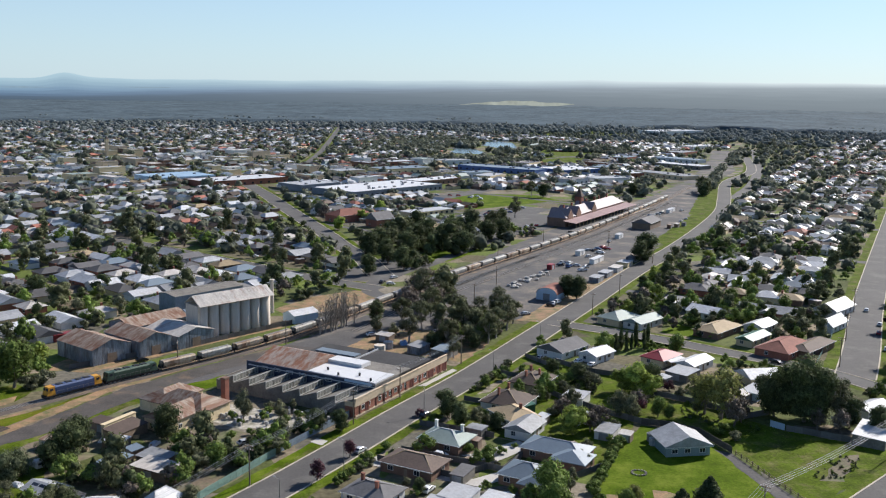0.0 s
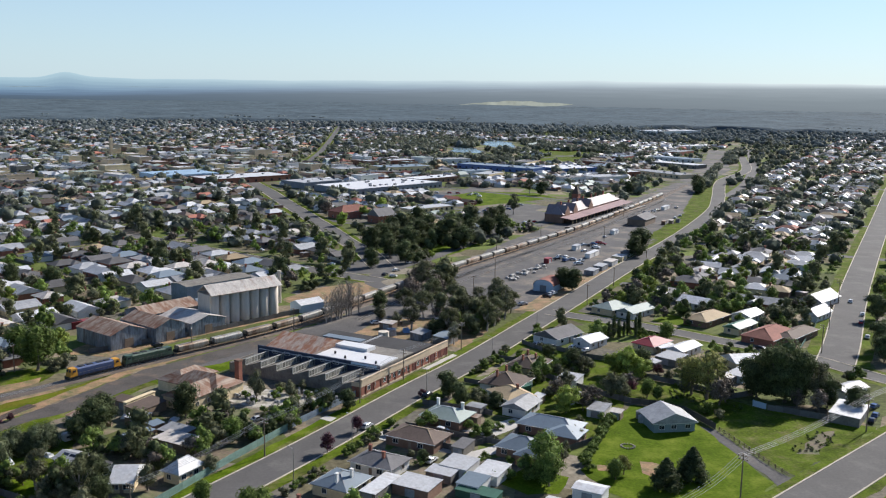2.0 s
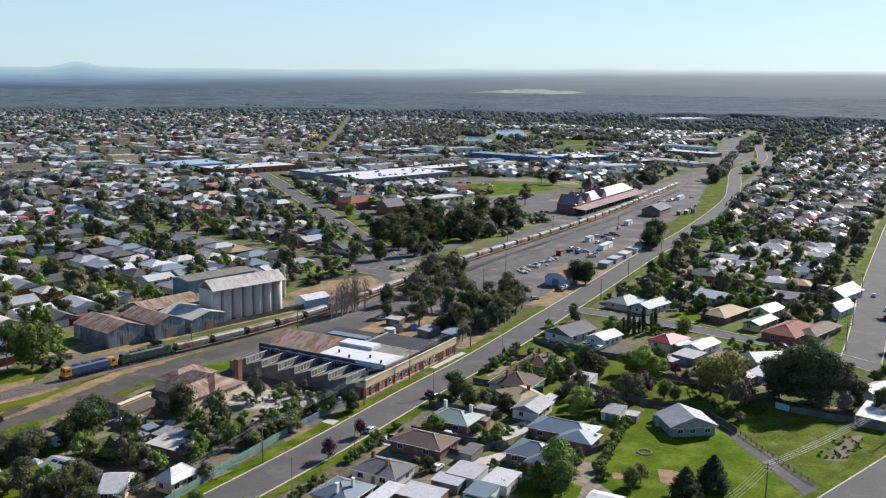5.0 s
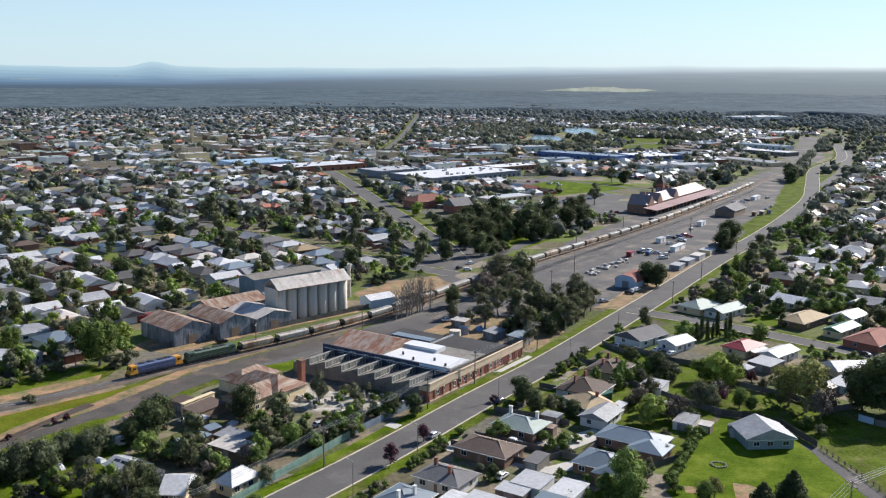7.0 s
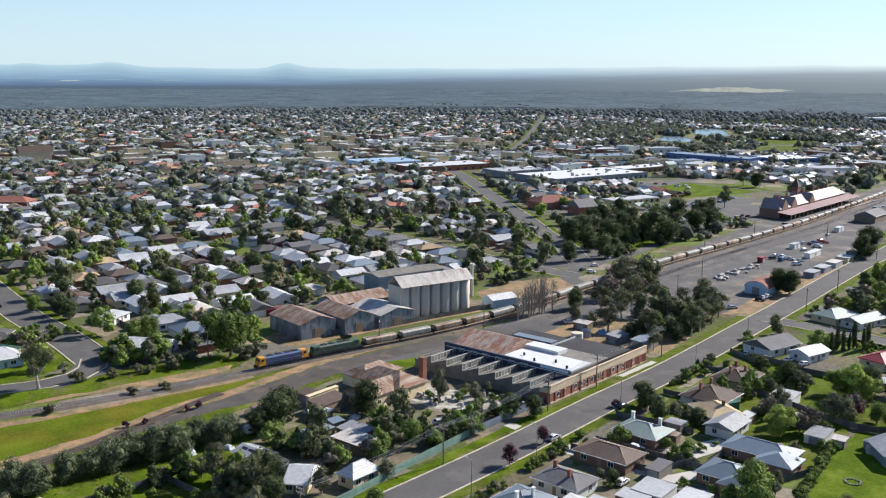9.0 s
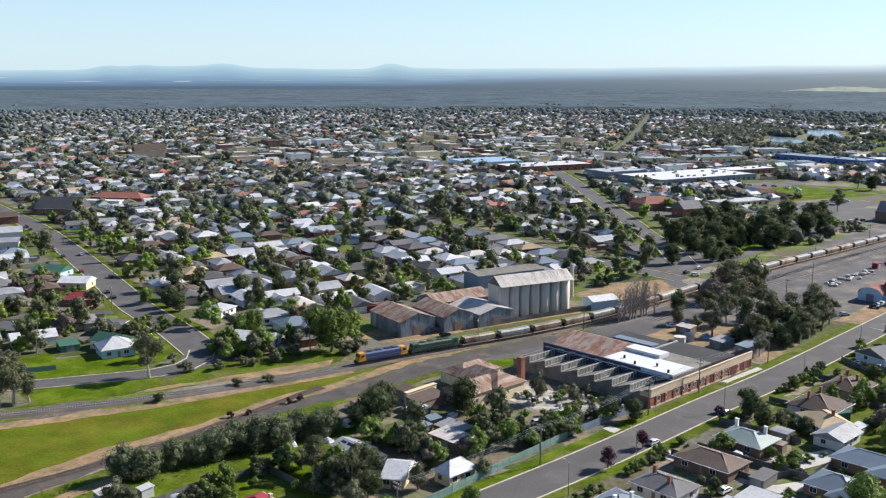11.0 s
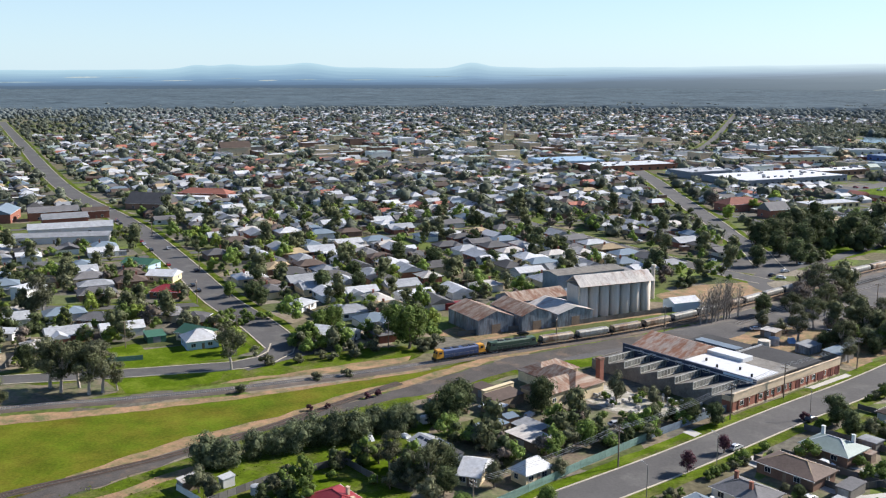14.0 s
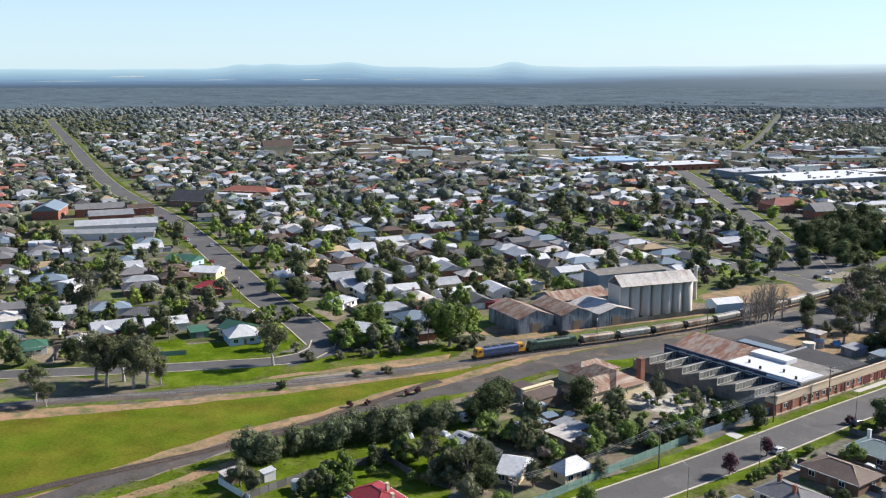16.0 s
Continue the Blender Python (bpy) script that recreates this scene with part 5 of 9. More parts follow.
    tube(bm, [(0, 0, 0), (0, 0, 3.4)], [2.0, 2.0], 18)
    part("water_tank", bm, "silo_concrete", e, "round concrete water tank").matrix_basis = pose(49, 24, 3.2)
    part("tank_base", boxed(46.5, 21.5, 0, 51.5, 26.5, 3.2), "grey_wall", e)
    # street front: brick below, cream parapet above
    part("street_wall", boxed(x0, 0, 0, 54, 0.35, 3.2), "brick", e, "red brick street wall")
    bm = boxed(x0 - 0.05, -0.12, 3.2, 54, 0.4, 5.4)
    box(bm, x0 - 0.12, -0.22, 5.4, 54.1, 0.45, 5.6)
    part("parapet", bm, "render", e, "cream rendered parapet")
    part("corner_wall", boxed(x0 - 0.3, 0.0, 0, x0, 3.5, 3.2), "brick", e)
    part("corner_parapet", boxed(x0 - 0.35, -0.1, 3.2, x0, 3.6, 4.6), "render", e)
    part("plinth", boxed(x0, -0.1, 0, 54, 0, 0.5), "render", e)
    for k in range(16):
        if k not in (2, 9, 13):
            window_on(e, 1.5 + 3.1 * k, -0.02, 1.5, 0, 1.5, 1.3)
    for x, w in ((3.8, 2.2), (30.3, 2.6), (42.6, 3.0), (48.5, 3.0), (52.2, 2.2)):
        part("door", boxed(x - w / 2, -0.1, 0, x + w / 2, 0.02, 2.9), "dark_red", e, "dark red timber door")
    for k in range(13):
        part("pier", shared(("pier",), lambda: boxed(-0.25, -0.2, 0.5, 0.25, 0, 3.2)), "brick", e).matrix_basis = pose(0.0 + 4.45 * k, 0, 0)
    return e


M["painted_white"] = material("painted_white", (0.60, 0.60, 0.60), 0.5, big=0.3, small=1.5, dark=0.85, light=1.06, stain=(0.5, 0.48, 0.45), stain_at=0.66, stain_scale=0.3)
M["old_paint"] = material("old_paint", (0.46, 0.45, 0.41), 0.8, big=0.4, small=2.0)
M["sky_pane"] = material("sky_pane", (0.17, 0.17, 0.15), 0.25, spec=0.5, big=0.8, small=3.0, dark=0.5, light=1.6, object_var=0.4)
M["dark_blue_wall"] = material("dark_blue_wall", (0.045, 0.055, 0.085), 0.7, big=0.2, small=1.5, dark=0.7, light=1.3)
M["tar"] = material("tar", (0.036, 0.035, 0.036), 0.9, big=0.15, small=1.5, dark=0.7, light=1.3)
M["dark_red"] = material("dark_red", (0.12, 0.035, 0.03), 0.6, big=0.5, small=3.0)
works()
e = thing("brick_chimney", pose(-42.3, 280, 0, 0, 0, 57), "square red-brick boiler chimney", "chimney")
bm = boxed(-0.85, -0.85, 0, 0.85, 0.85, 9.2)
part("shaft", bm, "brick", e)
part("cap", boxed(-1.0, -1.0, 9.2, 1.0, 1.0, 9.7), "brown_brick", e)


# ---- rusty-roofed cottage and its yard ----
def cottage():
    e = thing("cottage", pose(-52, 276, 0, 0, 0, 57), "cream rendered cottage under rusty iron roofs", "house")
    for i, (x, y, w, d, h, k, turn) in enumerate(((0, 0, 20, 12, 3.6, "hip", 90), (-9.5, -3, 13, 10, 3.4, "gable", 0), (3, 10, 16, 10, 3.3, "hip", 0))):
        p = part("wall", boxed(-w / 2, -d / 2, 0, w / 2, d / 2, h + 0.01 * i), "cream", e)
        p.matrix_basis = pose(x, y, 0, 0, 0, turn)
        if k == "gable":
            bm = bmesh.new()
            for s in (-1, 1):
                poly(bm, [(s * w / 2, -d / 2, h), (s * w / 2, d / 2, h), (s * w / 2, 0, h + d * 0.26)][::s])
            part("gable_end", bm, "cream", p)
        bm = bmesh.new()
        hip_roof(bm, w, d, h + 0.02 + 0.01 * i, d * 0.28, 0.45, k == "gable")
        r = part("roof", bm, "rust", e, "rusty corrugated iron roof")
        r.matrix_basis = pose(x, y, 0, 0, 0, turn)
    for y in (-6, -2):
        window_on(e, -15.52, y, 1.1, -90, 1.3, 1.2)
    part("door", boxed(-15.56, -4.6, 0, -15.48, -3.7, 2.05), "timber", e)
    for x in (-13, -8):
        window_on(e, x, -8.52, 1.1, 0, 1.3, 1.2)
    return e


cottage()
shed(pose(-66, 257, 0, 0, 0, 60), 11, 5.5, 2.8, "brown_tile", "timber", "open-fronted dark timber shed beside the track", 0.8, category="shed", door=False)
shed(pose(-69, 262, 0, 0, 0, 60), 12, 1.2, 3.6, "cream", "cream", "narrow store with cream rendered walls", 0.02, category="wall", name="store", door=False)


# ---- houses and sheds near the road, each at its place ----
house(pose(21.3, 246.7, 0, 0, 0, -33), 12.3, 9.7, 2.60, "pale_green_iron", "brown_brick", "hip", label="pale green iron-roofed brick house with two white chimneys", chimneys=[(-4.5, 2.5), (3.5, 2.5)])
house(pose(11.9, 230.2, 0, 0, 0, -33), 14.6, 9.5, 2.60, "brown_tile", "brown_brick", "hip", label="brown tiled brick house beside the road")
house(pose(1.2, 212.6, 0, 0, 0, -33), 11.9, 9.0, 2.60, "grey_tile", "white_wall", "hip", label="grey tiled house with tall brick chimneys", chimneys=[(-3.5, 1.0), (2.0, -1.5)])
house(pose(-8.1, 200.2, 0, 0, 0, 57), 10.4, 9.6, 2.60, "blue_iron", "cream", "hip", label="pale blue-grey hipped house with slim chimneys", chimneys=[(-3.5, -1.0), (0.5, -2.5)])
shed(pose(9.8, 198.4, 0, 0, 0, -33), 9.7, 7.0, 2.50, "white_roof", "brown_brick", "long white carport roof on posts beside the house", 0.40, "skillion", name="shed")
shed(pose(1.1, 198.1, 0, 0, 0, -33), 4.2, 11.6, 2.40, "white_roof", "grey_wall", "white lean-to roof along the house", 0.40, "skillion", name="shed")
house(pose(-15.3, 182.7, 0, 0, 0, -33), 10.5, 9.4, 2.60, "old_iron", "white_wall", "hip", label="old pinkish iron-roofed house with red chimney", chimneys=[(-3.0, 1.0)])
shed(pose(21.1, 209.9, 0, 0, 0, -33), 7.4, 7.6, 2.70, "white_roof", "white_wall", "white metal garage with a flat roof", 0.40, "skillion", name="shed")
shed(pose(16.4, 205.9, 0, 0, 0, -33), 7.0, 4.3, 2.20, "white_roof", "grey_wall", "white open carport with skillion roof", 0.40, "skillion", name="shed")
shed(pose(23.4, 199.2, 0, 0, 0, -33), 5.8, 6.9, 2.50, "blue_iron", "white_wall", "blue-grey garage with a low roof", 0.40, "skillion", name="shed")
shed(pose(28.9, 205.9, 0, 0, 0, -33), 6.4, 8.2, 2.50, "white_roof", "white_wall", "white double garage with rust marks", 0.40, "skillion", name="shed")
shed(pose(24.1, 194.3, 0, 0, 0, -33), 10.5, 3.8, 1.90, "green_iron", "green_iron", "low teal garden shed along the fence", 0.40, "skillion", name="shed")
shed(pose(40.3, 187.8, 0, 0, 0, -33), 2.6, 3.6, 2.10, "white_roof", "white_wall", "white garden shed with a small gable", 0.50, "gable", name="shed")
shed(pose(23.4, 223.8, 0, 0, 0, -33), 3.6, 6.5, 2.30, "grey_tile", "grey_wall", "dark carport with flat roof", 0.40, "skillion", name="shed")
house(pose(49.9, 237.8, 0, 0, 0, -33), 16.8, 9.6, 2.60, "blue_iron", "brown_brick", "hip", label="blue-grey iron-roofed brick house with hips", wing=(6, -4.5, 9, 8))
house(pose(39.4, 222.0, 0, 0, 0, -33), 11.4, 10.0, 2.60, "blue_iron", "brown_brick", "hip", label="blue-grey iron-roofed unit beside the larger house", wing=(5, -4, 8, 8))
house(pose(42.5, 265.4, 0, 0, 0, -66), 11.9, 9.6, 2.60, "tan_tile", "white_wall", "hip", label="tan tiled cottage with white walls", chimneys=[(2.0, 1.0)])
house(pose(43.0, 278.3, 0, 0, 0, 57), 13.1, 12.7, 2.60, "brown_tile", "white_wall", "hip", label="dark tiled weatherboard house with chimneys", chimneys=[(-3.0, 2.0), (3.0, 1.5)])
house(pose(53.9, 298.3, 0, 0, 0, 57), 13.7, 10.7, 2.60, "brown_tile", "cream", "hip", label="dull red-brown tiled house with three chimneys", chimneys=[(-3.5, 1.0), (0.5, -2.0), (3.0, 2.0)])
house(pose(44.1, 255.2, 0, 0, 0, 57), 10.7, 7.5, 2.60, "zinc", "white_wall", "gable", label="grey skillion-roofed house with white walls")
shed(pose(64.6, 282.0, 0, 0, 0, -33), 6.6, 7.1, 2.50, "white_roof", "white_wall", "white flat-roofed garage in the garden", 0.40, "skillion", name="shed")
shed(pose(47.8, 273.3, 0, 0, 0, -68), 2.8, 4.0, 2.30, "green_iron", "green_iron", "small green-walled shed behind the house", 0.40, "skillion", name="shed")
house(pose(71.7, 337.7, 0, 0, 0, 42), 16.1, 11.2, 2.60, "grey_tile", "white_wall", "gable", label="grey gabled white weatherboard house at the corner")
house(pose(82.4, 329.5, 0, 0, 0, 42), 11.4, 7.4, 2.60, "white_roof", "white_wall", "gable", label="white gabled cottage with a blue lean-to roof")
house(pose(104.8, 324.8, 0, 0, 0, 42), 12.9, 8.9, 2.60, "red_iron", "cream", "hip", label="red-roofed cottage with pale verandah beside cypresses", porch="white_roof")
house(pose(114.4, 317.3, 0, 0, 0, 42), 13.5, 6.7, 2.60, "white_roof", "white_wall", "gable", label="white iron-roofed cottage by the cross street")
shed(pose(106.3, 306.0, 0, 0, 0, -48), 8.2, 8.9, 2.50, "white_roof", "grey_wall", "white flat roof shed behind the cottage", 0.40, "skillion", name="shed")
house(pose(104.7, 384.6, 0, 0, 0, 42), 14.9, 10.5, 2.60, "pale_green_iron", "cream", "hip", label="grey green-roofed house with hipped roof and porch")
house(pose(113.5, 378.2, 0, 0, 0, 42), 17.0, 8.1, 2.60, "pale_green_iron", "white_wall", "gable", label="green gabled white weatherboard house")
house(pose(140.1, 364.8, 0, 0, 0, 42), 20.0, 10.3, 2.60, "tan_tile", "brown_brick", "hip", label="tan hipped brick house in a lawn")
house(pose(145.5, 393.4, 0, 0, 0, -48), 13.0, 10.3, 2.60, "white_roof", "white_wall", "gable", label="white roofed long shed house")
house(pose(149.0, 350.3, 0, 0, 0, 42), 15.6, 6.5, 2.60, "green_iron", "cream", "gable", label="dark green roofed house among shrubs")
house(pose(159.8, 369.5, 0, 0, 0, 42), 12.9, 8.2, 2.60, "white_roof", "white_wall", "gable", label="white flat-roofed unit behind the fence")
house(pose(155.4, 336.7, 0, 0, 0, 42), 22.3, 12.7, 2.60, "red_tile", "brick", "hip", label="dull red and pink roofed house at the street")
house(pose(166.2, 337.5, 0, 0, 0, 42), 23.5, 8.0, 2.60, "brown_tile", "brown_brick", "hip", label="brown tiled brick house by the street corner")
house(pose(190.7, 370.8, 0, 0, 0, 42), 15.8, 6.4, 2.60, "white_roof", "white_wall", "gable", label="white gabled weatherboard house with steep roofs", rise=3.2)
house(pose(206.2, 400.1, 0, 0, 0, 42), 21.1, 10.0, 2.60, "zinc", "white_wall", "gable", label="pale grey gabled house with steep roofs", rise=3.4)
house(pose(130.9, 300.7, 0, 0, 0, 7), 11.5, 9.6, 2.60, "white_roof", "cream", "gable", label="white skillion cottage beside the street")
shed(pose(124.3, 286.6, 0, 0, 0, -48), 5.9, 11.9, 2.40, "white_roof", "blue_wall", "pair of small white sheds in the garden", 0.40, "skillion", name="shed")
house(pose(151.8, 267.6, 0, 0, 0, 30), 11.9, 6.2, 2.60, "zinc", "white_wall", "gable", label="pale grey cottage by the corner")
shed(pose(50.7, 193.6, 0, 0, 0, -33), 7.2, 5.2, 2.50, "white_roof", "white_wall", "white gabled garage beside the lawn", 0.80, "gable", name="shed")
house(pose(57.1, 179.4, 0, 0, 0, -33), 12.0, 7.4, 2.60, "blue_iron", "white_wall", "gable", label="long blue-grey iron roofed house at the lawn's end")
shed(pose(71.4, 248.8, 0, 0, 0, -33), 3.3, 2.9, 2.10, "old_iron", "timber", "small garden shed with white door", 0.40, "skillion", name="shed")
shed(pose(67.0, 252.1, 0, 0, 0, -33), 5.1, 7.4, 2.30, "zinc", "white_wall", "old pale shed among the trees", 0.40, "skillion", name="shed")
shed(pose(-52.0, 230.0, 0, 0, 0, -33), 11.6, 6.5, 2.50, "old_iron", "timber", "silver skillion shed roof in the yard", 0.40, "skillion", name="shed")
house(pose(-46.9, 209.5, 0, 0, 0, 57), 8.2, 5.0, 2.70, "white_roof", "cream", "hip", label="white hip-roofed small house in the garden", rise=2.6)
house(pose(-59.5, 206.1, 0, 0, 0, -1), 5.0, 10.6, 2.50, "white_roof", "cream", "gable", label="white gabled cottage roof among trees")
house(pose(-74.5, 217.1, 0, 0, 0, -33), 8.6, 6.1, 2.50, "zinc", "white_wall", "gable", label="iron-roofed house with dark solar panels")
house(pose(-82.6, 179.2, 0, 0, 0, -33), 12.2, 8.6, 2.70, "red_iron", "brick", "hip", label="dark red iron-roofed house with brick chimneys", chimneys=[(1.0, 2.0), (6.0, 0.0)], porch="zinc")
shed(pose(-120.1, 179.9, 0, 0, 0, -33), 3.5, 4.0, 2.30, "old_iron", "timber", "small open stable with a pinkish roof", 0.40, "skillion", name="shed")
shed(pose(-112.6, 184.0, 0, 0, 0, -33), 2.5, 2.9, 2.10, "white_roof", "white_wall", "white garden shed beside the paling fence", 0.40, "skillion", name="shed")
shed(pose(-63.7, 234.9, 0, 0, 0, -33), 5.3, 8.1, 2.20, "blue_iron", "timber", "blue tarped lean-to roof", 0.40, "skillion", name="shed")
house(pose(-181.5, 282.9, 0, 0, 0, 45), 10.9, 10.0, 2.90, "white_roof", "blue_wall", "hip", label="white and pale blue weatherboard house by the corner", rise=3.2)
house(pose(-187.4, 290.1, 0, 0, 0, -12), 10.1, 10.0, 2.70, "green_iron", "cream", "gable", label="green gabled house behind the blue one")
shed(pose(-200.5, 284.0, 0, 0, 0, 45), 6.4, 8.1, 2.20, "green_iron", "green_iron", "dark green garden shed", 0.40, "skillion", name="shed")
house(pose(-199.3, 308.2, 0, 0, 0, 101), 10.0, 9.0, 2.60, "grey_tile", "brown_brick", "hip", label="grey tiled house with two hipped wings", wing=(-4, -4, 7, 8))
house(pose(-233.5, 296.2, 0, 0, 0, 13), 12.3, 10.0, 2.60, "grey_tile", "brown_brick", "hip", label="dark tiled brick house near the cross street")
house(pose(-235.6, 344.8, 0, 0, 0, 12), 12.2, 10.0, 2.60, "red_iron", "brick", "hip", label="bright red roofed brick house on the corner")
house(pose(-261.8, 332.0, 0, 0, 0, 45), 15.0, 10.0, 2.60, "grey_tile", "brown_brick", "hip", label="dark charcoal tiled house with a broad roof")
house(pose(-254.7, 370.3, 0, 0, 0, 10), 12.5, 10.0, 2.90, "white_roof", "cream", "gable", label="white roofed hall beside the street")
house(pose(-281.0, 390.2, 0, 0, 0, 0), 15.0, 10.0, 2.90, "green_iron", "blue_wall", "gable", label="green gabled house with pale blue walls")
house(pose(-240.4, 246.1, 0, 0, 0, 45), 9.4, 7.7, 2.60, "green_iron", "white_wall", "hip", label="green iron-roofed cottage beside the rail road", porch="green_iron")
house(pose(-229.2, 257.2, 0, 0, 0, 135), 9.4, 8.0, 2.70, "old_iron", "cream", "hip", label="old pale iron roofed house under gum trees")
house(pose(-287.1, 321.0, 0, 0, 0, 80), 10.0, 9.7, 5.30, "white_roof", "white_wall", "gable", label="two-storey white house with flat roofs", rise=0.7)
house(pose(-251.9, 269.4, 0, 0, 0, 11), 7.9, 6.4, 2.50, "white_roof", "white_wall", "gable", label="white roofed low house behind the yellow tree")
house(pose(-140.2, 304.9, 0, 0, 0, -4), 15.0, 10.0, 2.50, "white_roof", "white_wall", "gable", label="pale weatherboard cottage under trees")
house(pose(-171.7, 340.7, 0, 0, 0, 81), 10.0, 8.6, 2.60, "zinc", "white_wall", "hip", label="grey iron cottage by the leafy corner")
house(pose(-140.4, 407.0, 0, 0, 0, 135), 10.0, 9.1, 2.60, "old_iron", "brick", "hip", label="brown roofed cottage behind the sheds")


# ---- trees, each at its place ----
tree("gum", -202.2, 207.0, 0.75)
tree("gum", -193, 226, 1.10)
tree("gum", -184, 227, 1.00)
tree("gum", -191, 231.5, 1.00)
tree("gum", -156.6, 261.6, 0.95)
tree("gum", -196.8, 205.3, 0.50)
tree("gum_b", -199, 228.5, 1.00)
tree("gum_b", -181.5, 230, 1.00)
tree("gum_b", -178.5, 233, 0.55)
tree("gum_b", -259.5, 296.8, 1.10)
tree("dark_b", -218.1, 241.0, 0.90)
tree("dark_b", -196.7, 347.3, 0.90)
tree("dark_b", -189.6, 341.5, 0.80)
tree("dark_b", -176.3, 370.0, 1.00)
tree("dark_b", -162.6, 378.2, 0.90)
tree("dark_b", -147.0, 433.4, 1.10)
tree("dark_b", -167.5, 441.6, 1.10)
tree("dark_b", -206.4, 391.1, 0.80)
tree("dark_b", -54.3, 254.3, 0.95, high=1.10)
tree("dark_b", -76.3, 238.2, 1.10)
tree("dark_b", -76.0, 247.7, 1.00)
tree("dark_b", -79.3, 235.3, 0.80)
tree("dark_b", -174.7, 403.1, 0.80)
tree("dark_b", -851.3, 1086.1, 1.00)
tree("bright", -275.2, 290.6, 0.95)
tree("bright", -221.1, 301.2, 0.95)
tree("bright", -246.1, 397.0, 0.80)
tree("bright", -225.7, 434.3, 0.90)
tree("olive", -253.4, 315.7, 1.00)
tree("olive", -53.8, 202.2, 0.90)
tree("olive", -65.0, 189.2, 0.90)
tree("olive", -116.5, 178.6, 0.90)
tree("olive", -112.1, 176.2, 0.80)
tree("olive", -41.9, 231.1, 0.80)
tree("olive", -28.8, 248.6, 0.70)
tree("olive", -35.3, 268.0, 0.90, high=1.50)
tree("olive", -172.7, 284.1, 0.60)
tree("olive", -40.9, 212.4, 0.70)
tree("green", -111.2, 302.2, 1.75)
tree("green", -120.9, 314.0, 1.40)
tree("green", -145.9, 315.2, 1.10)
tree("green", -148.8, 311.8, 1.00)
tree("green", -38.0, 233.2, 0.80)
tree("green", -73.2, 231.3, 0.60)
tree("green", -59.6, 616.3, 1.00)
tree("green", -208.8, 349.4, 0.80)
tree("green", -160.4, 399.0, 0.80)
tree("green", -195.1, 443.3, 0.90)
tree("green", -119.3, 404.0, 0.70)
tree("green", -39.8, 195.1, 0.60)
tree("pepper", -107.5, 207.5, 0.95)
tree("pepper", -104.3, 212.3, 1.00)
tree("pepper", -99.3, 215.3, 1.05)
tree("pepper", -95.3, 218.7, 1.00)
tree("pepper", -92.5, 225.5, 0.90)
tree("pepper", -87.6, 227.4, 0.90)
tree("pepper", -122.5, 192.0, 1.00)
tree("pepper", -118.3, 192.9, 0.90)
tree("pepper", -114.9, 200.6, 0.85)
tree("pepper", -110.5, 204.1, 0.80)
tree("pepper", -86.0, 231.6, 0.80)
tree("olive", -84.0, 206.5, 0.75)
tree("gum_b", -80.0, 203.7, 0.62)
tree("olive", -73.2, 206.8, 0.75)
tree("dark", -67.1, 203.6, 0.75)
tree("olive", -71.9, 195.5, 0.70)
tree("dark", -63.7, 195.1, 0.60)
tree("olive", -76.1, 193.8, 0.60)
tree("gum", -68.8, 199.2, 0.66)
tree("pine", -62.5, 228.7, 0.85)
tree("pine", -95.9, 192.0, 0.40)
tree("pine", -66.6, 227.3, 0.60)
tree("grey_bush", -130.0, 294.4, 1.20)
tree("grey_bush", -121.9, 295.2, 1.20)
tree("grey_bush", -148.3, 269.6, 1.20)
tree("grey_bush", -139.6, 274.8, 1.10)
tree("grey_bush", -134.6, 281.5, 1.00)
tree("grey_bush", -118.7, 266.3, 0.90)
tree("grey_bush", -126.5, 260.3, 0.90)
tree("grey_bush", -142.2, 242.6, 0.90)
tree("grey_bush", -103.2, 305.9, 1.60)
tree("grey_bush", -106.5, 300.6, 1.40)
tree("grey_bush", -130.5, 281.5, 0.90)
tree("grey_bush", -124.3, 286.2, 1.10)
tree("red_bush", -102.7, 252.8, 0.90)
tree("red_bush", -105.0, 249.6, 0.80)
tree("red_bush", -116.2, 235.0, 0.80)
tree("red_bush", -112.5, 238.3, 0.70)
tree("red_bush", -39.6, 238.6, 0.80)
tree("plum", -12.4, 224.5, 1.00)
tree("plum", -4.6, 239.7, 0.85)
tree("plum", -118.4, 508.1, 1.00)
tree("blossom", -98.8, 507.4, 1.00)
tree("blossom", -99.6, 499.7, 0.90)
tree("bush", -142.4, 289.0, 1.50)
tree("bush", -138.8, 292.7, 1.50)
tree("bush", -149.7, 290.6, 1.40)
tree("bush", -32.9, 237.3, 1.20)
tree("bush", -60.4, 263.6, 0.80)
tree("bush", -37.1, 254.9, 0.80)
tree("bush", -32.1, 257.2, 0.70)
tree("bush", -29.0, 275.4, 0.80)
tree("bush", -23.4, 266.9, 0.90)
tree("bush", -44.3, 252.2, 0.80)
tree("bush", -19.1, 261.3, 0.90)
tree("bush", -133.0, 296.4, 1.50)
tree("bush", -126.4, 308.8, 1.40)
tree("dark_b", -14.5, 259.3, 0.70)
tree("dark_b", -7.4, 259.4, 0.65)
tree("dark_b", -23.9, 252.4, 0.60)
tree("dark_b", 93.6, 432.6, 1.10)
tree("dark_b", 159.3, 533.3, 1.60)
tree("dark_b", 1.7, 488.8, 1.10)
tree("dark_b", 3.9, 388.5, 0.90)
tree("dark", 23.5, 269.2, 0.75)
tree("dark", 26.5, 261.3, 0.65)
tree("red_bush", 15.1, 270.8, 1.00)
tree("bush", 65.9, 350.8, 1.20)
tree("bush", 64.4, 342.3, 1.30)
tree("bush", 42.5, 307.9, 1.00)
tree("bush", 47.0, 313.7, 0.90)
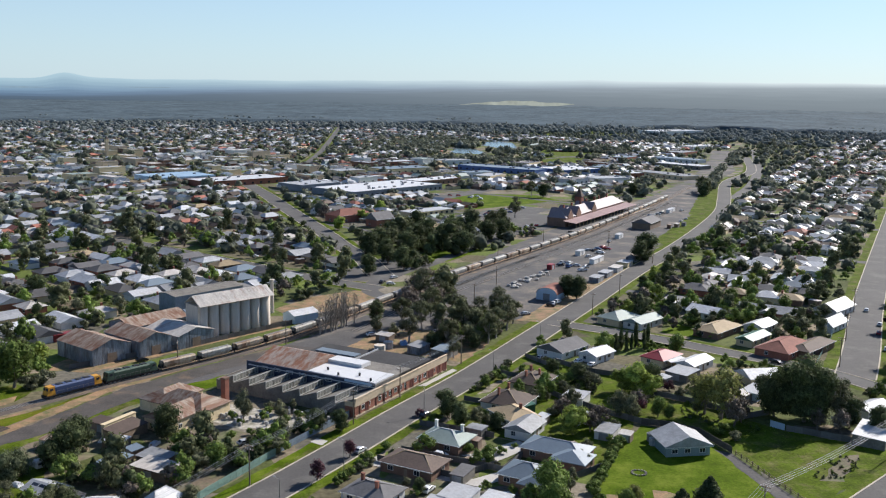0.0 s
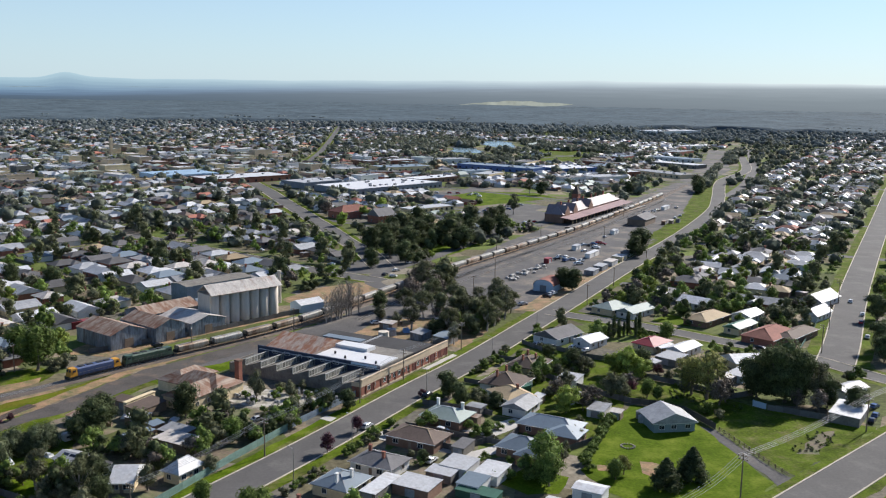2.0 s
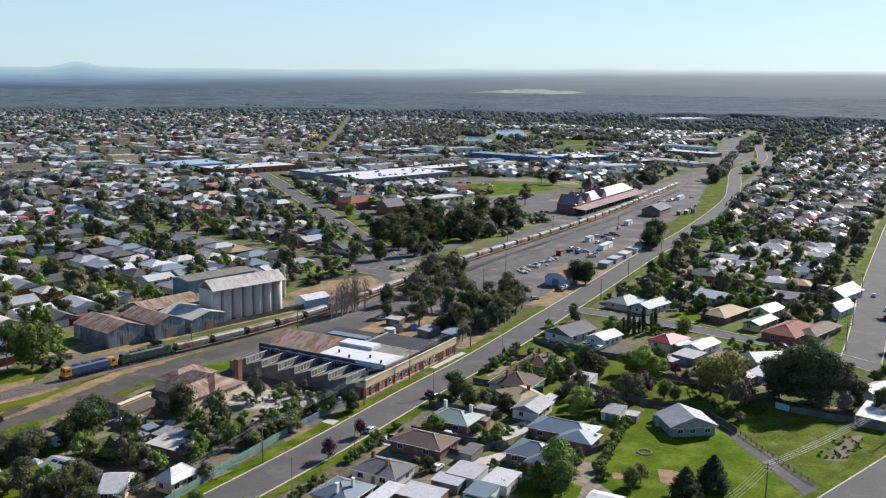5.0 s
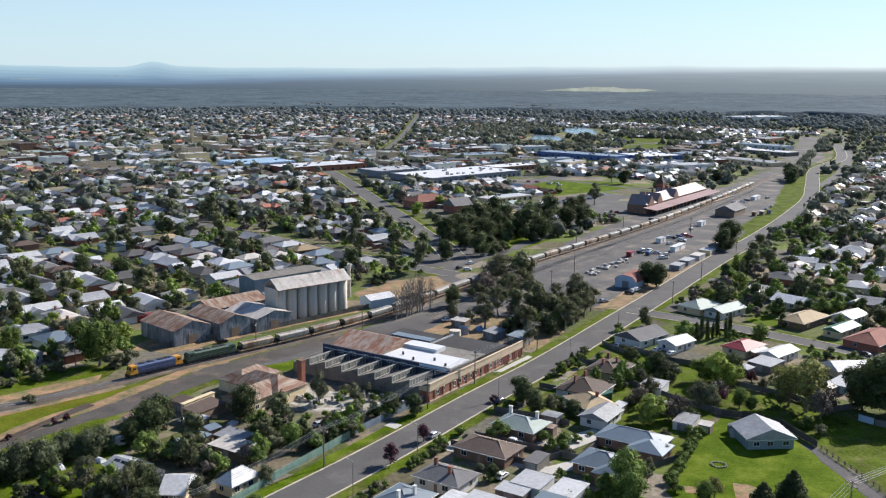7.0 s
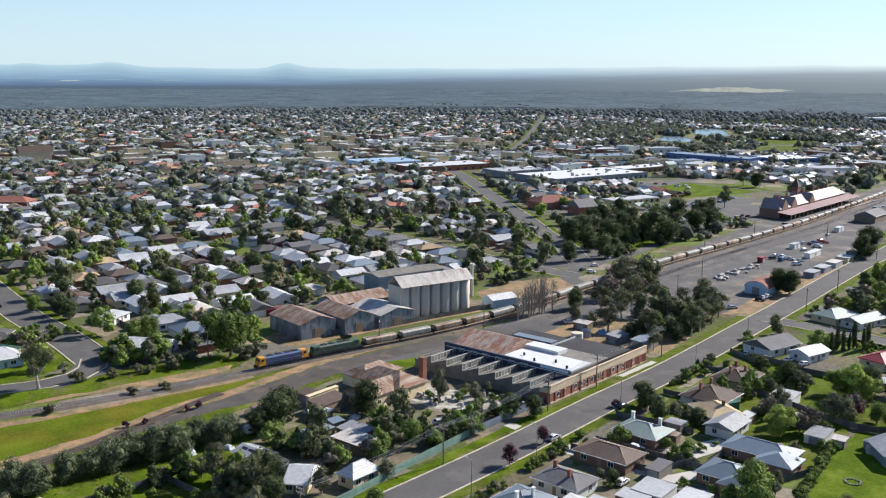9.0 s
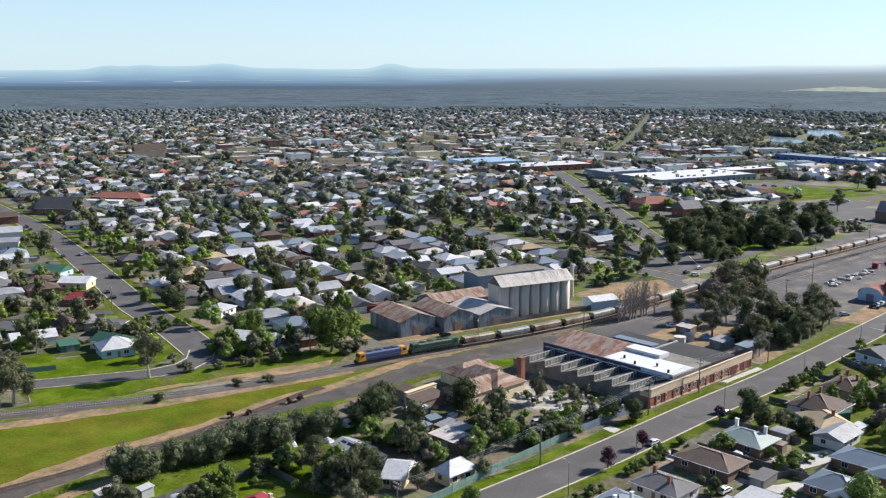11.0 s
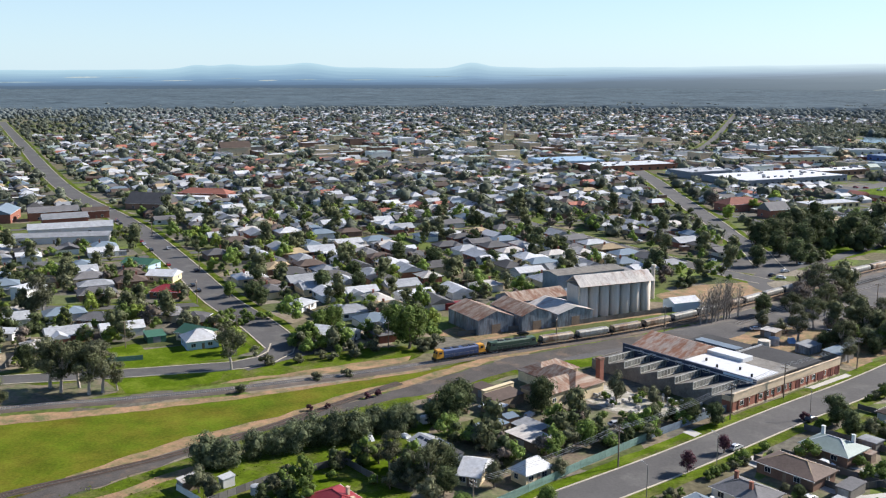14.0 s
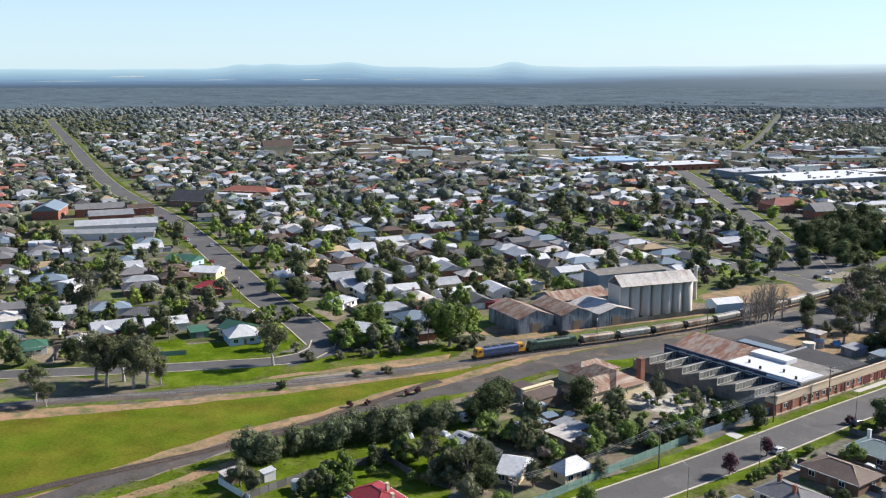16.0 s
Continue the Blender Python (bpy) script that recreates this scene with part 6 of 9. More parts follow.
tree("bush", 44.9, 305.3, 0.90)
tree("bush", 53.0, 315.2, 0.90)
tree("bush", 51.8, 296.4, 0.90)
tree("bush", 26.6, 241.7, 1.00)
tree("bush", 78.8, 337.1, 0.90)
tree("bush", 33.2, 205.5, 1.00)
tree("bush", 29.2, 203.9, 1.00)
tree("bush", 22.8, 203.8, 1.00)
tree("bush", -0.1, 236.7, 1.10)
tree("bush", 5.1, 244.8, 0.90)
tree("bush", 54.2, 210.5, 1.00)
tree("bush", 148.4, 409.1, 1.40)
tree("bush", 112.4, 416.6, 1.40)
tree("bush", 116.4, 408.5, 1.30)
tree("bush", 131.2, 393.4, 1.30)
tree("bush", 171.1, 398.8, 1.50)
tree("bright", 59.1, 262.6, 0.75)
tree("bright", -17.7, 643.5, 1.20)
tree("bright", -1.9, 685.7, 1.10)
tree("bright", -37.2, 747.1, 1.20)
tree("bright", 10.8, 732.7, 1.20)
tree("brown", 22.3, 434.3, 1.40)
tree("brown", 28.2, 445.8, 1.50)
tree("brown", 29.8, 410.4, 1.40)
tree("brown", -29.7, 694.5, 1.40)
tree("brown", 18.8, 411.8, 1.30)
tree("olive", -25.0, 269.9, 0.60)
tree("olive", 58.5, 241.6, 0.50)
tree("olive", 55.3, 233.7, 0.50)
tree("olive", 53.4, 228.1, 0.50)
tree("olive", 50.7, 222.0, 0.50)
tree("olive", 56.6, 230.0, 0.50)
tree("olive", 48.8, 215.9, 0.50)
tree("green", 42.4, 207.9, 1.25)
tree("green", 42.1, 200.7, 1.00)
tree("green", 59.5, 204.0, 0.60)
tree("green", 181.0, 436.3, 0.80)
tree("green", 197.7, 461.0, 0.90)
tree("green", 159.8, 420.9, 0.90)
tree("green", 165.2, 415.3, 0.90)
tree("green", 159.6, 445.7, 0.90)
tree("green", 178.7, 424.0, 0.80)
tree("green", 183.1, 399.5, 0.90)
tree("green", 113.2, 334.1, 0.90)
tree("pine", 43.7, 314.1, 0.30)
tree("cypress", 91.7, 338.2, 0.90)
tree("cypress", 94.6, 341.6, 1.10)
tree("cypress", 96.1, 340.0, 1.00)
tree("cypress", 98.6, 341.5, 0.80)
tree("cypress", 101.1, 345.1, 1.20)
tree("cypress", 103.3, 341.8, 1.00)
tree("cypress", 105.7, 345.3, 1.15)
tree("cypress", 55.7, 308.9, 0.30)
tree("green", -28.7, 186.2, 0.80)
tree("green", -25.7, 188.5, 0.70)
tree("green", -55.7, 181.8, 0.80)
tree("dark", 216.3, 368.1, 1.00)
tree("dark", 191.3, 319.1, 1.00)
tree("dark", 184.7, 304.9, 0.90)
tree("dark", 243.9, 416.7, 0.90)
tree("dark", 197.0, 323.4, 1.00)
tree("gum_b", 16.0, 354.0, 0.80)
tree("gum", 27.0, 395.0, 0.90)
tree("gum", 30.0, 346.0, 0.75)
tree("gum", 38.0, 364.0, 0.85)
tree("gum", 46.0, 352.0, 0.80)
tree("gum_b", 54.0, 385.0, 0.95)
tree("gum_b", 25.0, 430.0, 0.90)
tree("gum", 32.0, 418.0, 0.90)
tree("gum_b", 31.0, 332.0, 0.55)
tree("olive", 4.0, 368.0, 1.00)
tree("gum", 36.0, 383.0, 0.90)
tree("gum_b", 44.0, 372.0, 0.85)
tree("gum", 22.0, 372.0, 0.85)
tree("dark_b", 24.0, 345.0, 0.70)
tree("dark_b", 40.0, 345.0, 0.60)
tree("gum", 50.0, 360.0, 0.85)
tree("gum_b", 56.0, 372.0, 0.90)
tree("gum", 14.0, 380.0, 0.80)
tree("brown", 18.0, 405.0, 1.20)
tree("gum", 60.0, 382.0, 0.70)
tree("dark_b", 34.0, 356.0, 0.70)
tree("olive", 10.0, 362.0, 0.80)
tree("bare", -14.0, 371.0, 1.30)
tree("bare", -12.0, 374.0, 1.40)
tree("bare", -10.0, 377.0, 1.40)
tree("bare", -8.0, 380.0, 1.30)
tree("bare", -16.0, 369.0, 1.20)
tree("bare", -18.0, 366.0, 1.10)
tree("bare", -5.0, 383.0, 1.20)
tree("bare", -13.0, 372.5, 1.20)
tree("bare", -9.0, 378.5, 1.25)
tree("dark", 2.0, 538.0, 1.30)
tree("dark", 16.0, 575.0, 1.40)
tree("dark", 24.0, 540.0, 1.30)
tree("dark", 36.0, 632.0, 1.20)
tree("dark", 45.0, 562.0, 1.30)
tree("dark", 57.0, 552.0, 1.20)
tree("dark", 78.0, 611.0, 1.00)
tree("dark", 94.0, 652.0, 1.20)
tree("dark", 55.0, 597.0, 1.30)
tree("dark", 20.0, 501.0, 1.10)
tree("dark", 8.0, 556.0, 1.30)
tree("dark", 30.0, 560.0, 1.40)
tree("dark", 38.0, 585.0, 1.40)
tree("dark", 48.0, 575.0, 1.30)
tree("dark", 66.0, 590.0, 1.10)
tree("dark", 26.0, 610.0, 1.20)
tree("dark", 62.0, 620.0, 1.10)
tree("dark", 12.0, 520.0, 1.20)
tree("dark", 84.0, 640.0, 0.90)
tree("bright", 85.9, 289.1, 1.35)
tree("bright", 82.0, 292.5, 0.95)
tree("bright", 89.5, 287.0, 0.90)
tree("dark_b", 92.5, 296.0, 0.85)
tree("spread", 104.5, 265.0, 1.15)
tree("spread", 101.0, 269.5, 0.95)
tree("brown", 106.0, 258.5, 1.10)
tree("brown", 109.5, 262.0, 1.00)
tree("bigdark", 128.5, 262.0, 1.12)
tree("dark", 97.0, 429.0, 0.95)
tree("bigdark", 121.5, 267.0, 0.80)
tree("dark", 133.0, 264.0, 1.10)
tree("bush", -30.0, 270.0, 0.90)
tree("olive", -26.0, 275.0, 0.60)
tree("bush", -20.0, 271.0, 0.80)
tree("olive", -35.0, 274.0, 0.55)
tree("bush", -16.0, 268.5, 0.70)
tree("grey_bush", -24.0, 266.5, 0.70)
tree("bush", -39.0, 271.0, 0.80)
tree("grey_bush", -29.0, 279.0, 0.80)
tree("bush", -36.0, 266.0, 0.60)
tree("olive", -22.0, 278.0, 0.50)
tree("dark_b", 58.0, 391.0, 0.80)
tree("gum_b", 137.0, 258.5, 0.85)
tree("olive", 74.4, 267.8, 1.15)
tree("olive", 78.0, 266.5, 1.05)
tree("brown", 82.1, 273.9, 0.80)
tree("red_bush", 81.0, 272.0, 1.90)
tree("green", 86.1, 267.5, 0.70)
tree("green", 89.0, 265.5, 0.50)
tree("bright", 57.5, 253.9, 1.05)
tree("brown", 66.1, 258.6, 0.90)
tree("brown", 63.0, 256.0, 0.80)
tree("pine", 70.1, 197.6, 1.25, high=0.66)
tree("pine", 78.2, 202.3, 1.3, high=0.7)
tree("spread", 62.3, 206.9, 0.38)
tree("red_bush", 97.5, 292.0, 1.50)
tree("bush", 99.5, 252.0, 1.30)
tree("grey_bush", 102.0, 247.0, 1.00)
tree("olive", 98.0, 283.0, 0.60)
tree("bush", 110.0, 270.0, 1.50)
for k in range(22):
    hedge = k / 21
    tree("bush", 69.4 - 15.8 * hedge + 0.3 * math.sin(k * 2.1), 247 - 33.5 * hedge, 0.82 + 0.14 * math.sin(k * 1.7), group="shrubs of the hedge")


# ---- poles, wires, lamps ----
def pole(x, y, turn, h=10.5, arms=1, label="weathered timber power pole with a cross-arm"):
    e = thing("power_pole", pose(x, y, 0, 0, 0, turn), label, "power pole", "power poles")
    def post():
        bm = bmesh.new()
        tube(bm, [(0, 0, -0.1), (0, 0, h)], [0.2, 0.13], 8)
        return bm
    part("post", shared(("pole_post", h), post), "timber", e)
    for k in range(arms):
        a = part("cross_arm", shared(("cross_arm",), lambda: boxed(-1.25, -0.09, 0, 1.25, 0.09, 0.16)), "timber", e)
        a.matrix_basis = pose(0, 0, h - 0.5 - 0.9 * k)
        for q in (-1.1, -0.4, 0.4, 1.1):
            def ins():
                bm = bmesh.new()
                tube(bm, [(0, 0, 0), (0, 0, 0.28)], [0.07, 0.05], 6)
                return bm
            part("insulator", shared(("insulator",), ins), "white_wall", a).matrix_basis = pose(q, 0, 0.16)
    return e


def wires(a, b, h0, h1, offsets, turn):
    """The wires of one span, sagging between two poles."""
    d = Vector((math.cos(radians(turn)), math.sin(radians(turn)), 0))
    e = tagged(new("power_line"), "thin sagging power wires between poles", "wires")
    for o in offsets:
        bm = bmesh.new()
        p, q = Vector((*a, h0)) + d * o, Vector((*b, h1)) + d * o
        tube(bm, [p.lerp(q, t / 8) - Vector((0, 0, 1.2 * 4 * (t / 8) * (1 - t / 8))) for t in range(9)], [0.04] * 9, 3)
        part("wire", bm, "zinc", e)


def street_lamp(x, y, turn, h=8.0):
    e = thing("street_lamp", pose(x, y, 0, 0, 0, turn), "slim grey street lamp pole", "street lamp", "street lamps")
    bm = bmesh.new()
    tube(bm, [(0, 0, -0.1), (0, 0, h), (1.4, 0, h + 0.4)], [0.11, 0.07, 0.05], 8)
    part("post", bm, "steel", e)
    part("lantern", boxed(1.2, -0.13, h + 0.34, 1.9, 0.13, h + 0.5), "zinc", e)
    return e


STREET_POLES = [(-53, 182), (-28.5, 222.5), (-4, 264.5), (10.2, 288), (33, 325)]
for p in STREET_POLES:
    pole(*p, 147, 10.5, 2)
for a, b in zip(STREET_POLES, STREET_POLES[1:]):
    wires(a, b, 10.3, 10.3, (-1.1, -0.4, 0.4, 1.1), 147)
for x, y in ((-20, 207), (-6, 231), (16.8, 273), (42.7, 312), (66, 352)):
    street_lamp(x, y, 147)
EAST_POLES = [(62, 166), (86.7, 192), (140.5, 234.5), (200, 284), (167, 317), (187, 352), (215, 400)]
for p in EAST_POLES:
    pole(*p, 140, 11, 2)
for a, b in zip(EAST_POLES[:3], EAST_POLES[1:4]):
    wires(a, b, 10.8, 10.8, (-1.1, -0.4, 0.4, 1.1), 140)
for x, y in ((-204, 272), (-172, 292), (-216, 336), (-64, 322), (-30, 352), (48, 418), (64, 462), (74, 530), (110, 585), (150, 580), (160, 520), (120, 440), (97, 398), (195, 700), (-118, 300), (20, 500), (-60, 560), (-250, 392), (-330, 470), (-20, 470)):
    pole(x, y, (x * 7) % 180, 9.5)


# ---- fences ----
def fence(pts, h, mat, label, step=2.4, posts=True, slat=0.0):
    """A fence of single panels between posts along a line."""
    e = tagged(new("fence"), label, "fence")
    for a, b in zip(pts, pts[1:]):
        a, b = Vector(a), Vector(b)
        n = max(1, round((b - a).length / step))
        L = (b - a).length / n
        ang = math.degrees(math.atan2((b - a).y, (b - a).x))
        for k in range(n):
            p = a.lerp(b, k / n)
            q = part("panel", shared(("fence_panel", round(L, 1), h, mat), lambda: boxed(0.06, -0.03, 0.03, round(L, 1) - 0.06, 0.03, h)), mat, e)
            q.matrix_basis = pose(p.x, p.y, 0.03, 0, 0, ang)
            if posts:
                part("post", shared(("fence_post", h, mat), lambda: boxed(-0.06, -0.06, 0, 0.06, 0.06, h + 0.12)), mat, e).matrix_basis = pose(p.x, p.y, 0, 0, 0, ang)
    return e


def rail_fence(pts, label):
    """Posts with two open rails."""
    e = tagged(new("rail_fence"), label, "fence")
    for a, b in zip(pts, pts[1:]):
        a, b = Vector(a), Vector(b)
        n = max(1, round((b - a).length / 2.6))
        ang = math.degrees(math.atan2((b - a).y, (b - a).x))
        for k in range(n):
            p = a.lerp(b, k / n)
            L = round((b - a).length / n, 1)
            part("post", shared(("rail_post",), lambda: boxed(-0.1, -0.1, 0, 0.1, 0.1, 1.25)), "timber", e).matrix_basis = pose(p.x, p.y, 0.03, 0, 0, ang)
            for z in (0.5, 1.0):
                part("rail", shared(("open_rail", L), lambda: boxed(0, -0.04, -0.06, L, 0.04, 0.06)), "timber", e).matrix_basis = pose(p.x, p.y, z, 0, 0, ang)
    return e


M["fence_dark"] = material("fence_dark", (0.075, 0.068, 0.062), 0.9, big=0.4, small=3.0, object_var=0.25)
fence([(-55, 185), (-48, 198), (-37, 219), (-24, 242)], 2.0, "fence_green", "green metal panel fence along the street")
fence([(-23, 244), (-4.8, 272)], 2.0, "fence_blue", "blue-grey metal panel fence along the street")
fence([(2.5, 237), (22, 224), (33, 232)], 1.7, "fence_grey", "grey timber fence between the gardens")
fence([(9, 243), (34, 228), (42, 240)], 1.7, "fence_grey", "grey timber paling fence beside the drive")
fence([(38, 213), (60, 229)], 1.8, "fence_grey", "grey paling fence behind the units")
fence([(79.5, 261.7), (86.7, 258.5), (93.6, 252.9), (97.5, 238)], 1.9, "fence_dark", "dark timber fence behind the blue house", 2.6)
fence([(66, 326), (75.8, 313), (84.1, 308), (92, 287), (102.9, 277.3), (112, 265), (122, 269)], 1.8, "fence_grey", "long grey paling fence along the paddock")
fence([(52, 300), (60, 286), (70, 272), (79.5, 261.7)], 1.8, "fence_grey", "weathered paling fence behind the gardens")
fence([(116.8, 258.4), (119.5, 254.7)], 1.9, "blue_wall", "pale blue sheet fence under the large tree")
fence([(119.7, 254.4), (125.5, 250.7), (134, 244.5)], 1.8, "fence_grey", "grey paling fence under the large tree")
fence([(-100, 322), (-62, 352), (-30, 384)], 1.8, "fence_grey", "grey iron fence along the railway", 2.6)
fence([(-30, 386), (-8, 408), (10, 428)], 1.6, "kerb", "pale wall beside the railway", 3.0)
fence([(-112, 172), (-104, 189), (-92, 204), (-80, 196)], 1.8, "fence_grey", "paling fence round the back garden")
fence([(-122, 178), (-110, 172)], 1.6, "white_wall", "white metal fence by the stable")
fence([(-190, 262), (-214, 246)], 1.6, "fence_green", "dark green fence of the corner house")
fence([(-132, 304), (-152, 324), (-176, 346)], 1.5, "fence_grey", "grey paling fence along the west street")
fence([(-48, 302), (-30, 318)], 1.2, "fence_grey", "low grey fence behind the works")
fence([(161, 322), (183, 356), (205, 394)], 1.4, "fence_green", "pale green fence by the east road")
fence([(-226, 240), (-242, 270)], 1.5, "fence_grey", "grey fence between the plots")
rail_fence([(98.2, 237), (100.5, 224), (102.2, 212), (104, 204)], "timber post and rail fence along the track")


# ---- cars ----
CAR = {}


def car_meshes():
    def body():
        bm = bmesh.new()
        prof = [(-2.15, 0.35), (2.15, 0.35), (2.2, 0.75), (1.3, 0.95), (0.55, 1.42), (-1.2, 1.45), (-1.95, 0.98), (-2.2, 0.85)]
        a, b = [[bm.verts.new((x, y * (0.86 if z > 1.2 else 1), z)) for x, z in prof] for y in (-0.88, 0.88)]
        bm.faces.new(a), bm.faces.new(b[::-1])
        for k in range(8):
            bm.faces.new((a[k], b[k], b[(k + 1) % 8], a[(k + 1) % 8]))
        bmesh.ops.bevel(bm, geom=bm.edges[:], offset=0.06, segments=1, affect="EDGES")
        return bm
    def glass():
        bm = bmesh.new()
        for y in (-0.86, 0.86):
            poly(bm, [(1.05, y * 1.0, 1.0), (0.5, y * 0.93, 1.36), (-1.1, y * 0.93, 1.38), (-1.6, y * 1.0, 1.0)])
        poly(bm, [(1.27, -0.7, 1.0), (1.27, 0.7, 1.0), (0.64, 0.66, 1.4), (0.64, -0.66, 1.4)])
        poly(bm, [(-1.92, -0.7, 1.04), (-1.92, 0.7, 1.04), (-1.28, 0.66, 1.43), (-1.28, -0.66, 1.43)])
        return bm
    def wheel():
        bm = bmesh.new()
        tube(bm, [(0, -0.1, 0), (0, 0.1, 0)], [0.33, 0.33], 14)
        return bm
    return mesh_of(body(), "body"), mesh_of(glass(), "glass"), mesh_of(wheel(), "wheel")


CAR_BODY, CAR_GLASS, CAR_WHEEL = car_meshes()
CAR_GLASS.materials.append(M["window"])
CAR_WHEEL.materials.append(M["black_steel"])
for key, rgb in (("white", (0.75, 0.75, 0.74)), ("silver", (0.42, 0.43, 0.45)), ("black", (0.02, 0.02, 0.025)), ("red", (0.35, 0.03, 0.03)), ("blue", (0.06, 0.1, 0.22))):
    M["paint_" + key] = material("paint_" + key, rgb, 0.25, 0.1, spec=0.6, dark=0.95, light=1.05)
    me = CAR_BODY.copy()
    me.materials.clear()
    me.materials.append(M["paint_" + key])
    CAR[key] = me


def car(x, y, turn, colour, where="parked beside the road", scale=1.0):
    e = thing("car", pose(x, y, 0.1, 0, 0, turn) @ Matrix.Diagonal((scale, scale, scale, 1)), f"small {colour} car {where}", "car")
    b = part("body", CAR[colour], "paint_white", e)
    part("window", CAR_GLASS, "window", b)
    for wx in (-1.35, 1.35):
        for wy in (-0.8, 0.8):
            part("wheel", CAR_WHEEL, "black_steel", e).matrix_basis = pose(wx, wy, 0.33)
    return e


for a in ((17, 270.5, 57, "black"), (-2, 243, 57, "silver"), (14.5, 217, 57, "white"), (19, 239, -33, "white"), (62, 330, 57, "white"), (67, 326, 40, "silver"), (152, 317, -48, "white"), (146, 322, -48, "black"),
          (196, 338, 58, "white"), (214, 376, 58, "white"), (206, 362, 58, "red"), (222, 402, 58, "white"), (150, 252, 40, "black"), (154, 255, 40, "blue")):
    car(*a)
for a in ((14, 478, 40, "white"), (8, 466, 60, "black"), (12, 462, -10, "white"), (-20, 495, 140, "white"), (-12, 484, 140, "silver"), (-62, 540, 138, "white"), (22, 500, 60, "silver")):
    car(*a, "waiting at the level crossing")
for a in ((-78, 331, 40, "black"), (-104, 366, 40, "white"), (-99, 371, 40, "silver"), (-94, 375, 40, "white"), (68, 398, 20, "silver"), (84, 418, 60, "white"), (92, 440, 60, "silver"), (110, 640, 50, "white"), (106, 632, 50, "silver"), (114, 648, 50, "blue"), (232, 690, 60, "white"), (240, 702, 60, "silver"), (28, 368, 50, "white")):
    car(*a, "parked in the yard")
for i in range(26):
    r = random.Random(i)
    car(30 + r.uniform(-70, 75), 845 + r.uniform(-18, 12) - (i % 3) * 6, 58 if i % 2 else -32, r.choice(("white", "silver", "black", "red", "blue")), "in the store car park")
for i in range(12):
    r = random.Random(i + 50)
    q = Vector(WEST[3]).lerp(Vector(WEST[6]), r.random()) + D2 * r.choice((-4.5, 4.5))
    car(q.x, q.y, 135 if r.random() < 0.5 else -45, r.choice(("white", "silver", "black", "red")))


# ---- goods yard ----
def quonset():
    e = thing("arched_shed", pose(86, 432, 0, 0, 0, 57), "blue-walled arched shed with a curved red roof", "shed")
    bm = bmesh.new()
    n = 14
    prof = [(5.2 * math.cos(math.pi * k / n), 3.0 + 3.0 * math.sin(math.pi * k / n)) for k in range(n + 1)]
    a, b = [[bm.verts.new((x, y, z)) for y, z in prof] for x in (-7.3, 7.3)]
    for k in range(n):
        bm.faces.new((a[k], a[k + 1], b[k + 1], b[k]))
    part("roof", bm, "red_tile", e, "curved red painted iron roof")
    bm = boxed(-7, -5, 0, 7, 5, 3.0)
    for s in (-1, 1):
        poly(bm, [(s * 7, y * 0.96, 3 + (z - 3) * 0.96) for y, z in prof])
    part("wall", bm, "blue_wall", e)
    part("door", boxed(-7.08, -1.6, 0, -6.98, 1.6, 3.2), "zinc", e)
    return e


quonset()
for x, y, w, d, roof, wall, lab in ((129, 524, 16, 3, "white_roof", "white_wall", "long white trailer with a red stripe in the yard"), (125, 548, 8, 3, "white_roof", "white_wall", "white site cabin in the yard"),
                                    (116, 470, 9, 5, "zinc", "tin_wall", "grey iron shed in the goods yard"), (124, 483, 10, 5, "zinc", "tin_wall", "grey iron store in the goods yard"), (133, 497, 10, 5, "old_iron", "zinc", "weathered iron shed in the goods yard"),
                                    (142, 512, 9, 6, "zinc", "cream", "pale iron shed in the goods yard"), (150, 526, 8, 5, "grey_tile", "tin_wall", "dark low store under the yard tree"), (99, 503, 5, 2.6, "red_iron", "red_iron", "red shipping container in the goods yard"),
                                    (165, 612, 9, 3, "white_roof", "white_wall", "white cabin beside the goods shed"), (213, 657, 4, 2.6, "rust", "brown_brick", "brown container by the green strip"), (220, 662, 5, 2.6, "old_iron", "timber", "weathered container by the green strip"),
                                    (227, 668, 4, 2.6, "grey_tile", "tin_wall", "grey container by the green strip"), (242, 746, 16, 3, "white_roof", "white_wall", "long white coach parked by the station")):
    shed(pose(x, y, 0, 0, 0, 57), w, d, 2.6, roof, wall, lab, 0.15, category="yard shed", name="yard_shed")
rr = random.Random(21)
for i in range(30):
    q = Vector((69, 453)).lerp(Vector((96, 494)), rr.random()) + Vector((0.85, -0.53)) * rr.uniform(-3, 4)
    e = thing("stone_heap", pose(q.x, q.y, 0, 0, 0, rr.uniform(0, 360)), "pale heap of stacked goods in the yard", "heap", "heaps in the goods yard")
    bm = bmesh.new()
    blob(bm, rr, (0, 0, 0.6), rr.uniform(0.8, 1.7), 0.6)
    part("mound", bm, "concrete", e)
for i, (x, y) in enumerate(((112, 517), (115, 511), (119, 507), (115, 497), (136, 560), (140, 566), (144, 570), (133, 562), (154, 594), (138, 552), (109, 520), (106, 512), (110, 508), (146, 566), (128, 540), (218, 719), (222, 724), (227, 729), (231, 733), (115, 651), (120, 665), (112, 656), (253, 752), (246, 660), (86, 420), (82, 414))):
    car(x, y, (57, -33, 40, 20)[i % 4], ("white", "silver", "white", "white", "black", "blue", "red")[i % 7], "standing in the goods yard", 1.0 + 0.25 * (i % 3 == 0))
house(pose(198, 662, 0, 0, 0, 57), 26, 13, 4.2, "grey_tile", "timber", "gable", 3.4, "old dark timber goods shed", windows=False, category="goods shed", name="goods_shed")


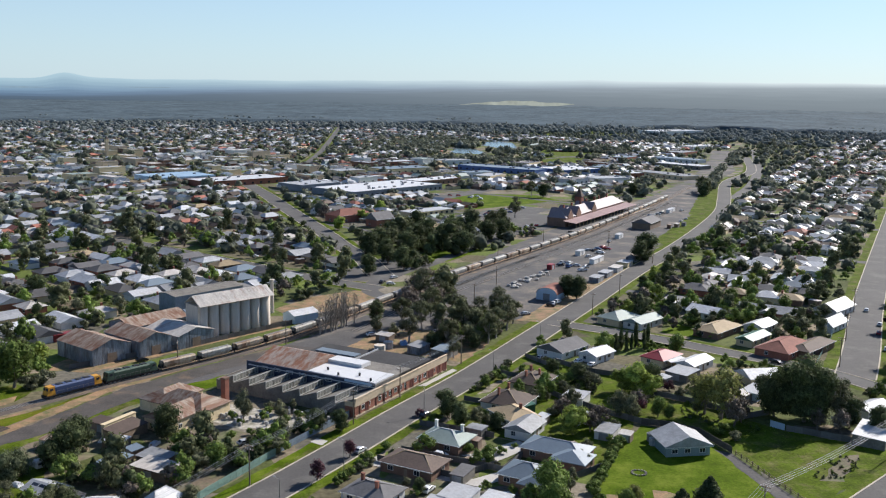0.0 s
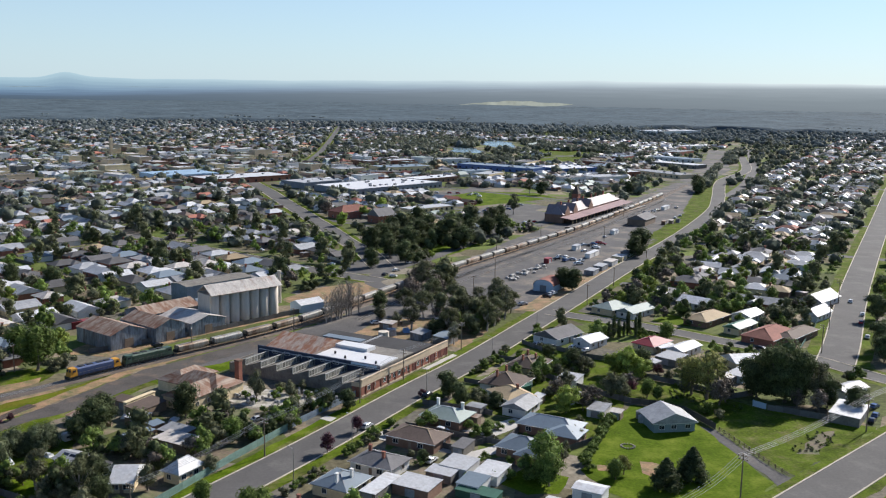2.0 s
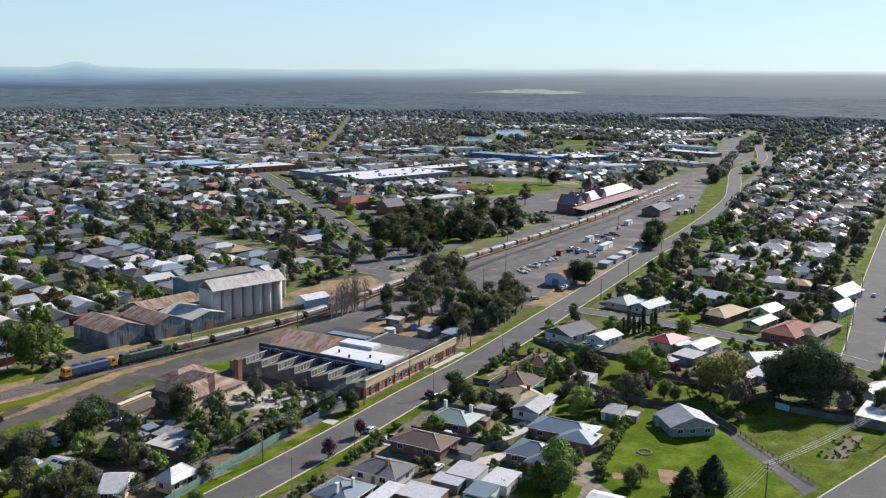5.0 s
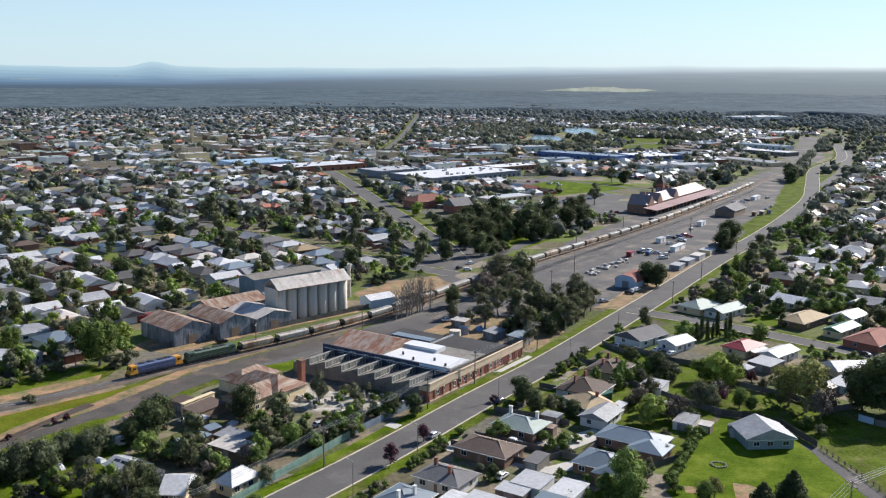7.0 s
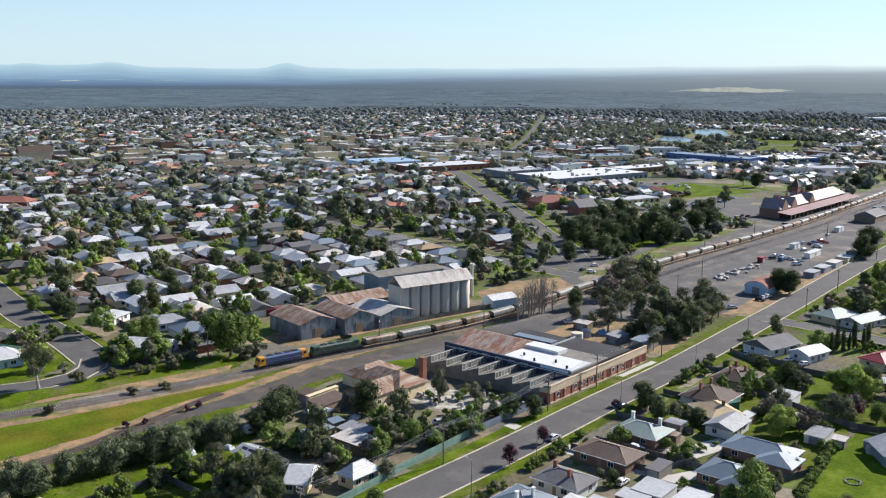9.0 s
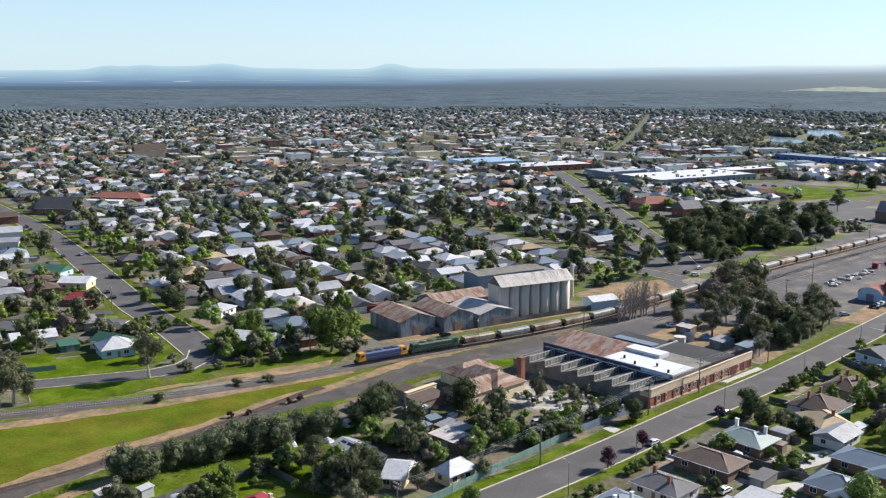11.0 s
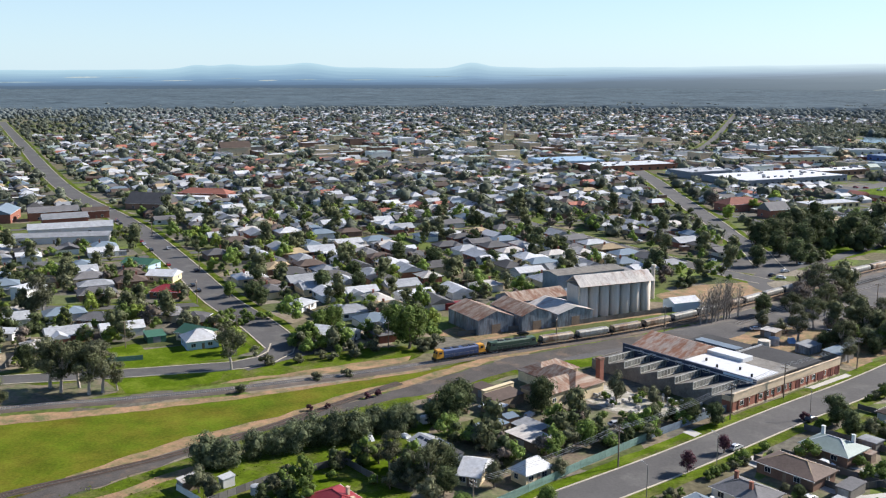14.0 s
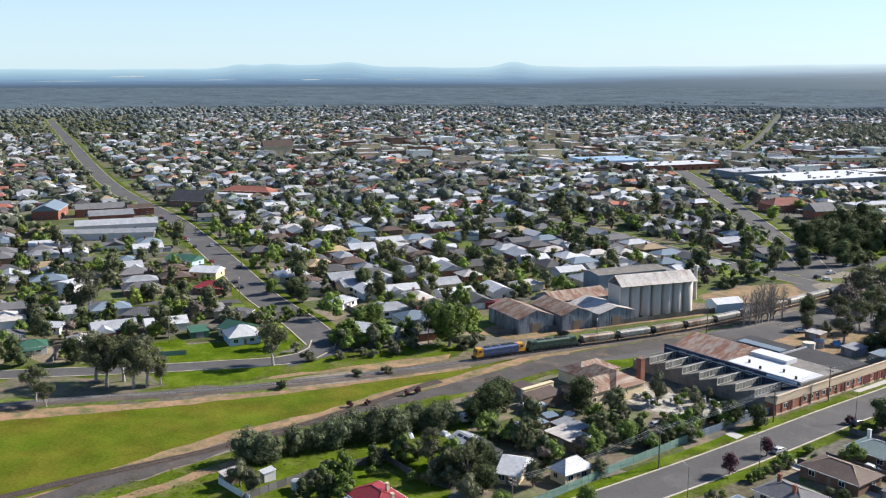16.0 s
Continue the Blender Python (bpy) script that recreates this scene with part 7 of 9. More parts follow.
# ---- station ----
def station():
    e = thing("station", pose(168, 716, 0, 0, 0, 56.5), "long red-brick railway station with gables, clock tower and verandah", "station")
    part("wall", boxed(-62, -7, 0, 62, 7, 6.0), "brown_brick", e)
    bm = bmesh.new()
    hip_roof(bm, 124, 14, 6.02, 5.2, 0.5)
    part("roof", bm, "station_roof", e, "pale pinkish slate roof")
    bm = bmesh.new()
    v = box(bm, -68, -17, 4.4, 68, -7.05, 4.55)
    for q in v:
        if q.co.y < -10:
            q.co.z -= 0.6
        else:
            q.co.z += 0.5
    part("verandah_roof", bm, "verandah_red", e, "dull red platform verandah roof")
    for k in range(19):
        part("column", shared(("station_column",), lambda: boxed(-0.12, -0.12, 0, 0.12, 0.12, 4.0)), "cream", e).matrix_basis = pose(-66 + 7.3 * k, -16.4, 0)
    for k, x in enumerate((-54, -38, -6)):
        bm = boxed(-4.5, -7.6, 0, 4.5, 7.6, 7.5)
        poly(bm, [(-4.5, -7.6, 7.5), (4.5, -7.6, 7.5), (0, -7.6, 12.0)])
        poly(bm, [(-4.5, 7.6, 7.5), (0, 7.6, 12.0), (4.5, 7.6, 7.5)])
        p = part("gable_bay", bm, "brown_brick", e, "brick cross gable with stone trim")
        p.matrix_basis = pose(x, 0, 0)
        bm = bmesh.new()
        a, b = [[bm.verts.new((xx, y, z)) for xx, z in ((-5, 7.3), (0, 12.4), (5, 7.3), (0, 12.0))] for y in (-7.4, 7.4)]
        bm.faces.new(a), bm.faces.new(b[::-1])
        for i in range(4):
            bm.faces.new((a[i], b[i], b[(i + 1) % 4], a[(i + 1) % 4]))
        part("gable_roof", bm, "station_roof", p)
        for y in (-8, 8):
            part("window", shared(("station_window",), lambda: boxed(-1, -0.5, 1.5, 1, 0.5, 5)), "window", p).matrix_basis = pose(0, y * 0.9, 0)
    for x in (-45, -30, -12, 0, 18, 28, 46):
        part("chimney", shared(("station_chimney",), lambda: boxed(-0.6, -0.6, 8, 0.6, 0.6, 13.6)), "brick", e).matrix_basis = pose(x, 1.5, 0)
    t = part("clock_tower", boxed(-2.6, 4.5, 0, 2.6, 9.7, 15), "brick", e, "square brick clock tower")
    bm = bmesh.new()
    c = bm.verts.new((0, 7.1, 22))
    q = [bm.verts.new(p) for p in ((-3, 4.1, 15), (3, 4.1, 15), (3, 10.1, 15), (-3, 10.1, 15))]
    bm.faces.new(q[::-1])
    for k in range(4):
        bm.faces.new((q[k], q[(k + 1) % 4], c))
    part("spire", bm, "brown_tile", t)
    return e


M["verandah_red"] = material("verandah_red", (0.25, 0.16, 0.155), 0.7, big=0.1, small=1.0)
M["station_roof"] = material("station_roof", (0.235, 0.185, 0.185), 0.6, big=0.1, small=1.0, dark=0.8, light=1.15)
station()
bm = bmesh.new()
v = boxed(-85, -26, 0, 75, -18, 1.1)
e = thing("platform", pose(168, 716, 0, 0, 0, 56.5), "long asphalt station platform with pale coping", "platform")
part("deck", v, "yard_gravel", e)
part("coping", boxed(-85, -26.3, 0.95, 75, -25.6, 1.14), "concrete", e, "pale concrete platform edge")


# ---- larger buildings of the town ----
def flat_block(x, y, turn, w, d, h, roof, wall, label, bays=6, name="store", parapet=True, vents=4):
    e = thing(name, pose(x, y, 0, 0, 0, turn), label, "commercial building")
    part("wall", boxed(-w / 2, -d / 2, 0, w / 2, d / 2, h), wall, e)
    part("roof", boxed(-w / 2 + 0.4, -d / 2 + 0.4, h + 0.01, w / 2 - 0.4, d / 2 - 0.4, h + 0.25), roof, e)
    if parapet:
        bm = bmesh.new()
        for b in ((-w / 2 - 0.1, -d / 2 - 0.1, w / 2 + 0.1, -d / 2 + 0.3), (-w / 2 - 0.1, d / 2 - 0.3, w / 2 + 0.1, d / 2 + 0.1), (-w / 2 - 0.1, -d / 2 + 0.31, -w / 2 + 0.3, d / 2 - 0.31), (w / 2 - 0.3, -d / 2 + 0.31, w / 2 + 0.1, d / 2 - 0.31)):
            box(bm, b[0], b[1], h - 0.5, b[2], b[3], h + 0.6)
        part("parapet", bm, wall, e)
    r = random.Random(int(x + y))
    for k in range(bays):
        for s in (-1, 1):
            b = part("window", shared(("shop_window",), lambda: boxed(-1.2, -0.05, 0.8, 1.2, 0.05, 2.8)), "window", e)
            b.matrix_basis = pose(-w / 2 + (k + 0.5) * w / bays, s * (d / 2 + 0.02), 0)
    for k in range(vents):
        v = part("roof_plant", shared(("roof_plant",), lambda: boxed(-1.1, -0.9, 0, 1.1, 0.9, 1.3)), "zinc", e, "grey rooftop plant box")
        v.matrix_basis = pose(r.uniform(-0.4, 0.4) * w, r.uniform(-0.35, 0.35) * d, h + 0.25)
    return e


M["pale_blue"] = material("pale_blue", (0.25, 0.36, 0.47), 0.6, big=0.1, small=1.0, dark=0.8, light=1.15)
M["store_wall"] = material("store_wall", (0.20, 0.222, 0.25), 0.7, big=0.1, small=1.0, dark=0.8, light=1.15)
flat_block(12, 886, 43, 112, 56, 5.0, "painted_white", "store_wall", "large white-roofed supermarket with blue-grey walls", 18, "supermarket", True, 16)
flat_block(-52, 905, 43, 46, 34, 5.5, "white_roof", "store_wall", "blue-grey shop hall with a pale iron roof", 6)
flat_block(66, 962, 43, 60, 26, 4.5, "painted_white", "brown_brick", "low white-roofed shop row with brick walls", 8)
flat_block(46, 724, 40, 44, 16, 3.6, "white_roof", "cream", "long low white-roofed hall beside the trees", 8, "store", False, 2)
flat_block(-124, 950, 40, 92, 40, 5.0, "white_roof", "brick", "long white-roofed arcade with brick sides", 10, "store", True, 8)
flat_block(-190, 985, 40, 62, 50, 4.6, "pale_blue", "blue_wall", "broad hall with a pale blue iron roof", 6, "store", False, 3)
flat_block(40, 1090, 30, 66, 34, 5.0, "blue_iron", "cream", "broad store with a dull blue roof", 8, "store", True, 5)
M["deep_blue"] = material("deep_blue", (0.07, 0.13, 0.30), 0.5, big=0.1, small=1.0, dark=0.8, light=1.2)
flat_block(158, 1108, -40, 104, 30, 5, "blue_iron", "deep_blue", "long blue-walled store with a grey-blue roof", 12, "warehouse", True, 6)
flat_block(234, 1100, 28, 58, 48, 5, "painted_white", "deep_blue", "white-roofed store with blue walls", 8, "warehouse", True, 6)
flat_block(334, 1052, -60, 74, 24, 4.2, "zinc", "cream", "long low trade hall with a grey iron roof", 9, "trade_hall", False, 3)
flat_block(396, 1182, -52, 66, 24, 4.5, "white_roof", "grey_wall", "long pale-roofed trade hall beside the line", 8, "trade_hall", False, 3)
flat_block(424, 1285, -52, 70, 26, 4.5, "blue_iron", "white_wall", "long trade hall with a blue-grey roof", 8, "trade_hall", False, 3)
flat_block(300, 1190, -50, 50, 20, 4.5, "grey_tile", "brick", "dark-roofed brick trade hall", 6, "trade_hall", False, 3)
flat_block(660, 2060, 30, 140, 60, 9, "white_roof", "white_wall", "large pale factory at the edge of the woods", 10, "factory_hall", True, 6)
house(pose(-12, 690, 0, 0, 0, 40), 30, 16, 4.8, "red_tile", "brick", "hip", 4.2, "large red-tiled brick building", chimneys=[(5, 2)], category="hall", name="brick_hall", windows=True)
house(pose(10, 664, 0, 0, 0, 40), 16, 12, 5, "grey_tile", "brick", "gable", 5.0, "grey-roofed church hall of brick", category="hall", name="brick_hall")
for i in range(22):
    r = random.Random(i + 90)
    k = r.random()
    car(66 + 58 * k + r.uniform(-6, 6), 690 + 74 * k + r.uniform(-6, 6), 50 if i % 2 else -40, r.choice(("white", "silver", "black", "red", "blue")), "in the station car park")
rr = random.Random(31)
CBD = []
BIG = [o.location.xy for o in scene.objects if o.parent is None and o.name.split(".")[0] in ("store", "supermarket", "warehouse", "trade_hall")]
for i in range(600):
    q = Vector((rr.uniform(-560, 90), rr.uniform(930, 1480)))
    if q.y > 1480 - 0.9 * abs(q.x + 240) or side_of(q, RAIL) < 110 or any((q - c).length < 25 for c in CBD) or any((q - c).length < 52 for c in BIG) or near_line(q, CENTRAL) < 22 or near_line(q, FAR_STREET) < 24 or near_line(q, NORTHWEST) < 20:
        continue
    CBD.append(q)
    if len(CBD) > 84:
        break
for i, q in enumerate(CBD):
    flat_block(q.x, q.y, 45 + rr.choice((0, 90)), rr.uniform(14, 30), rr.uniform(12, 20), rr.choice((4, 4.5, 5, 6, 8)), rr.choice(("zinc", "white_roof", "zinc", "old_iron", "grey_tile", "pale_green_iron", "white_roof")), rr.choice(("cream", "white_wall", "render", "white_wall", "cream", "brown_brick", "grey_wall")),
               "parapeted shop building of the town centre", 2, "shop", True, 1)
for i, (x, y, w, d) in enumerate(((250, 985, 40, 24), (288, 1040, 30, 18), (285, 1125, 40, 22), (210, 970, 30, 20), (470, 1410, 56, 26), (130, 1005, 36, 20), (120, 1040, 34, 18), (10, 1010, 30, 22), (-20, 1050, 34, 22), (540, 1560, 50, 24), (350, 1290, 40, 22), (200, 1180, 40, 20), (110, 1210, 40, 22), (40, 1180, 36, 20))):
    flat_block(x, y, 20 + 7 * i % 40, w, d, 5.5, ("zinc", "white_roof", "blue_iron", "grey_tile")[i % 4], ("white_wall", "brick", "cream")[i % 3], "low commercial hall with an iron roof", 4, "trade_hall", False, 2)
e = thing("clock_tower", pose(-330, 1274, 0, 0, 0, 45), "tall slim square cream tower of the town centre", "tower")
part("shaft", boxed(-1.7, -1.7, 0, 1.7, 1.7, 19), "render", e)
part("belfry", boxed(-2.0, -2.0, 19, 2.0, 2.0, 22.5), "cream", e)
bm = bmesh.new()
c = bm.verts.new((0, 0, 27))
q = [bm.verts.new(p) for p in ((-1.9, -1.9, 22.5), (1.9, -1.9, 22.5), (1.9, 1.9, 22.5), (-1.9, 1.9, 22.5))]
for k in range(4):
    bm.faces.new((q[k], q[(k + 1) % 4], c))
part("spire", bm, "brown_tile", e)
house(pose(-566, 970, 0, 0, 0, 45), 34, 14, 8, "brown_tile", "render", "gable", 7, "stone church with a steep dark roof", category="church", name="church")
for x, y, turn, w, d, h, roof, wall, lab in ((-369, 436, 30, 58, 9, 3.6, "zinc", "white_wall", "long low white school building with a silver roof"), (-381, 464, 40, 46, 12, 4.0, "zinc", "white_wall", "white school wing with a silver iron roof"),
                                             (-404, 487, 45, 26, 12, 5.2, "zinc", "brick", "red-brick school wing with silver roof"), (-430, 508, 45, 30, 13, 5.2, "grey_tile", "brick", "gabled red-brick school hall"), (-456, 492, 120, 30, 16, 5.6, "blue_iron", "brick", "gabled red-brick school building"),
                                             (-408, 521, 45, 16, 10, 4.6, "brown_tile", "brick", "small dark gabled school room")):
    house(pose(x, y, 0, 0, 0, turn), w, d, h, roof, wall, "gable", label=lab, category="school", name="school")
house(pose(-399, 570, 0, 0, 0, 5), 30, 18, 4.0, "grey_tile", "brown_brick", "gable", 7.0, "dark steep-roofed hall beside the broad street", category="hall", name="hall")
house(pose(-395, 634, 0, 0, 0, 4), 40, 15, 3.4, "red_tile", "brick", "hip", label="long orange tiled building among the houses")
house(pose(-399, 616, 0, 0, 0, 4), 30, 7, 2.8, "white_roof", "white_wall", "gable", 0.8, "low white-roofed wing before the orange roof")


# the lake
M["water"] = material("water", (0.13, 0.18, 0.19), 0.22, big=0.02, small=0.3, dark=0.9, light=1.1, spec=0.6)
patch("lake", [(126, 1420), (140, 1400), (168, 1388), (176, 1420), (170, 1500), (160, 1590), (148, 1560), (136, 1480)], "water", 0.08, "pale still lake among trees", "water", 4, 30)
patch("lake", [(196, 1600), (212, 1540), (228, 1495), (246, 1560), (256, 1676), (236, 1743), (206, 1690)], "water", 0.08, "pale still arm of the lake", "water", 4, 38)

# garden ware beside the cottage, low heaps and posts
rr = random.Random(41)
for i in range(45):
    q = Vector((-40, 262)).lerp(Vector((-10, 268)), rr.random()) + Vector((-0.35, 0.94)) * rr.uniform(-4, 13)
    e = thing("stone_pot", pose(q.x, q.y, 0, 0, 0, rr.uniform(0, 360)), "pale stone garden pot in the sales yard", "pot", "pots in the sales yard")
    bm = bmesh.new()
    h = rr.uniform(0.5, 1.5)
    tube(bm, [(0, 0, 0), (0, 0, h * 0.6), (0, 0, h)], [0.3, 0.5 * rr.uniform(0.7, 1.4), 0.35], 8)
    part("pot", bm, "concrete", e)

# ---- the blue shed in the lawn ----
def lawn_shed():
    e = thing("lawn_house", pose(84.5, 241.8, 0, 0, 0, 95), "pale blue iron-roofed house on the lawn", "house")
    w, d, h = 10.4, 12.3, 2.8
    bm = boxed(-w / 2, -d / 2, 0, w / 2, d / 2, h)
    for s in (-1, 1):
        poly(bm, [(s * (w / 2 - 0.004), -d / 2, h), (s * (w / 2 - 0.004), d / 2, h), (s * (w / 2 - 0.004), 0, h + 2.6)][::s])
    part("wall", bm, "lawn_wall", e)
    bm = bmesh.new()
    hip_roof(bm, w, d, h + 0.01, 2.9, 0.7, True)
    part("roof", bm, "zinc", e)
    for y in (-4, 0.2, 3.8):
        window_on(e, -w / 2 - 0.01, y, 1.0, -90, 1.5, 1.1)
    part("fascia", boxed(-w / 2 - 0.72, -d / 2 - 0.6, h - 0.12, -w / 2 - 0.6, d / 2 + 0.6, h + 0.02), "white_wall", e)
    return e


M["lawn_wall"] = material("lawn_wall", (0.20, 0.26, 0.27), 0.7, big=0.3, small=2.0, dark=0.85, light=1.12)
lawn_shed()
bm = bmesh.new()
rr = random.Random(51)
e = thing("fire_pit", pose(68.6, 225.9, 0), "round stone fire pit in the lawn", "fire pit")
for k in range(14):
    a = k * math.tau / 14
    part("stone", shared(("pit_stone",), lambda: boxed(-0.25, -0.2, 0, 0.25, 0.2, 0.35)), "grey_wall", e).matrix_basis = pose(1.8 * math.cos(a), 1.8 * math.sin(a), 0, 0, 0, math.degrees(a))

# ---- sleepers of the main track, by the piece where the line passes nearest ----
sleeper = boxed(-1.25, -0.13, 0, 1.25, 0.13, 0.12)
M["sleeper"] = material("sleeper", (0.27, 0.25, 0.225), 0.9, big=0.5, small=4.0, object_var=0.25)
SLEEPER = mesh_of(sleeper, "sleeper")
SLEEPER.materials.append(M["sleeper"])
s = main_line.nearest((-212, 198))
for k in range(240):
    a, b = main_line.at(s), main_line.at(s + 0.5)
    part("sleeper", SLEEPER, "sleeper", bed).matrix_basis = pose(a.x, a.y, 0.42, 0, 0, math.degrees(math.atan2(b.y - a.y, b.x - a.x)) + 90)
    s += 0.68


# ---- yard clutter ----
M["tarp_white"] = material("tarp_white", (0.62, 0.63, 0.64), 0.6, big=0.6, small=3.0, dark=0.75, light=1.1, object_var=0.2)
M["tarp_blue"] = material("tarp_blue", (0.16, 0.27, 0.42), 0.6, big=0.6, small=3.0, dark=0.7, light=1.2, object_var=0.2)


def covered_pile(x, y, turn, w, d, h, mat, seed):
    """A heap under a creased sheet that falls to the ground at its rim."""
    r = random.Random(seed)
    bm = bmesh.new()
    n = 8
    g = [[None] * (n + 1) for _ in range(n + 1)]
    for i in range(n + 1):
        for j in range(n + 1):
            u, v = i / n * 2 - 1, j / n * 2 - 1
            rim = max(abs(u), abs(v))
            z = 0.0 if rim > 0.99 else h * (0.55 + 0.45 * (1 - rim)) * r.uniform(0.7, 1.15)
            g[i][j] = bm.verts.new((u * w / 2 * r.uniform(0.93, 1.05), v * d / 2 * r.uniform(0.93, 1.05), z))
    for i in range(n):
        for j in range(n):
            bm.faces.new((g[i][j], g[i + 1][j], g[i + 1][j + 1], g[i][j + 1]))
    e = thing("covered_pile", pose(x, y, 0.03, 0, 0, turn), "heap of goods under a creased %s sheet in the yard" % ("white" if mat == "tarp_white" else "blue"), "tarpaulin")
    part("sheet", bm, mat, e)
    bm = bmesh.new()
    for s in (-1, 1):
        box(bm, -w * 0.3, s * d * 0.25 - 0.3, 0, w * 0.3, s * d * 0.25 + 0.3, h * 0.35)
    part("pallet", bm, "timber", e)
    return e


def caravan(x, y, turn):
    e = thing("caravan", pose(x, y, 0.03, 0, 0, turn), "white touring caravan parked among garden trees", "caravan")
    bm = boxed(-2.6, -1.1, 0.45, 2.6, 1.1, 2.5)
    bmesh.ops.bevel(bm, geom=bm.edges[:], offset=0.25, segments=3, affect="EDGES")
    body = part("body", bm, "white_wall", e)
    for k, s in ((-1.4, -1), (1.2, -1), (-1.4, 1), (1.2, 1)):
        part("window", boxed(k - 0.55, s * 1.115 - 0.01, 1.35, k + 0.55, s * 1.115 + 0.01, 1.95), "window", body)
    part("door", boxed(-0.35, -1.125, 0.55, 0.35, -1.105, 2.2), "zinc", body)
    for s in (-1, 1):
        bm = bmesh.new()
        tube(bm, [(0, s * 0.95, 0.34), (0, s * 1.12, 0.34)], [0.34, 0.34], 12)
        part("wheel", bm, "black_steel", e)
    bm = bmesh.new()
    tube(bm, [(2.5, 0.6, 0.5), (3.7, 0, 0.5)], [0.05, 0.05], 5)
    tube(bm, [(2.5, -0.6, 0.5), (3.7, 0, 0.5)], [0.05, 0.05], 5)
    tube(bm, [(3.6, 0, 0), (3.6, 0, 0.5)], [0.05, 0.05], 5)
    part("drawbar", bm, "steel", e)
    return e


def rain_tank(x, y, r, h, mat="zinc"):
    """A ribbed round tank with a domed lid."""
    e = thing("rain_tank", pose(x, y, 0.03), "round corrugated rainwater tank beside a building", "water tank")
    bm = bmesh.new()
    pts = [(0, 0, h * k / 12) for k in range(13)]
    tube(bm, pts, [r * (1 + 0.02 * (k % 2)) for k in range(13)], 20)
    part("shell", bm, mat, e)
    bm = bmesh.new()
    tube(bm, [(0, 0, h), (0, 0, h + 0.12), (0, 0, h + 0.3)], [r * 1.04, r * 0.8, r * 0.15], 20)
    part("lid", bm, mat, e)
    return e


def crate(x, y, turn, w, d, h):
    """A slatted timber box."""
    e = thing("crate", pose(x, y, 0.03, 0, 0, turn), "slatted timber crate on the yard ground", "crate")
    part("box", boxed(-w / 2 + 0.05, -d / 2 + 0.05, 0, w / 2 - 0.05, d / 2 - 0.05, h - 0.05), "timber", e)
    for k in range(3):
        z = h * (k + 0.5) / 3
        for s in (-1, 1):
            part("slat", boxed(-w / 2, s * (d / 2 - 0.03) - 0.02, z - h * 0.12, w / 2, s * (d / 2 - 0.03) + 0.02, z + h * 0.12), "cream", e)
    return e


for i, (x, y, w, d, h, mat) in enumerate(((-70, 254, 5, 3, 1.3, "tarp_white"), (-61, 246, 4, 3, 1.2, "tarp_white"), (-66, 246.5, 3.5, 2.5, 1.5, "tarp_white"), (-57, 251, 4, 2.2, 1.0, "tarp_white"), (-69, 230, 4, 2.5, 1.4, "tarp_blue"),
                                          (-93, 221, 5, 3, 1.6, "tarp_white"), (-84, 225, 3, 2, 1.0, "tarp_white"), (-45, 246, 3, 2, 1.0, "tarp_white"), (33, 214, 3, 2, 1.0, "tarp_blue"), (60, 262, 3.5, 2.5, 1.3, "tarp_white"),
                                          (-56, 262, 3, 2, 1.1, "tarp_white"), (14, 352, 5, 3, 1.5, "tarp_blue"))):
    covered_pile(x, y, 25 * i, w, d, h, mat, 200 + i)
caravan(-81, 236, 40)
caravan(-96, 226, 65)
caravan(64.5, 262, 20)
for i, (x, y) in enumerate(((-63, 256), (-52, 247), (-88, 214), (-58, 240), (-40, 240), (-74, 247), (56, 246), (26, 236), (8, 362), (12, 364))):
    crate(x, y, 33 * i, 1.6, 1.1, 1.0)
for x, y, r, h in ((78.5, 248.5, 1.3, 2.1), (78, 245.2, 1.1, 1.9), (-104, 182, 1.2, 2.0), (8, 346, 1.8, 2.6)):
    rain_tank(x, y, r, h)
shed(pose(141.5, 246.5, 0, 0, 0, 52), 15, 8.5, 2.7, "white_roof", "grey_wall", "white flat-roofed workshop shed behind the fence", 0.4)
shed(pose(19, 341, 0, 0, 0, 57), 8, 5, 2.6, "zinc", "tin_wall", "small grey iron shed behind the works", 0.5)
shed(pose(28, 335, 0, 0, 0, 57), 9, 6, 2.8, "blue_iron", "grey_wall", "blue-grey roofed store behind the works", 0.5)
shed(pose(7, 357, 0, 0, 0, -33), 6, 4, 2.4, "old_iron", "timber", "old iron lean-to in the tan yard", 0.5)
shed(pose(62, 265, 0, 0, 0, -33), 5, 3.6, 2.3, "white_roof", "white_wall", "white garden shed under the yellow tree", 0.4)
shed(pose(98, 300, 0, 0, 0, 42), 4.5, 3.5, 2.3, "zinc", "fence_grey", "grey garden shed behind the paling fence", 0.4)
shed(pose(118, 282, 0, 0, 0, 42), 4.2, 3.2, 2.2, "old_iron", "timber", "weathered timber shed behind the paddock", 0.4)
for x, y, a, c in ((146.5, 242.5, 52, "black"), (150, 247, 50, "blue"), (151, 259, 20, "silver"), (155, 262, 40, "white"), (2, 364, 20, "white"), (75, 325, 40, "white"), (79, 321, 40, "white"), (118, 327, -45, "black"), (136, 311, -48, "white"), (33, 240, 57, "white"), (-33, 250, 40, "silver")):
    car(x, y, a, c, "parked in a yard")
host = [o for o in scene.objects if o.name.startswith("house") and o.get("label", "").endswith("dark solar panels")][0]
for x in (-2.2, 0.2, 2.6):
    part("solar_panel", shared(("solar_panel",), lambda: boxed(-1.0, -0.85, 0, 1.0, 0.85, 0.05)), "window", host, "dark glass solar panel").matrix_basis = pose(x, -1.55, 3.36, math.degrees(math.atan(0.47)), 0, 0)


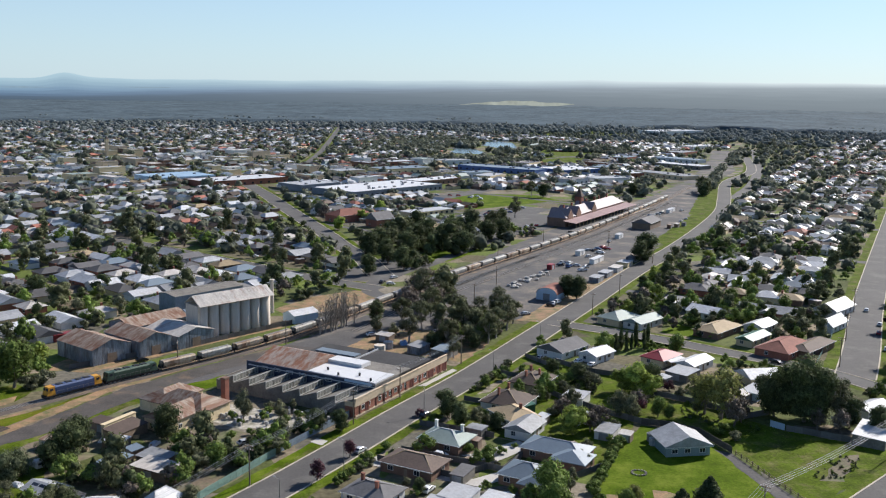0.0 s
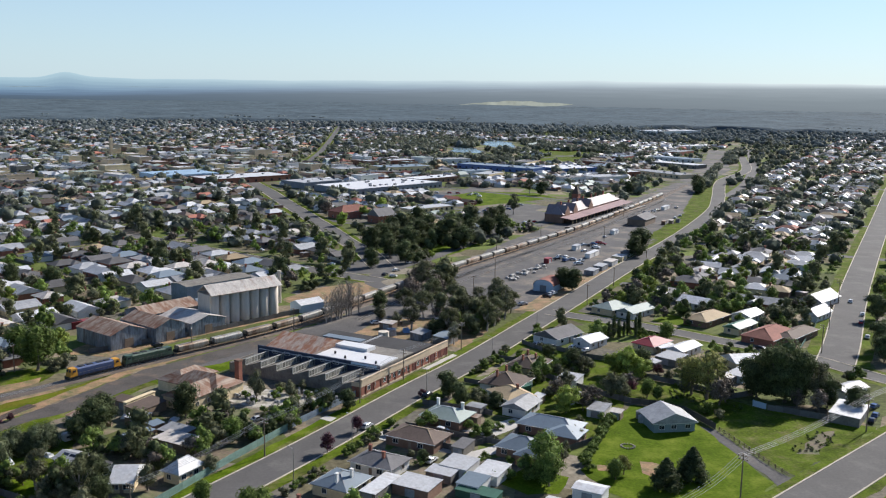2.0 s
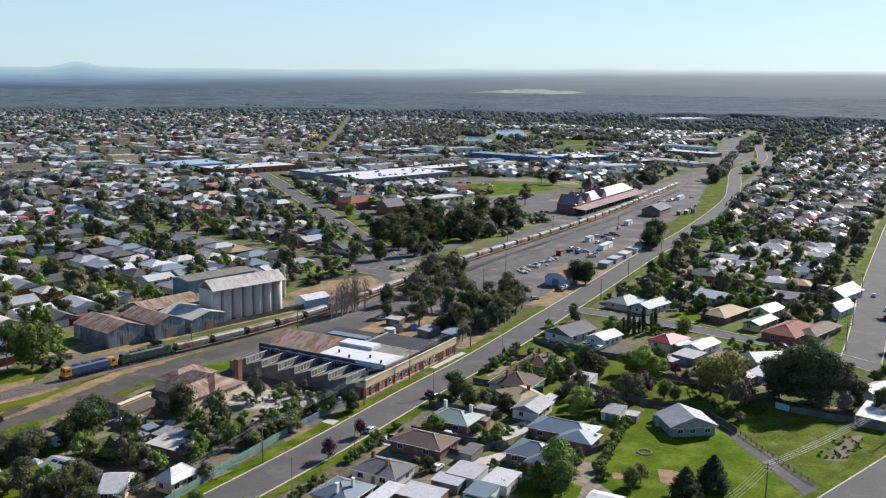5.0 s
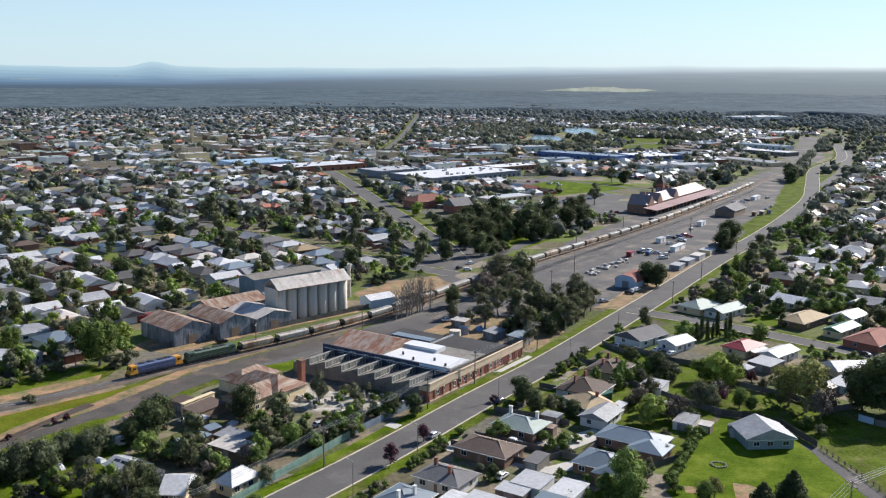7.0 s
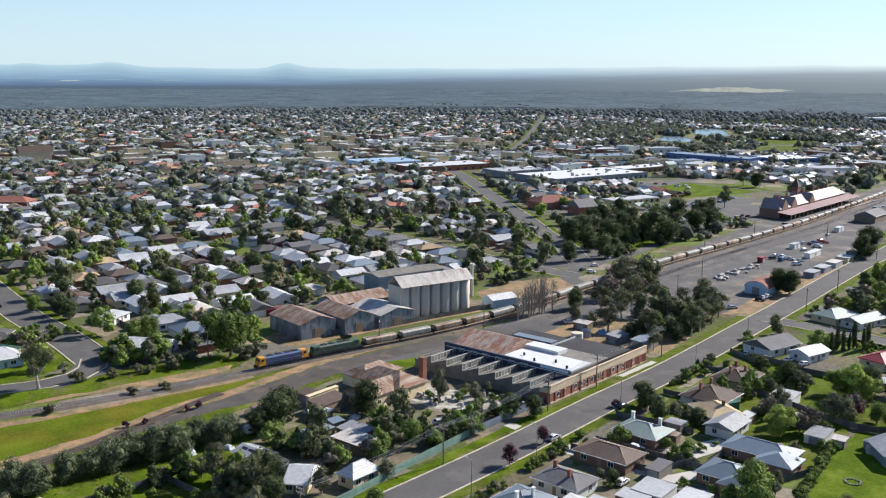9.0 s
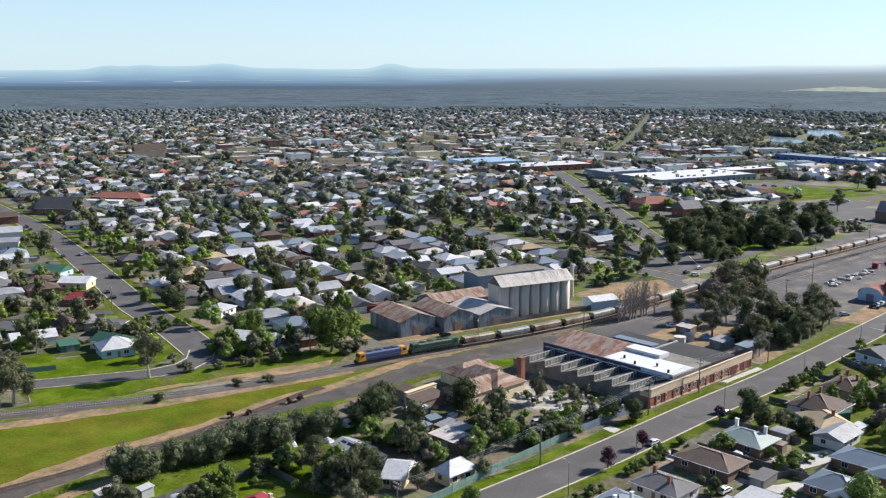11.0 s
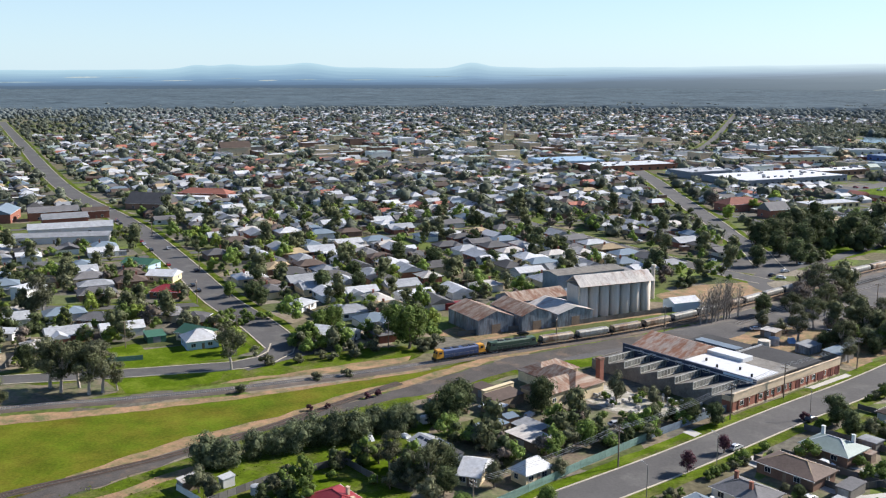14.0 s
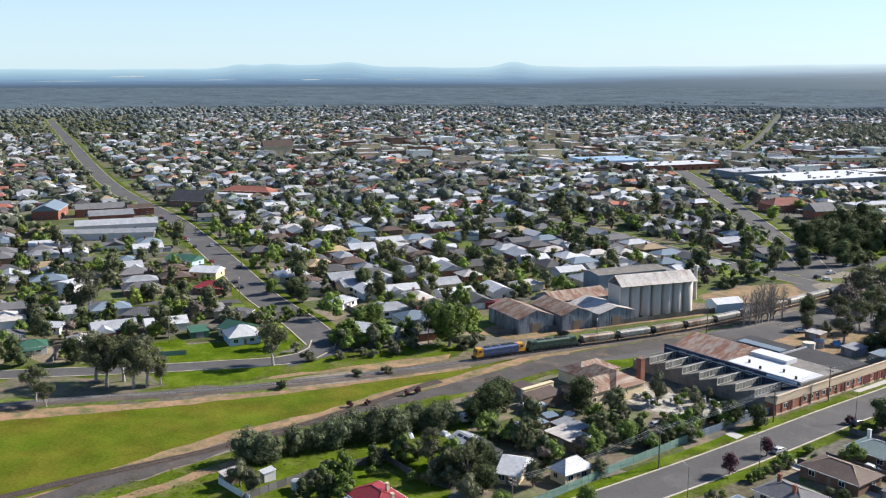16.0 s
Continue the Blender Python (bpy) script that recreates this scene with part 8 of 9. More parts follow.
# Base colour of the woods is blued to stand in for haze.
M["hazed_canopy"] = material("hazed_canopy", (0.074, 0.100, 0.116), 0.95, big=0.006, small=0.07, stretch=(1, 1, 1), dark=0.66, light=1.32, bump=2.5, spec=0.05, coord="World")

# ---- clutter of the leafy yard by the cottage ----
shed(pose(-72.5, 262.5, 0, 0, 0, -33), 9.5, 4.5, 2.5, "brown_tile", "timber", "brown open carport beside the cottage", 0.4, "skillion")
shed(pose(-66.5, 249.0, 0, 0, 0, -20), 6.0, 4.2, 2.2, "white_roof", "timber", "pale tarpaulin roof in the yard", 0.5, "skillion")
shed(pose(-60.5, 243.0, 0, 0, 0, -50), 4.0, 3.2, 2.1, "blue_iron", "timber", "small blue-grey shed in the yard", 0.4, "skillion")
shed(pose(-53.5, 237.0, 0, 0, 0, -33), 9.0, 5.5, 2.4, "zinc", "timber", "weathered grey iron shed roof in the yard", 0.5, "skillion")
shed(pose(-84.0, 250.0, 0, 0, 0, -33), 4.5, 3.0, 2.3, "rust", "cream", "small rusty-roofed cream outhouse", 0.5, "skillion")
shed(pose(-80.5, 242.0, 0, 0, 0, -33), 6.0, 2.6, 2.0, "blue_iron", "timber", "low blue-grey lean-to by the trees", 0.3, "skillion")
shed(pose(-68.0, 213.5, 0, 0, 0, -33), 5.0, 4.0, 2.2, "grey_tile", "white_wall", "dark flat roof between the trees", 0.3, "skillion")
yard_rnd = random.Random(411)
for x, y, n, sx, sy in ((-68, 240, 5, 9, 9), (-56, 250, 4, 8, 6), (-80, 226, 3, 6, 6), (-46, 262, 3, 6, 6)):
    for _ in range(n):
        crate(x + yard_rnd.uniform(-sx, sx), y + yard_rnd.uniform(-sy, sy), yard_rnd.uniform(0, 180), yard_rnd.uniform(0.5, 1.8), yard_rnd.uniform(0.4, 1.2), yard_rnd.uniform(0.35, 1.2))

# ---- gardens of the street houses ----
shed(pose(30.5, 254.5, 0, 0, 0, -33), 4.6, 4.0, 2.4, "zinc", "grey_wall", "small grey garage behind the green-roofed house", 0.4, "gable")
shed(pose(27.5, 246.6, 0, 0, 0, -33), 6.5, 2.4, 2.2, "rust", "timber", "rusty lean-to along the back fence", 0.3, "skillion")
shed(pose(50.0, 262.0, 0, 0, 0, 57), 7.5, 2.6, 2.3, "white_roof", "timber", "white verandah roof behind the cottage", 0.3, "skillion")
fence([(15, 263), (27, 257), (35, 252)], 1.7, "fence_grey", "grey paling fence between two back gardens")
fence([(30, 285), (44, 276)], 1.6, "fence_grey", "low grey side fence of the weatherboard house")
fence([(45, 312), (60, 302), (66, 296)], 1.6, "fence_grey", "weathered fence across the back gardens")
fence([(57, 333), (66, 316)], 1.6, "fence_grey", "grey paling fence beside the long grass")
garden_rnd = random.Random(77)
for a, b, n in (((33, 292.5), (51, 324), 15), ((18.5, 264), (27, 279), 6), ((62, 327), (74, 303), 8), ((44, 288), (52, 284), 5), ((35, 262), (33, 272), 5), ((66, 246), (72, 262), 7), ((54, 268), (60, 276), 5), ((-8, 221), (2, 238), 7), ((-22, 197), (-12, 213), 6)):
    for k in range(n):
        f = (k + garden_rnd.uniform(0.2, 0.8)) / n
        x, y = a[0] + (b[0] - a[0]) * f + garden_rnd.uniform(-0.5, 0.5), a[1] + (b[1] - a[1]) * f + garden_rnd.uniform(-0.5, 0.5)
        tree(garden_rnd.choice(("bush", "bush", "grey_bush")), x, y, garden_rnd.uniform(0.55, 1.0))
for key, x, y, k in (("olive", 31, 262.5, 0.75), ("dark_b", 36.5, 258.5, 0.55), ("green", 53.5, 283.5, 0.6), ("olive", 62.0, 277.0, 0.9), ("brown", 57.5, 268.5, 0.8), ("dark_b", 69.0, 298.0, 0.8), ("olive", 64.5, 257.5, 0.7), ("green", 38.5, 298.0, 0.45), ("dark_b", 62.5, 310.0, 0.6), ("olive", 55.0, 309.5, 0.5), ("green", 31.0, 233.0, 0.4), ("olive", 6.5, 237.5, 0.45), ("dark_b", 12.5, 216.0, 0.4)):
    tree(key, x, y, k)

# trees along the fence of the paddock
for key, x, y, k in (("dark", 139.5, 256.0, 0.8), ("brown", 134.5, 251.5, 0.9), ("dark_b", 145.0, 250.0, 0.9), ("brown", 129.0, 254.5, 0.8), ("olive", 99.0, 270.0, 0.6), ("dark_b", 103.0, 281.0, 0.5)):
    tree(key, x, y, k)

# large trees round the station
for key, x, y, k in (("dark", 65, 607, 1.25), ("gum", 83, 625, 1.1), ("dark", 88, 609, 1.1), ("dark", 76, 596, 1.2), ("gum_b", 111, 707, 1.0), ("dark", 157, 842, 1.1), ("gum", 148, 850, 1.0), ("dark", 245, 867, 1.0), ("dark", 316, 874, 1.1), ("gum", 318, 890, 1.1), ("dark", 311, 862, 0.9), ("dark", 322, 902, 1.0), ("dark", 154, 521, 1.1)):
    tree(key, x, y, k)

# ---- the rest of the town: houses and trees in their plots ----
KEEP_OUT = [(-188, 264, 18), (-80, 350, 34), (-50, 375, 30), (-30, 400, 20), (-62, 402, 22), (2, 424, 28), (10, 480, 24), (36, 570, 52), (-20, 866, 42), (30, 905, 46), (66, 962, 34), (46, 724, 24), (158, 1108, 54), (234, 1100, 38), (-124, 950, 46), (-190, 985, 36), (40, 1090, 36), (334, 1052, 38), (396, 1182, 34), (424, 1285, 34), (168, 716, 90), (190, 1490, 100), (160, 1340, 75), (150, 1260, 60), (215, 1650, 70), (-28, 676, 24), (2, 652, 16),
            (268, 1300, 40), (300, 1400, 52), (252, 1240, 26), (-566, 970, 24), (-328, 1266, 12), (-372, 445, 30), (-408, 490, 46), (-450, 498, 28), (-399, 568, 20), (-395, 630, 24), (660, 2060, 80), (120, 840, 60)]          # (x, y, radius) of places that are built singly
for o in scene.objects:
    if o.parent is None and o.name.split(".")[0] in ("house", "shed", "caravan", "shop", "trade_hall", "school"):
        KEEP_OUT.append((o.location.x, o.location.y, 14 if o.name.startswith(("shop", "trade")) else 8))


def free(p, r=0.0):
    return all((p.x - x) ** 2 + (p.y - y) ** 2 > (q + r) ** 2 for x, y, q in KEEP_OUT)


def in_view(p, margin=4):
    a = math.degrees(math.atan2(-p.x, p.y))
    return -31 - margin < a < 47 + margin


rnd = random.Random(7)
PROTO = []
kinds = [("zinc", "white_wall", "hip"), ("zinc", "cream", "gable"), ("white_roof", "white_wall", "gable"), ("grey_tile", "brown_brick", "hip"), ("brown_tile", "brown_brick", "hip"),
         ("zinc", "white_wall", "gable"), ("grey_tile", "cream", "hip"), ("grey_tile", "brick", "hip"), ("old_iron", "white_wall", "hip"), ("blue_iron", "white_wall", "hip"),
         ("tan_tile", "brown_brick", "hip"), ("zinc", "brick", "gable"), ("white_roof", "cream", "hip"), ("grey_tile", "white_wall", "gable")]
words = {"zinc": "silvery iron", "white_roof": "white iron", "grey_tile": "grey tiled", "brown_tile": "brown tiled", "red_tile": "red tiled", "old_iron": "weathered iron", "blue_iron": "blue-grey iron", "tan_tile": "tan tiled", "green_iron": "green iron"}
wall_words = {"white_wall": "white weatherboard", "cream": "cream weatherboard", "brown_brick": "brown brick", "brick": "red brick"}
town = []            # places of the plots: (point, angle)
for v in range(0, 2300, 16):
    for k in range(-5, 13):
        for side in (-1, 1):
            for row in (15, 33, 50):
                p = CORNER + D1 * (v + rnd.uniform(-2, 2)) + D2 * (118 * k + side * (row + rnd.uniform(-2, 2)))
                town.append((p, 45 + (90 if row == 15 else 0), 1))
for k in range(0, 120):
    for j in range(0, 14):
        for side in (-1, 1):
            for row in (15, 32, 48):
                p = Vector((84, 392)) + E1 * (16.0 * k) + E2 * (105 * j + side * row + 22)
                town.append((p, 58 + (90 if row == 15 else 0), 2))
grid = [[(CORNER + D1 * 73 + D1 * 122 * j + D2 * s) for s in (-600, 1300)] for j in range(12)]
lines = [MAIN, EAST, WEST, RAILSIDE, CROSS, CENTRAL, NORTHWEST, FAR_STREET, BYPASS] + [[tuple(q) for q in s] for s in cross_streets + streets + east_streets]
def all_pieces(paths):
    parts_ = [segments([tuple(q) for q in s]) for s in paths]
    return tuple(np.concatenate([s[i] for s in parts_]) for i in range(3))


ALL_ROADS = all_pieces(lines)


def road_gap(p):
    return to_segments(p, ALL_ROADS)[0].min()


BROAD = [(WEST, 19), (CENTRAL, 17), (FAR_STREET, 13), (EAST, 20), (NORTHWEST, 14)]


def off_broad(p, k=1.0):
    """Clear of the broad streets and their verges."""
    return all(near_line(p, path) > gap * k for path, gap in BROAD)


near_lots, far_lots = [], []
for p, ang, reg in town:
    if not in_view(p) or p.length < 190 or p.length > 2450 or (p.length > 1500 and p.x < -0.75 * p.y):
        continue
    s = side_of(p, RAIL)
    if (reg == 1 and s < (24 if p.y < 420 else 60)) or (reg == 2 and (side_of(p, MAIN) > -14)):
        continue
    if reg == 2 and p.y < 420 and side_of(p, CROSS) < 12 and p.x < 330:
        continue
    if not free(p, 7) or road_gap(p) < 12 or not off_broad(p):
        continue
    if rnd.random() < 0.04 + 0.08 * (p.length > 1300):
        continue
    (near_lots if p.length < 900 else far_lots).append((p, ang))
near_lots.sort(key=lambda q: q[0].length)
made = 0
for p, ang in near_lots[:270]:
    i = rnd.randrange(len(kinds))
    roof, wall, kind = kinds[i]
    m = pose(p.x, p.y, 0, 0, 0, ang + rnd.uniform(-3, 3) + rnd.choice((0, 90, 180, 270)))
    var = (i, rnd.randrange(2))
    old = [q for q in PROTO if q[0] == var]
    if old:
        copy_thing(old[0][1], m)
    else:
        r2 = random.Random(str(var))
        w, d = r2.uniform(11.5, 15), r2.uniform(8.5, 11)
        e = house(m, w, d, 2.7, roof, wall, kind, label=f"{words[roof]} roofed house with {wall_words[wall]} walls", group="houses of the town",
                  wing=(r2.choice((-1, 1)) * w * 0.25, -d * 0.4, w * 0.4, d * 0.75) if var[1] else None, chimneys=[(w * 0.2, 0.8)] if r2.random() < 0.5 else (), porch=None, windows="plain")
        PROTO.append((var, e))
far_lots += near_lots[270:]


def far_houses(lots, colours, name, label, seed):
    """Houses further off: a main roof, often a wing across it and a low lean-to, joined by colour."""
    r = random.Random(seed)
    groups = {}
    for p, ang in lots:
        groups.setdefault(r.choice(colours), []).append((p, ang))
    for (roof, wall), items in groups.items():
        made = {"roof": ([], []), "wall": ([], [])}

        def block(m, w, d, h, rise, hip):
            x, y, z, g = w / 2, d / 2, h + rise, min(d / 2 * 0.95, w / 2 - 0.3) if hip else 0
            o = 0.5
            shapes = {"wall": ([(-x, -y, 0), (x, -y, 0), (x, y, 0), (-x, y, 0), (-x, -y, h), (x, -y, h), (x, y, h), (-x, y, h)], [(0, 1, 5, 4), (1, 2, 6, 5), (2, 3, 7, 6), (3, 0, 4, 7)]),
                      "roof": ([(-x - o, -y - o, h), (x + o, -y - o, h), (x + o, y + o, h), (-x - o, y + o, h), (-x - o + g, 0, z), (x + o - g, 0, z)], [(0, 3, 2, 1), (0, 1, 5, 4), (2, 3, 4, 5), (1, 2, 5), (3, 0, 4)])}
            for k, (vs, fs) in shapes.items():
                n = len(made[k][0])
                made[k][0].extend(tuple(m @ Vector(v)) for v in vs)
                made[k][1].extend(tuple(i + n for i in f) for f in fs)

        for p, ang in items:
            w, d, h = r.uniform(8.5, 14), r.uniform(7, 9.5), r.uniform(2.5, 3.2)
            m = pose(p.x, p.y, 0, 0, 0, ang + r.choice((0, 90)) + r.uniform(-4, 4))
            block(m, w, d, h, d * r.uniform(0.2, 0.32), r.random() < 0.6)
            if r.random() < 0.65:
                s, ww, wd = r.choice((-1, 1)), r.uniform(4.5, 6.5), r.uniform(4.5, 8)
                block(m @ pose(r.choice((-1, 1)) * w * 0.22, s * (d / 2 + wd / 2 - 1.5), 0, 0, 0, 90), wd, ww, h - 0.05, ww * r.uniform(0.2, 0.32), r.random() < 0.5)
            if r.random() < 0.6:
                block(m @ pose(r.choice((-1, 1)) * (w / 2 + 1.3), r.uniform(-1, 1), 0), 3.6, d * r.uniform(0.5, 0.95), h - 0.5, 0.25, False)
        e = tagged(new(name), label, "houses", "", "stuff")
        for k, mat in (("roof", roof), ("wall", wall)):
            me = bpy.data.meshes.new(k)
            me.from_pydata(*[made[k][0], [], made[k][1]])
            part(k, me, mat, e)


far_houses(far_lots, [("zinc", "white_wall"), ("zinc", "cream"), ("white_roof", "white_wall"), ("grey_tile", "brown_brick"), ("brown_tile", "brown_brick"), ("red_tile", "brick"), ("old_iron", "white_wall"), ("grey_tile", "cream"), ("zinc", "brick"), ("zinc", "white_wall"), ("grey_tile", "white_wall"), ("white_roof", "cream"), ("brown_tile", "brick"),
                      ("blue_iron", "white_wall"), ("grey_tile", "brick"), ("zinc", "cream"), ("tan_tile", "brown_brick"), ("pale_green_iron", "white_wall"), ("brown_tile", "cream")],
           "far_house", "small far houses of the town with iron and tiled roofs", 3)

# garden trees
def garden_ok(p, gap=8.0):
    if abs(side_of(p, RAIL)) < 24 or (side_of(p, RAIL) < 0 and side_of(p, MAIN) > -11) or not free(p, 2) or road_gap(p) < gap or not off_broad(p, 0.62):
        return False
    return not (side_of(p, MAIN) < 0 and (p.length < 345 and p.x < 175 or near_line(p, CROSS) < 17))


house_spots = [q for q, _ in near_lots + far_lots]
cells = {}
for q in house_spots:
    cells.setdefault((int(q.x // 20), int(q.y // 20)), []).append(q)


def clear_of_houses(p, gap=6.5):
    i, j = int(p.x // 20), int(p.y // 20)
    return all((p - q).length > gap for a in (-1, 0, 1) for b in (-1, 0, 1) for q in cells.get((i + a, j + b), ()))


def gardens(count, d0, d1, seed, bias):
    r, out, tries = random.Random(seed), [], 0
    while len(out) < count and tries < count * 12:
        tries += 1
        d = d0 + (d1 - d0) * r.random() ** bias
        a = radians(r.uniform(-31, 48))
        p = Vector((-math.sin(a) * d, math.cos(a) * d))
        if garden_ok(p, 6.5) and clear_of_houses(p):
            out.append(p)
    return out


plants = gardens(900, 230, 660, 61, 0.8)
plants += [p for p in gardens(2000, 330, 640, 62, 0.9) if side_of(p, MAIN) < -12][:60]
mix = ("green", "dark", "bush", "olive", "gum", "grey_bush", "brown", "green", "gum", "bush", "bright", "olive")
for key in LIGHT:
    many_trees(key, [p for i, p in enumerate(plants) if mix[i % 12] == key], "garden_" + ("shrubs" if "bush" in key else "trees"), "mixed garden greenery between the houses of the town", 70 + len(key), 0.45, 1.2)


def outbuildings(count, seed):
    """Small sheds and carports behind the houses, in one object a colour."""
    r = random.Random(seed)
    for roof, wall in (("white_roof", "white_wall"), ("zinc", "tin_wall"), ("old_iron", "timber"), ("grey_tile", "brown_brick")):
        rb, wb = bmesh.new(), bmesh.new()
        for q in r.sample(house_spots, min(count, len(house_spots))):
            o = Vector((r.choice((-1, 1)) * r.uniform(8, 12), r.choice((-1, 1)) * r.uniform(4, 10)))
            if not garden_ok(q + o, 7):
                continue
            m = pose(q.x + o.x, q.y + o.y, 0, 0, 0, 45 + r.choice((0, 90)))
            w, d, h = r.uniform(3, 8), r.uniform(2.5, 5), r.uniform(2.0, 2.6)
            for b, z0, z1, g in ((wb, 0, h, 0), (rb, h + 0.01, h + 0.15, 0.2)):
                n = len(b.verts)
                for v in box(b, -w / 2 - g, -d / 2 - g, z0, w / 2 + g, d / 2 + g, z1):
                    v.co = m @ v.co
        e = tagged(new("garden_sheds"), "small sheds and carports behind the houses", "sheds", "", "stuff")
        part("roof", rb, roof, e)
        part("wall", wb, wall, e)


outbuildings(520, 81)


def back_fences(seed):
    """Plain fences along the plots, in one object."""
    r = random.Random(seed)
    b = bmesh.new()
    for q in house_spots:
        if q.length > 1000:
            continue
        a = (45 if side_of(q, RAIL) > 0 else 58) + r.choice((0, 90))
        d = Vector((math.cos(radians(a)), math.sin(radians(a))))
        o = q + Vector((-d.y, d.x)) * r.choice((-9.3, 9.3))
        if not garden_ok(o + d * 10, 7) or not garden_ok(o - d * 10, 7):
            continue
        m = pose(o.x, o.y, 0, 0, 0, a)
        for v in box(b, -11, -0.04, 0, 11, 0.04, r.uniform(1.4, 1.9)):
            v.co = m @ v.co
    me = mesh_of(b, "plot_fences")
    me.materials.append(M["fence_grey"])
    tagged(new("plot_fences", me), "grey timber fences between the garden plots", "fences", "", "stuff")


back_fences(83)


def thicket(x, y, rx, ry, turn, count, kinds, seed, s0=0.6, s1=1.1):
    """Close planting inside an ellipse of ground, off the roads and roofs."""
    r = random.Random(seed)
    out = []
    for _ in range(count * 4):
        a, k = r.uniform(0, 6.28), math.sqrt(r.random())
        u, v = rx * k * math.cos(a), ry * k * math.sin(a)
        c, s = math.cos(radians(turn)), math.sin(radians(turn))
        p = Vector((x + u * c - v * s, y + u * s + v * c))
        if near_line(p, MAIN) > 9 and near_line(p, DIAG) > 9 and near_line(p, CROSS) > 13 and near_line(p, EAST) > 9 and free(p, 0.5) and near_line(p, RAIL) > 6 and near_line(p, BRANCH) > 8 and abs((p - Vector((84.5, 241))).length) > 10:
            out.append(p)
    out = out[:count]
    for i, key in enumerate(kinds):
        many_trees(key, out[i::len(kinds)], "thicket", "close-grown trees and shrubs among the gardens", seed + i, s0, s1)


KEEP_OUT += [(-52, 276, 15), (-32, 272, 12), (-20, 285, 22), (10, 300, 30)]
thicket(-60, 222, 30, 14, 57, 40, ("dark", "olive", "brown", "green", "grey_bush", "gum"), 101, 0.6, 0.95)
thicket(-88, 192, 22, 12, 50, 18, ("olive", "dark", "green", "bush"), 102, 0.5, 0.9)
thicket(-26, 248, 18, 6, 57, 22, ("dark", "olive", "bush", "green"), 103, 0.4, 0.75)
thicket(40, 364, 24, 11, 56, 32, ("gum", "olive", "brown", "gum", "dark", "green"), 104, 0.7, 1.1)
thicket(26, 420, 18, 8, 57, 14, ("brown", "gum", "olive"), 105, 0.8, 1.2)
KEEP_OUT[:] = [k for k in KEEP_OUT if k[:2] != (36, 570)]
thicket(38, 572, 52, 26, 52, 12, ("dark", "gum", "dark", "olive"), 106, 1.2, 1.9)
thicket(56, 284, 24, 14, 57, 26, ("bush", "green", "grey_bush", "olive", "bush"), 107, 0.5, 0.9)
thicket(112, 296, 24, 8, -48, 16, ("bush", "olive", "brown", "bush"), 108, 0.4, 0.75)
thicket(30, 225, 30, 22, 57, 30, ("bush", "grey_bush", "green", "bush"), 109, 0.4, 0.8)
thicket(118, 330, 46, 16, -48, 18, ("bush", "green", "grey_bush", "bush"), 110, 0.35, 0.65)
thicket(92, 278, 18, 8, -55, 36, ("grey_bush", "bush"), 111, 0.12, 0.35)
thicket(-2, 195, 20, 12, 57, 20, ("bush", "green", "grey_bush"), 113, 0.4, 0.8)
thicket(-140, 296, 26, 12, 45, 24, ("bush", "green", "grey_bush", "olive"), 114, 0.5, 0.95)
thicket(-205, 300, 40, 14, 45, 36, ("bush", "olive", "green", "bush"), 115, 0.5, 0.9)
thicket(318, 880, 4, 30, -25, 6, ("dark", "gum"), 118, 0.8, 1.2)


thicket(122, 227, 13, 4, 42, 34, ("grey_bush", "bush"), 121, 0.1, 0.3)
thicket(104, 262, 14, 6, -50, 30, ("bush", "grey_bush"), 122, 0.12, 0.4)
thicket(150, 300, 30, 14, -48, 24, ("bush", "green", "dark", "olive"), 123, 0.4, 0.8)
thicket(150, 370, 44, 26, 60, 60, ("green", "dark", "bush", "olive", "bright"), 124, 0.45, 0.95)
thicket(110, 345, 24, 8, -40, 14, ("bush", "green", "grey_bush"), 125, 0.3, 0.6)


thicket(-248, 300, 34, 22, 45, 26, ("dark", "olive", "gum", "bright", "bush"), 126, 0.6, 1.1)
thicket(-300, 345, 40, 22, 45, 26, ("dark", "olive", "green", "bush"), 127, 0.5, 1.0)


def street_trees(seed):
    """Trees on the verges of the back streets."""
    r = random.Random(seed)
    out = []
    for path in streets + cross_streets + east_streets:
        a, b = Vector(path[0]), Vector(path[-1])
        d = (b - a).normalized()
        for k in range(int((b - a).length / 22)):
            p = a + d * (22 * k + r.uniform(-6, 6)) + Vector((-d.y, d.x)) * r.choice((-6.3, 6.3))
            if 240 < p.length < 900 and in_view(p) and r.random() < 0.25 and road_gap(p) > 5.2 and garden_ok(p, 5.2):
                out.append(p)
    return out


verge_trees = street_trees(63)
for i, key in enumerate(("green", "dark", "olive", "bright", "gum")):
    many_trees(key, verge_trees[i::5], "street_trees", "rounded trees along the back streets", 90 + i, 0.5, 0.95)


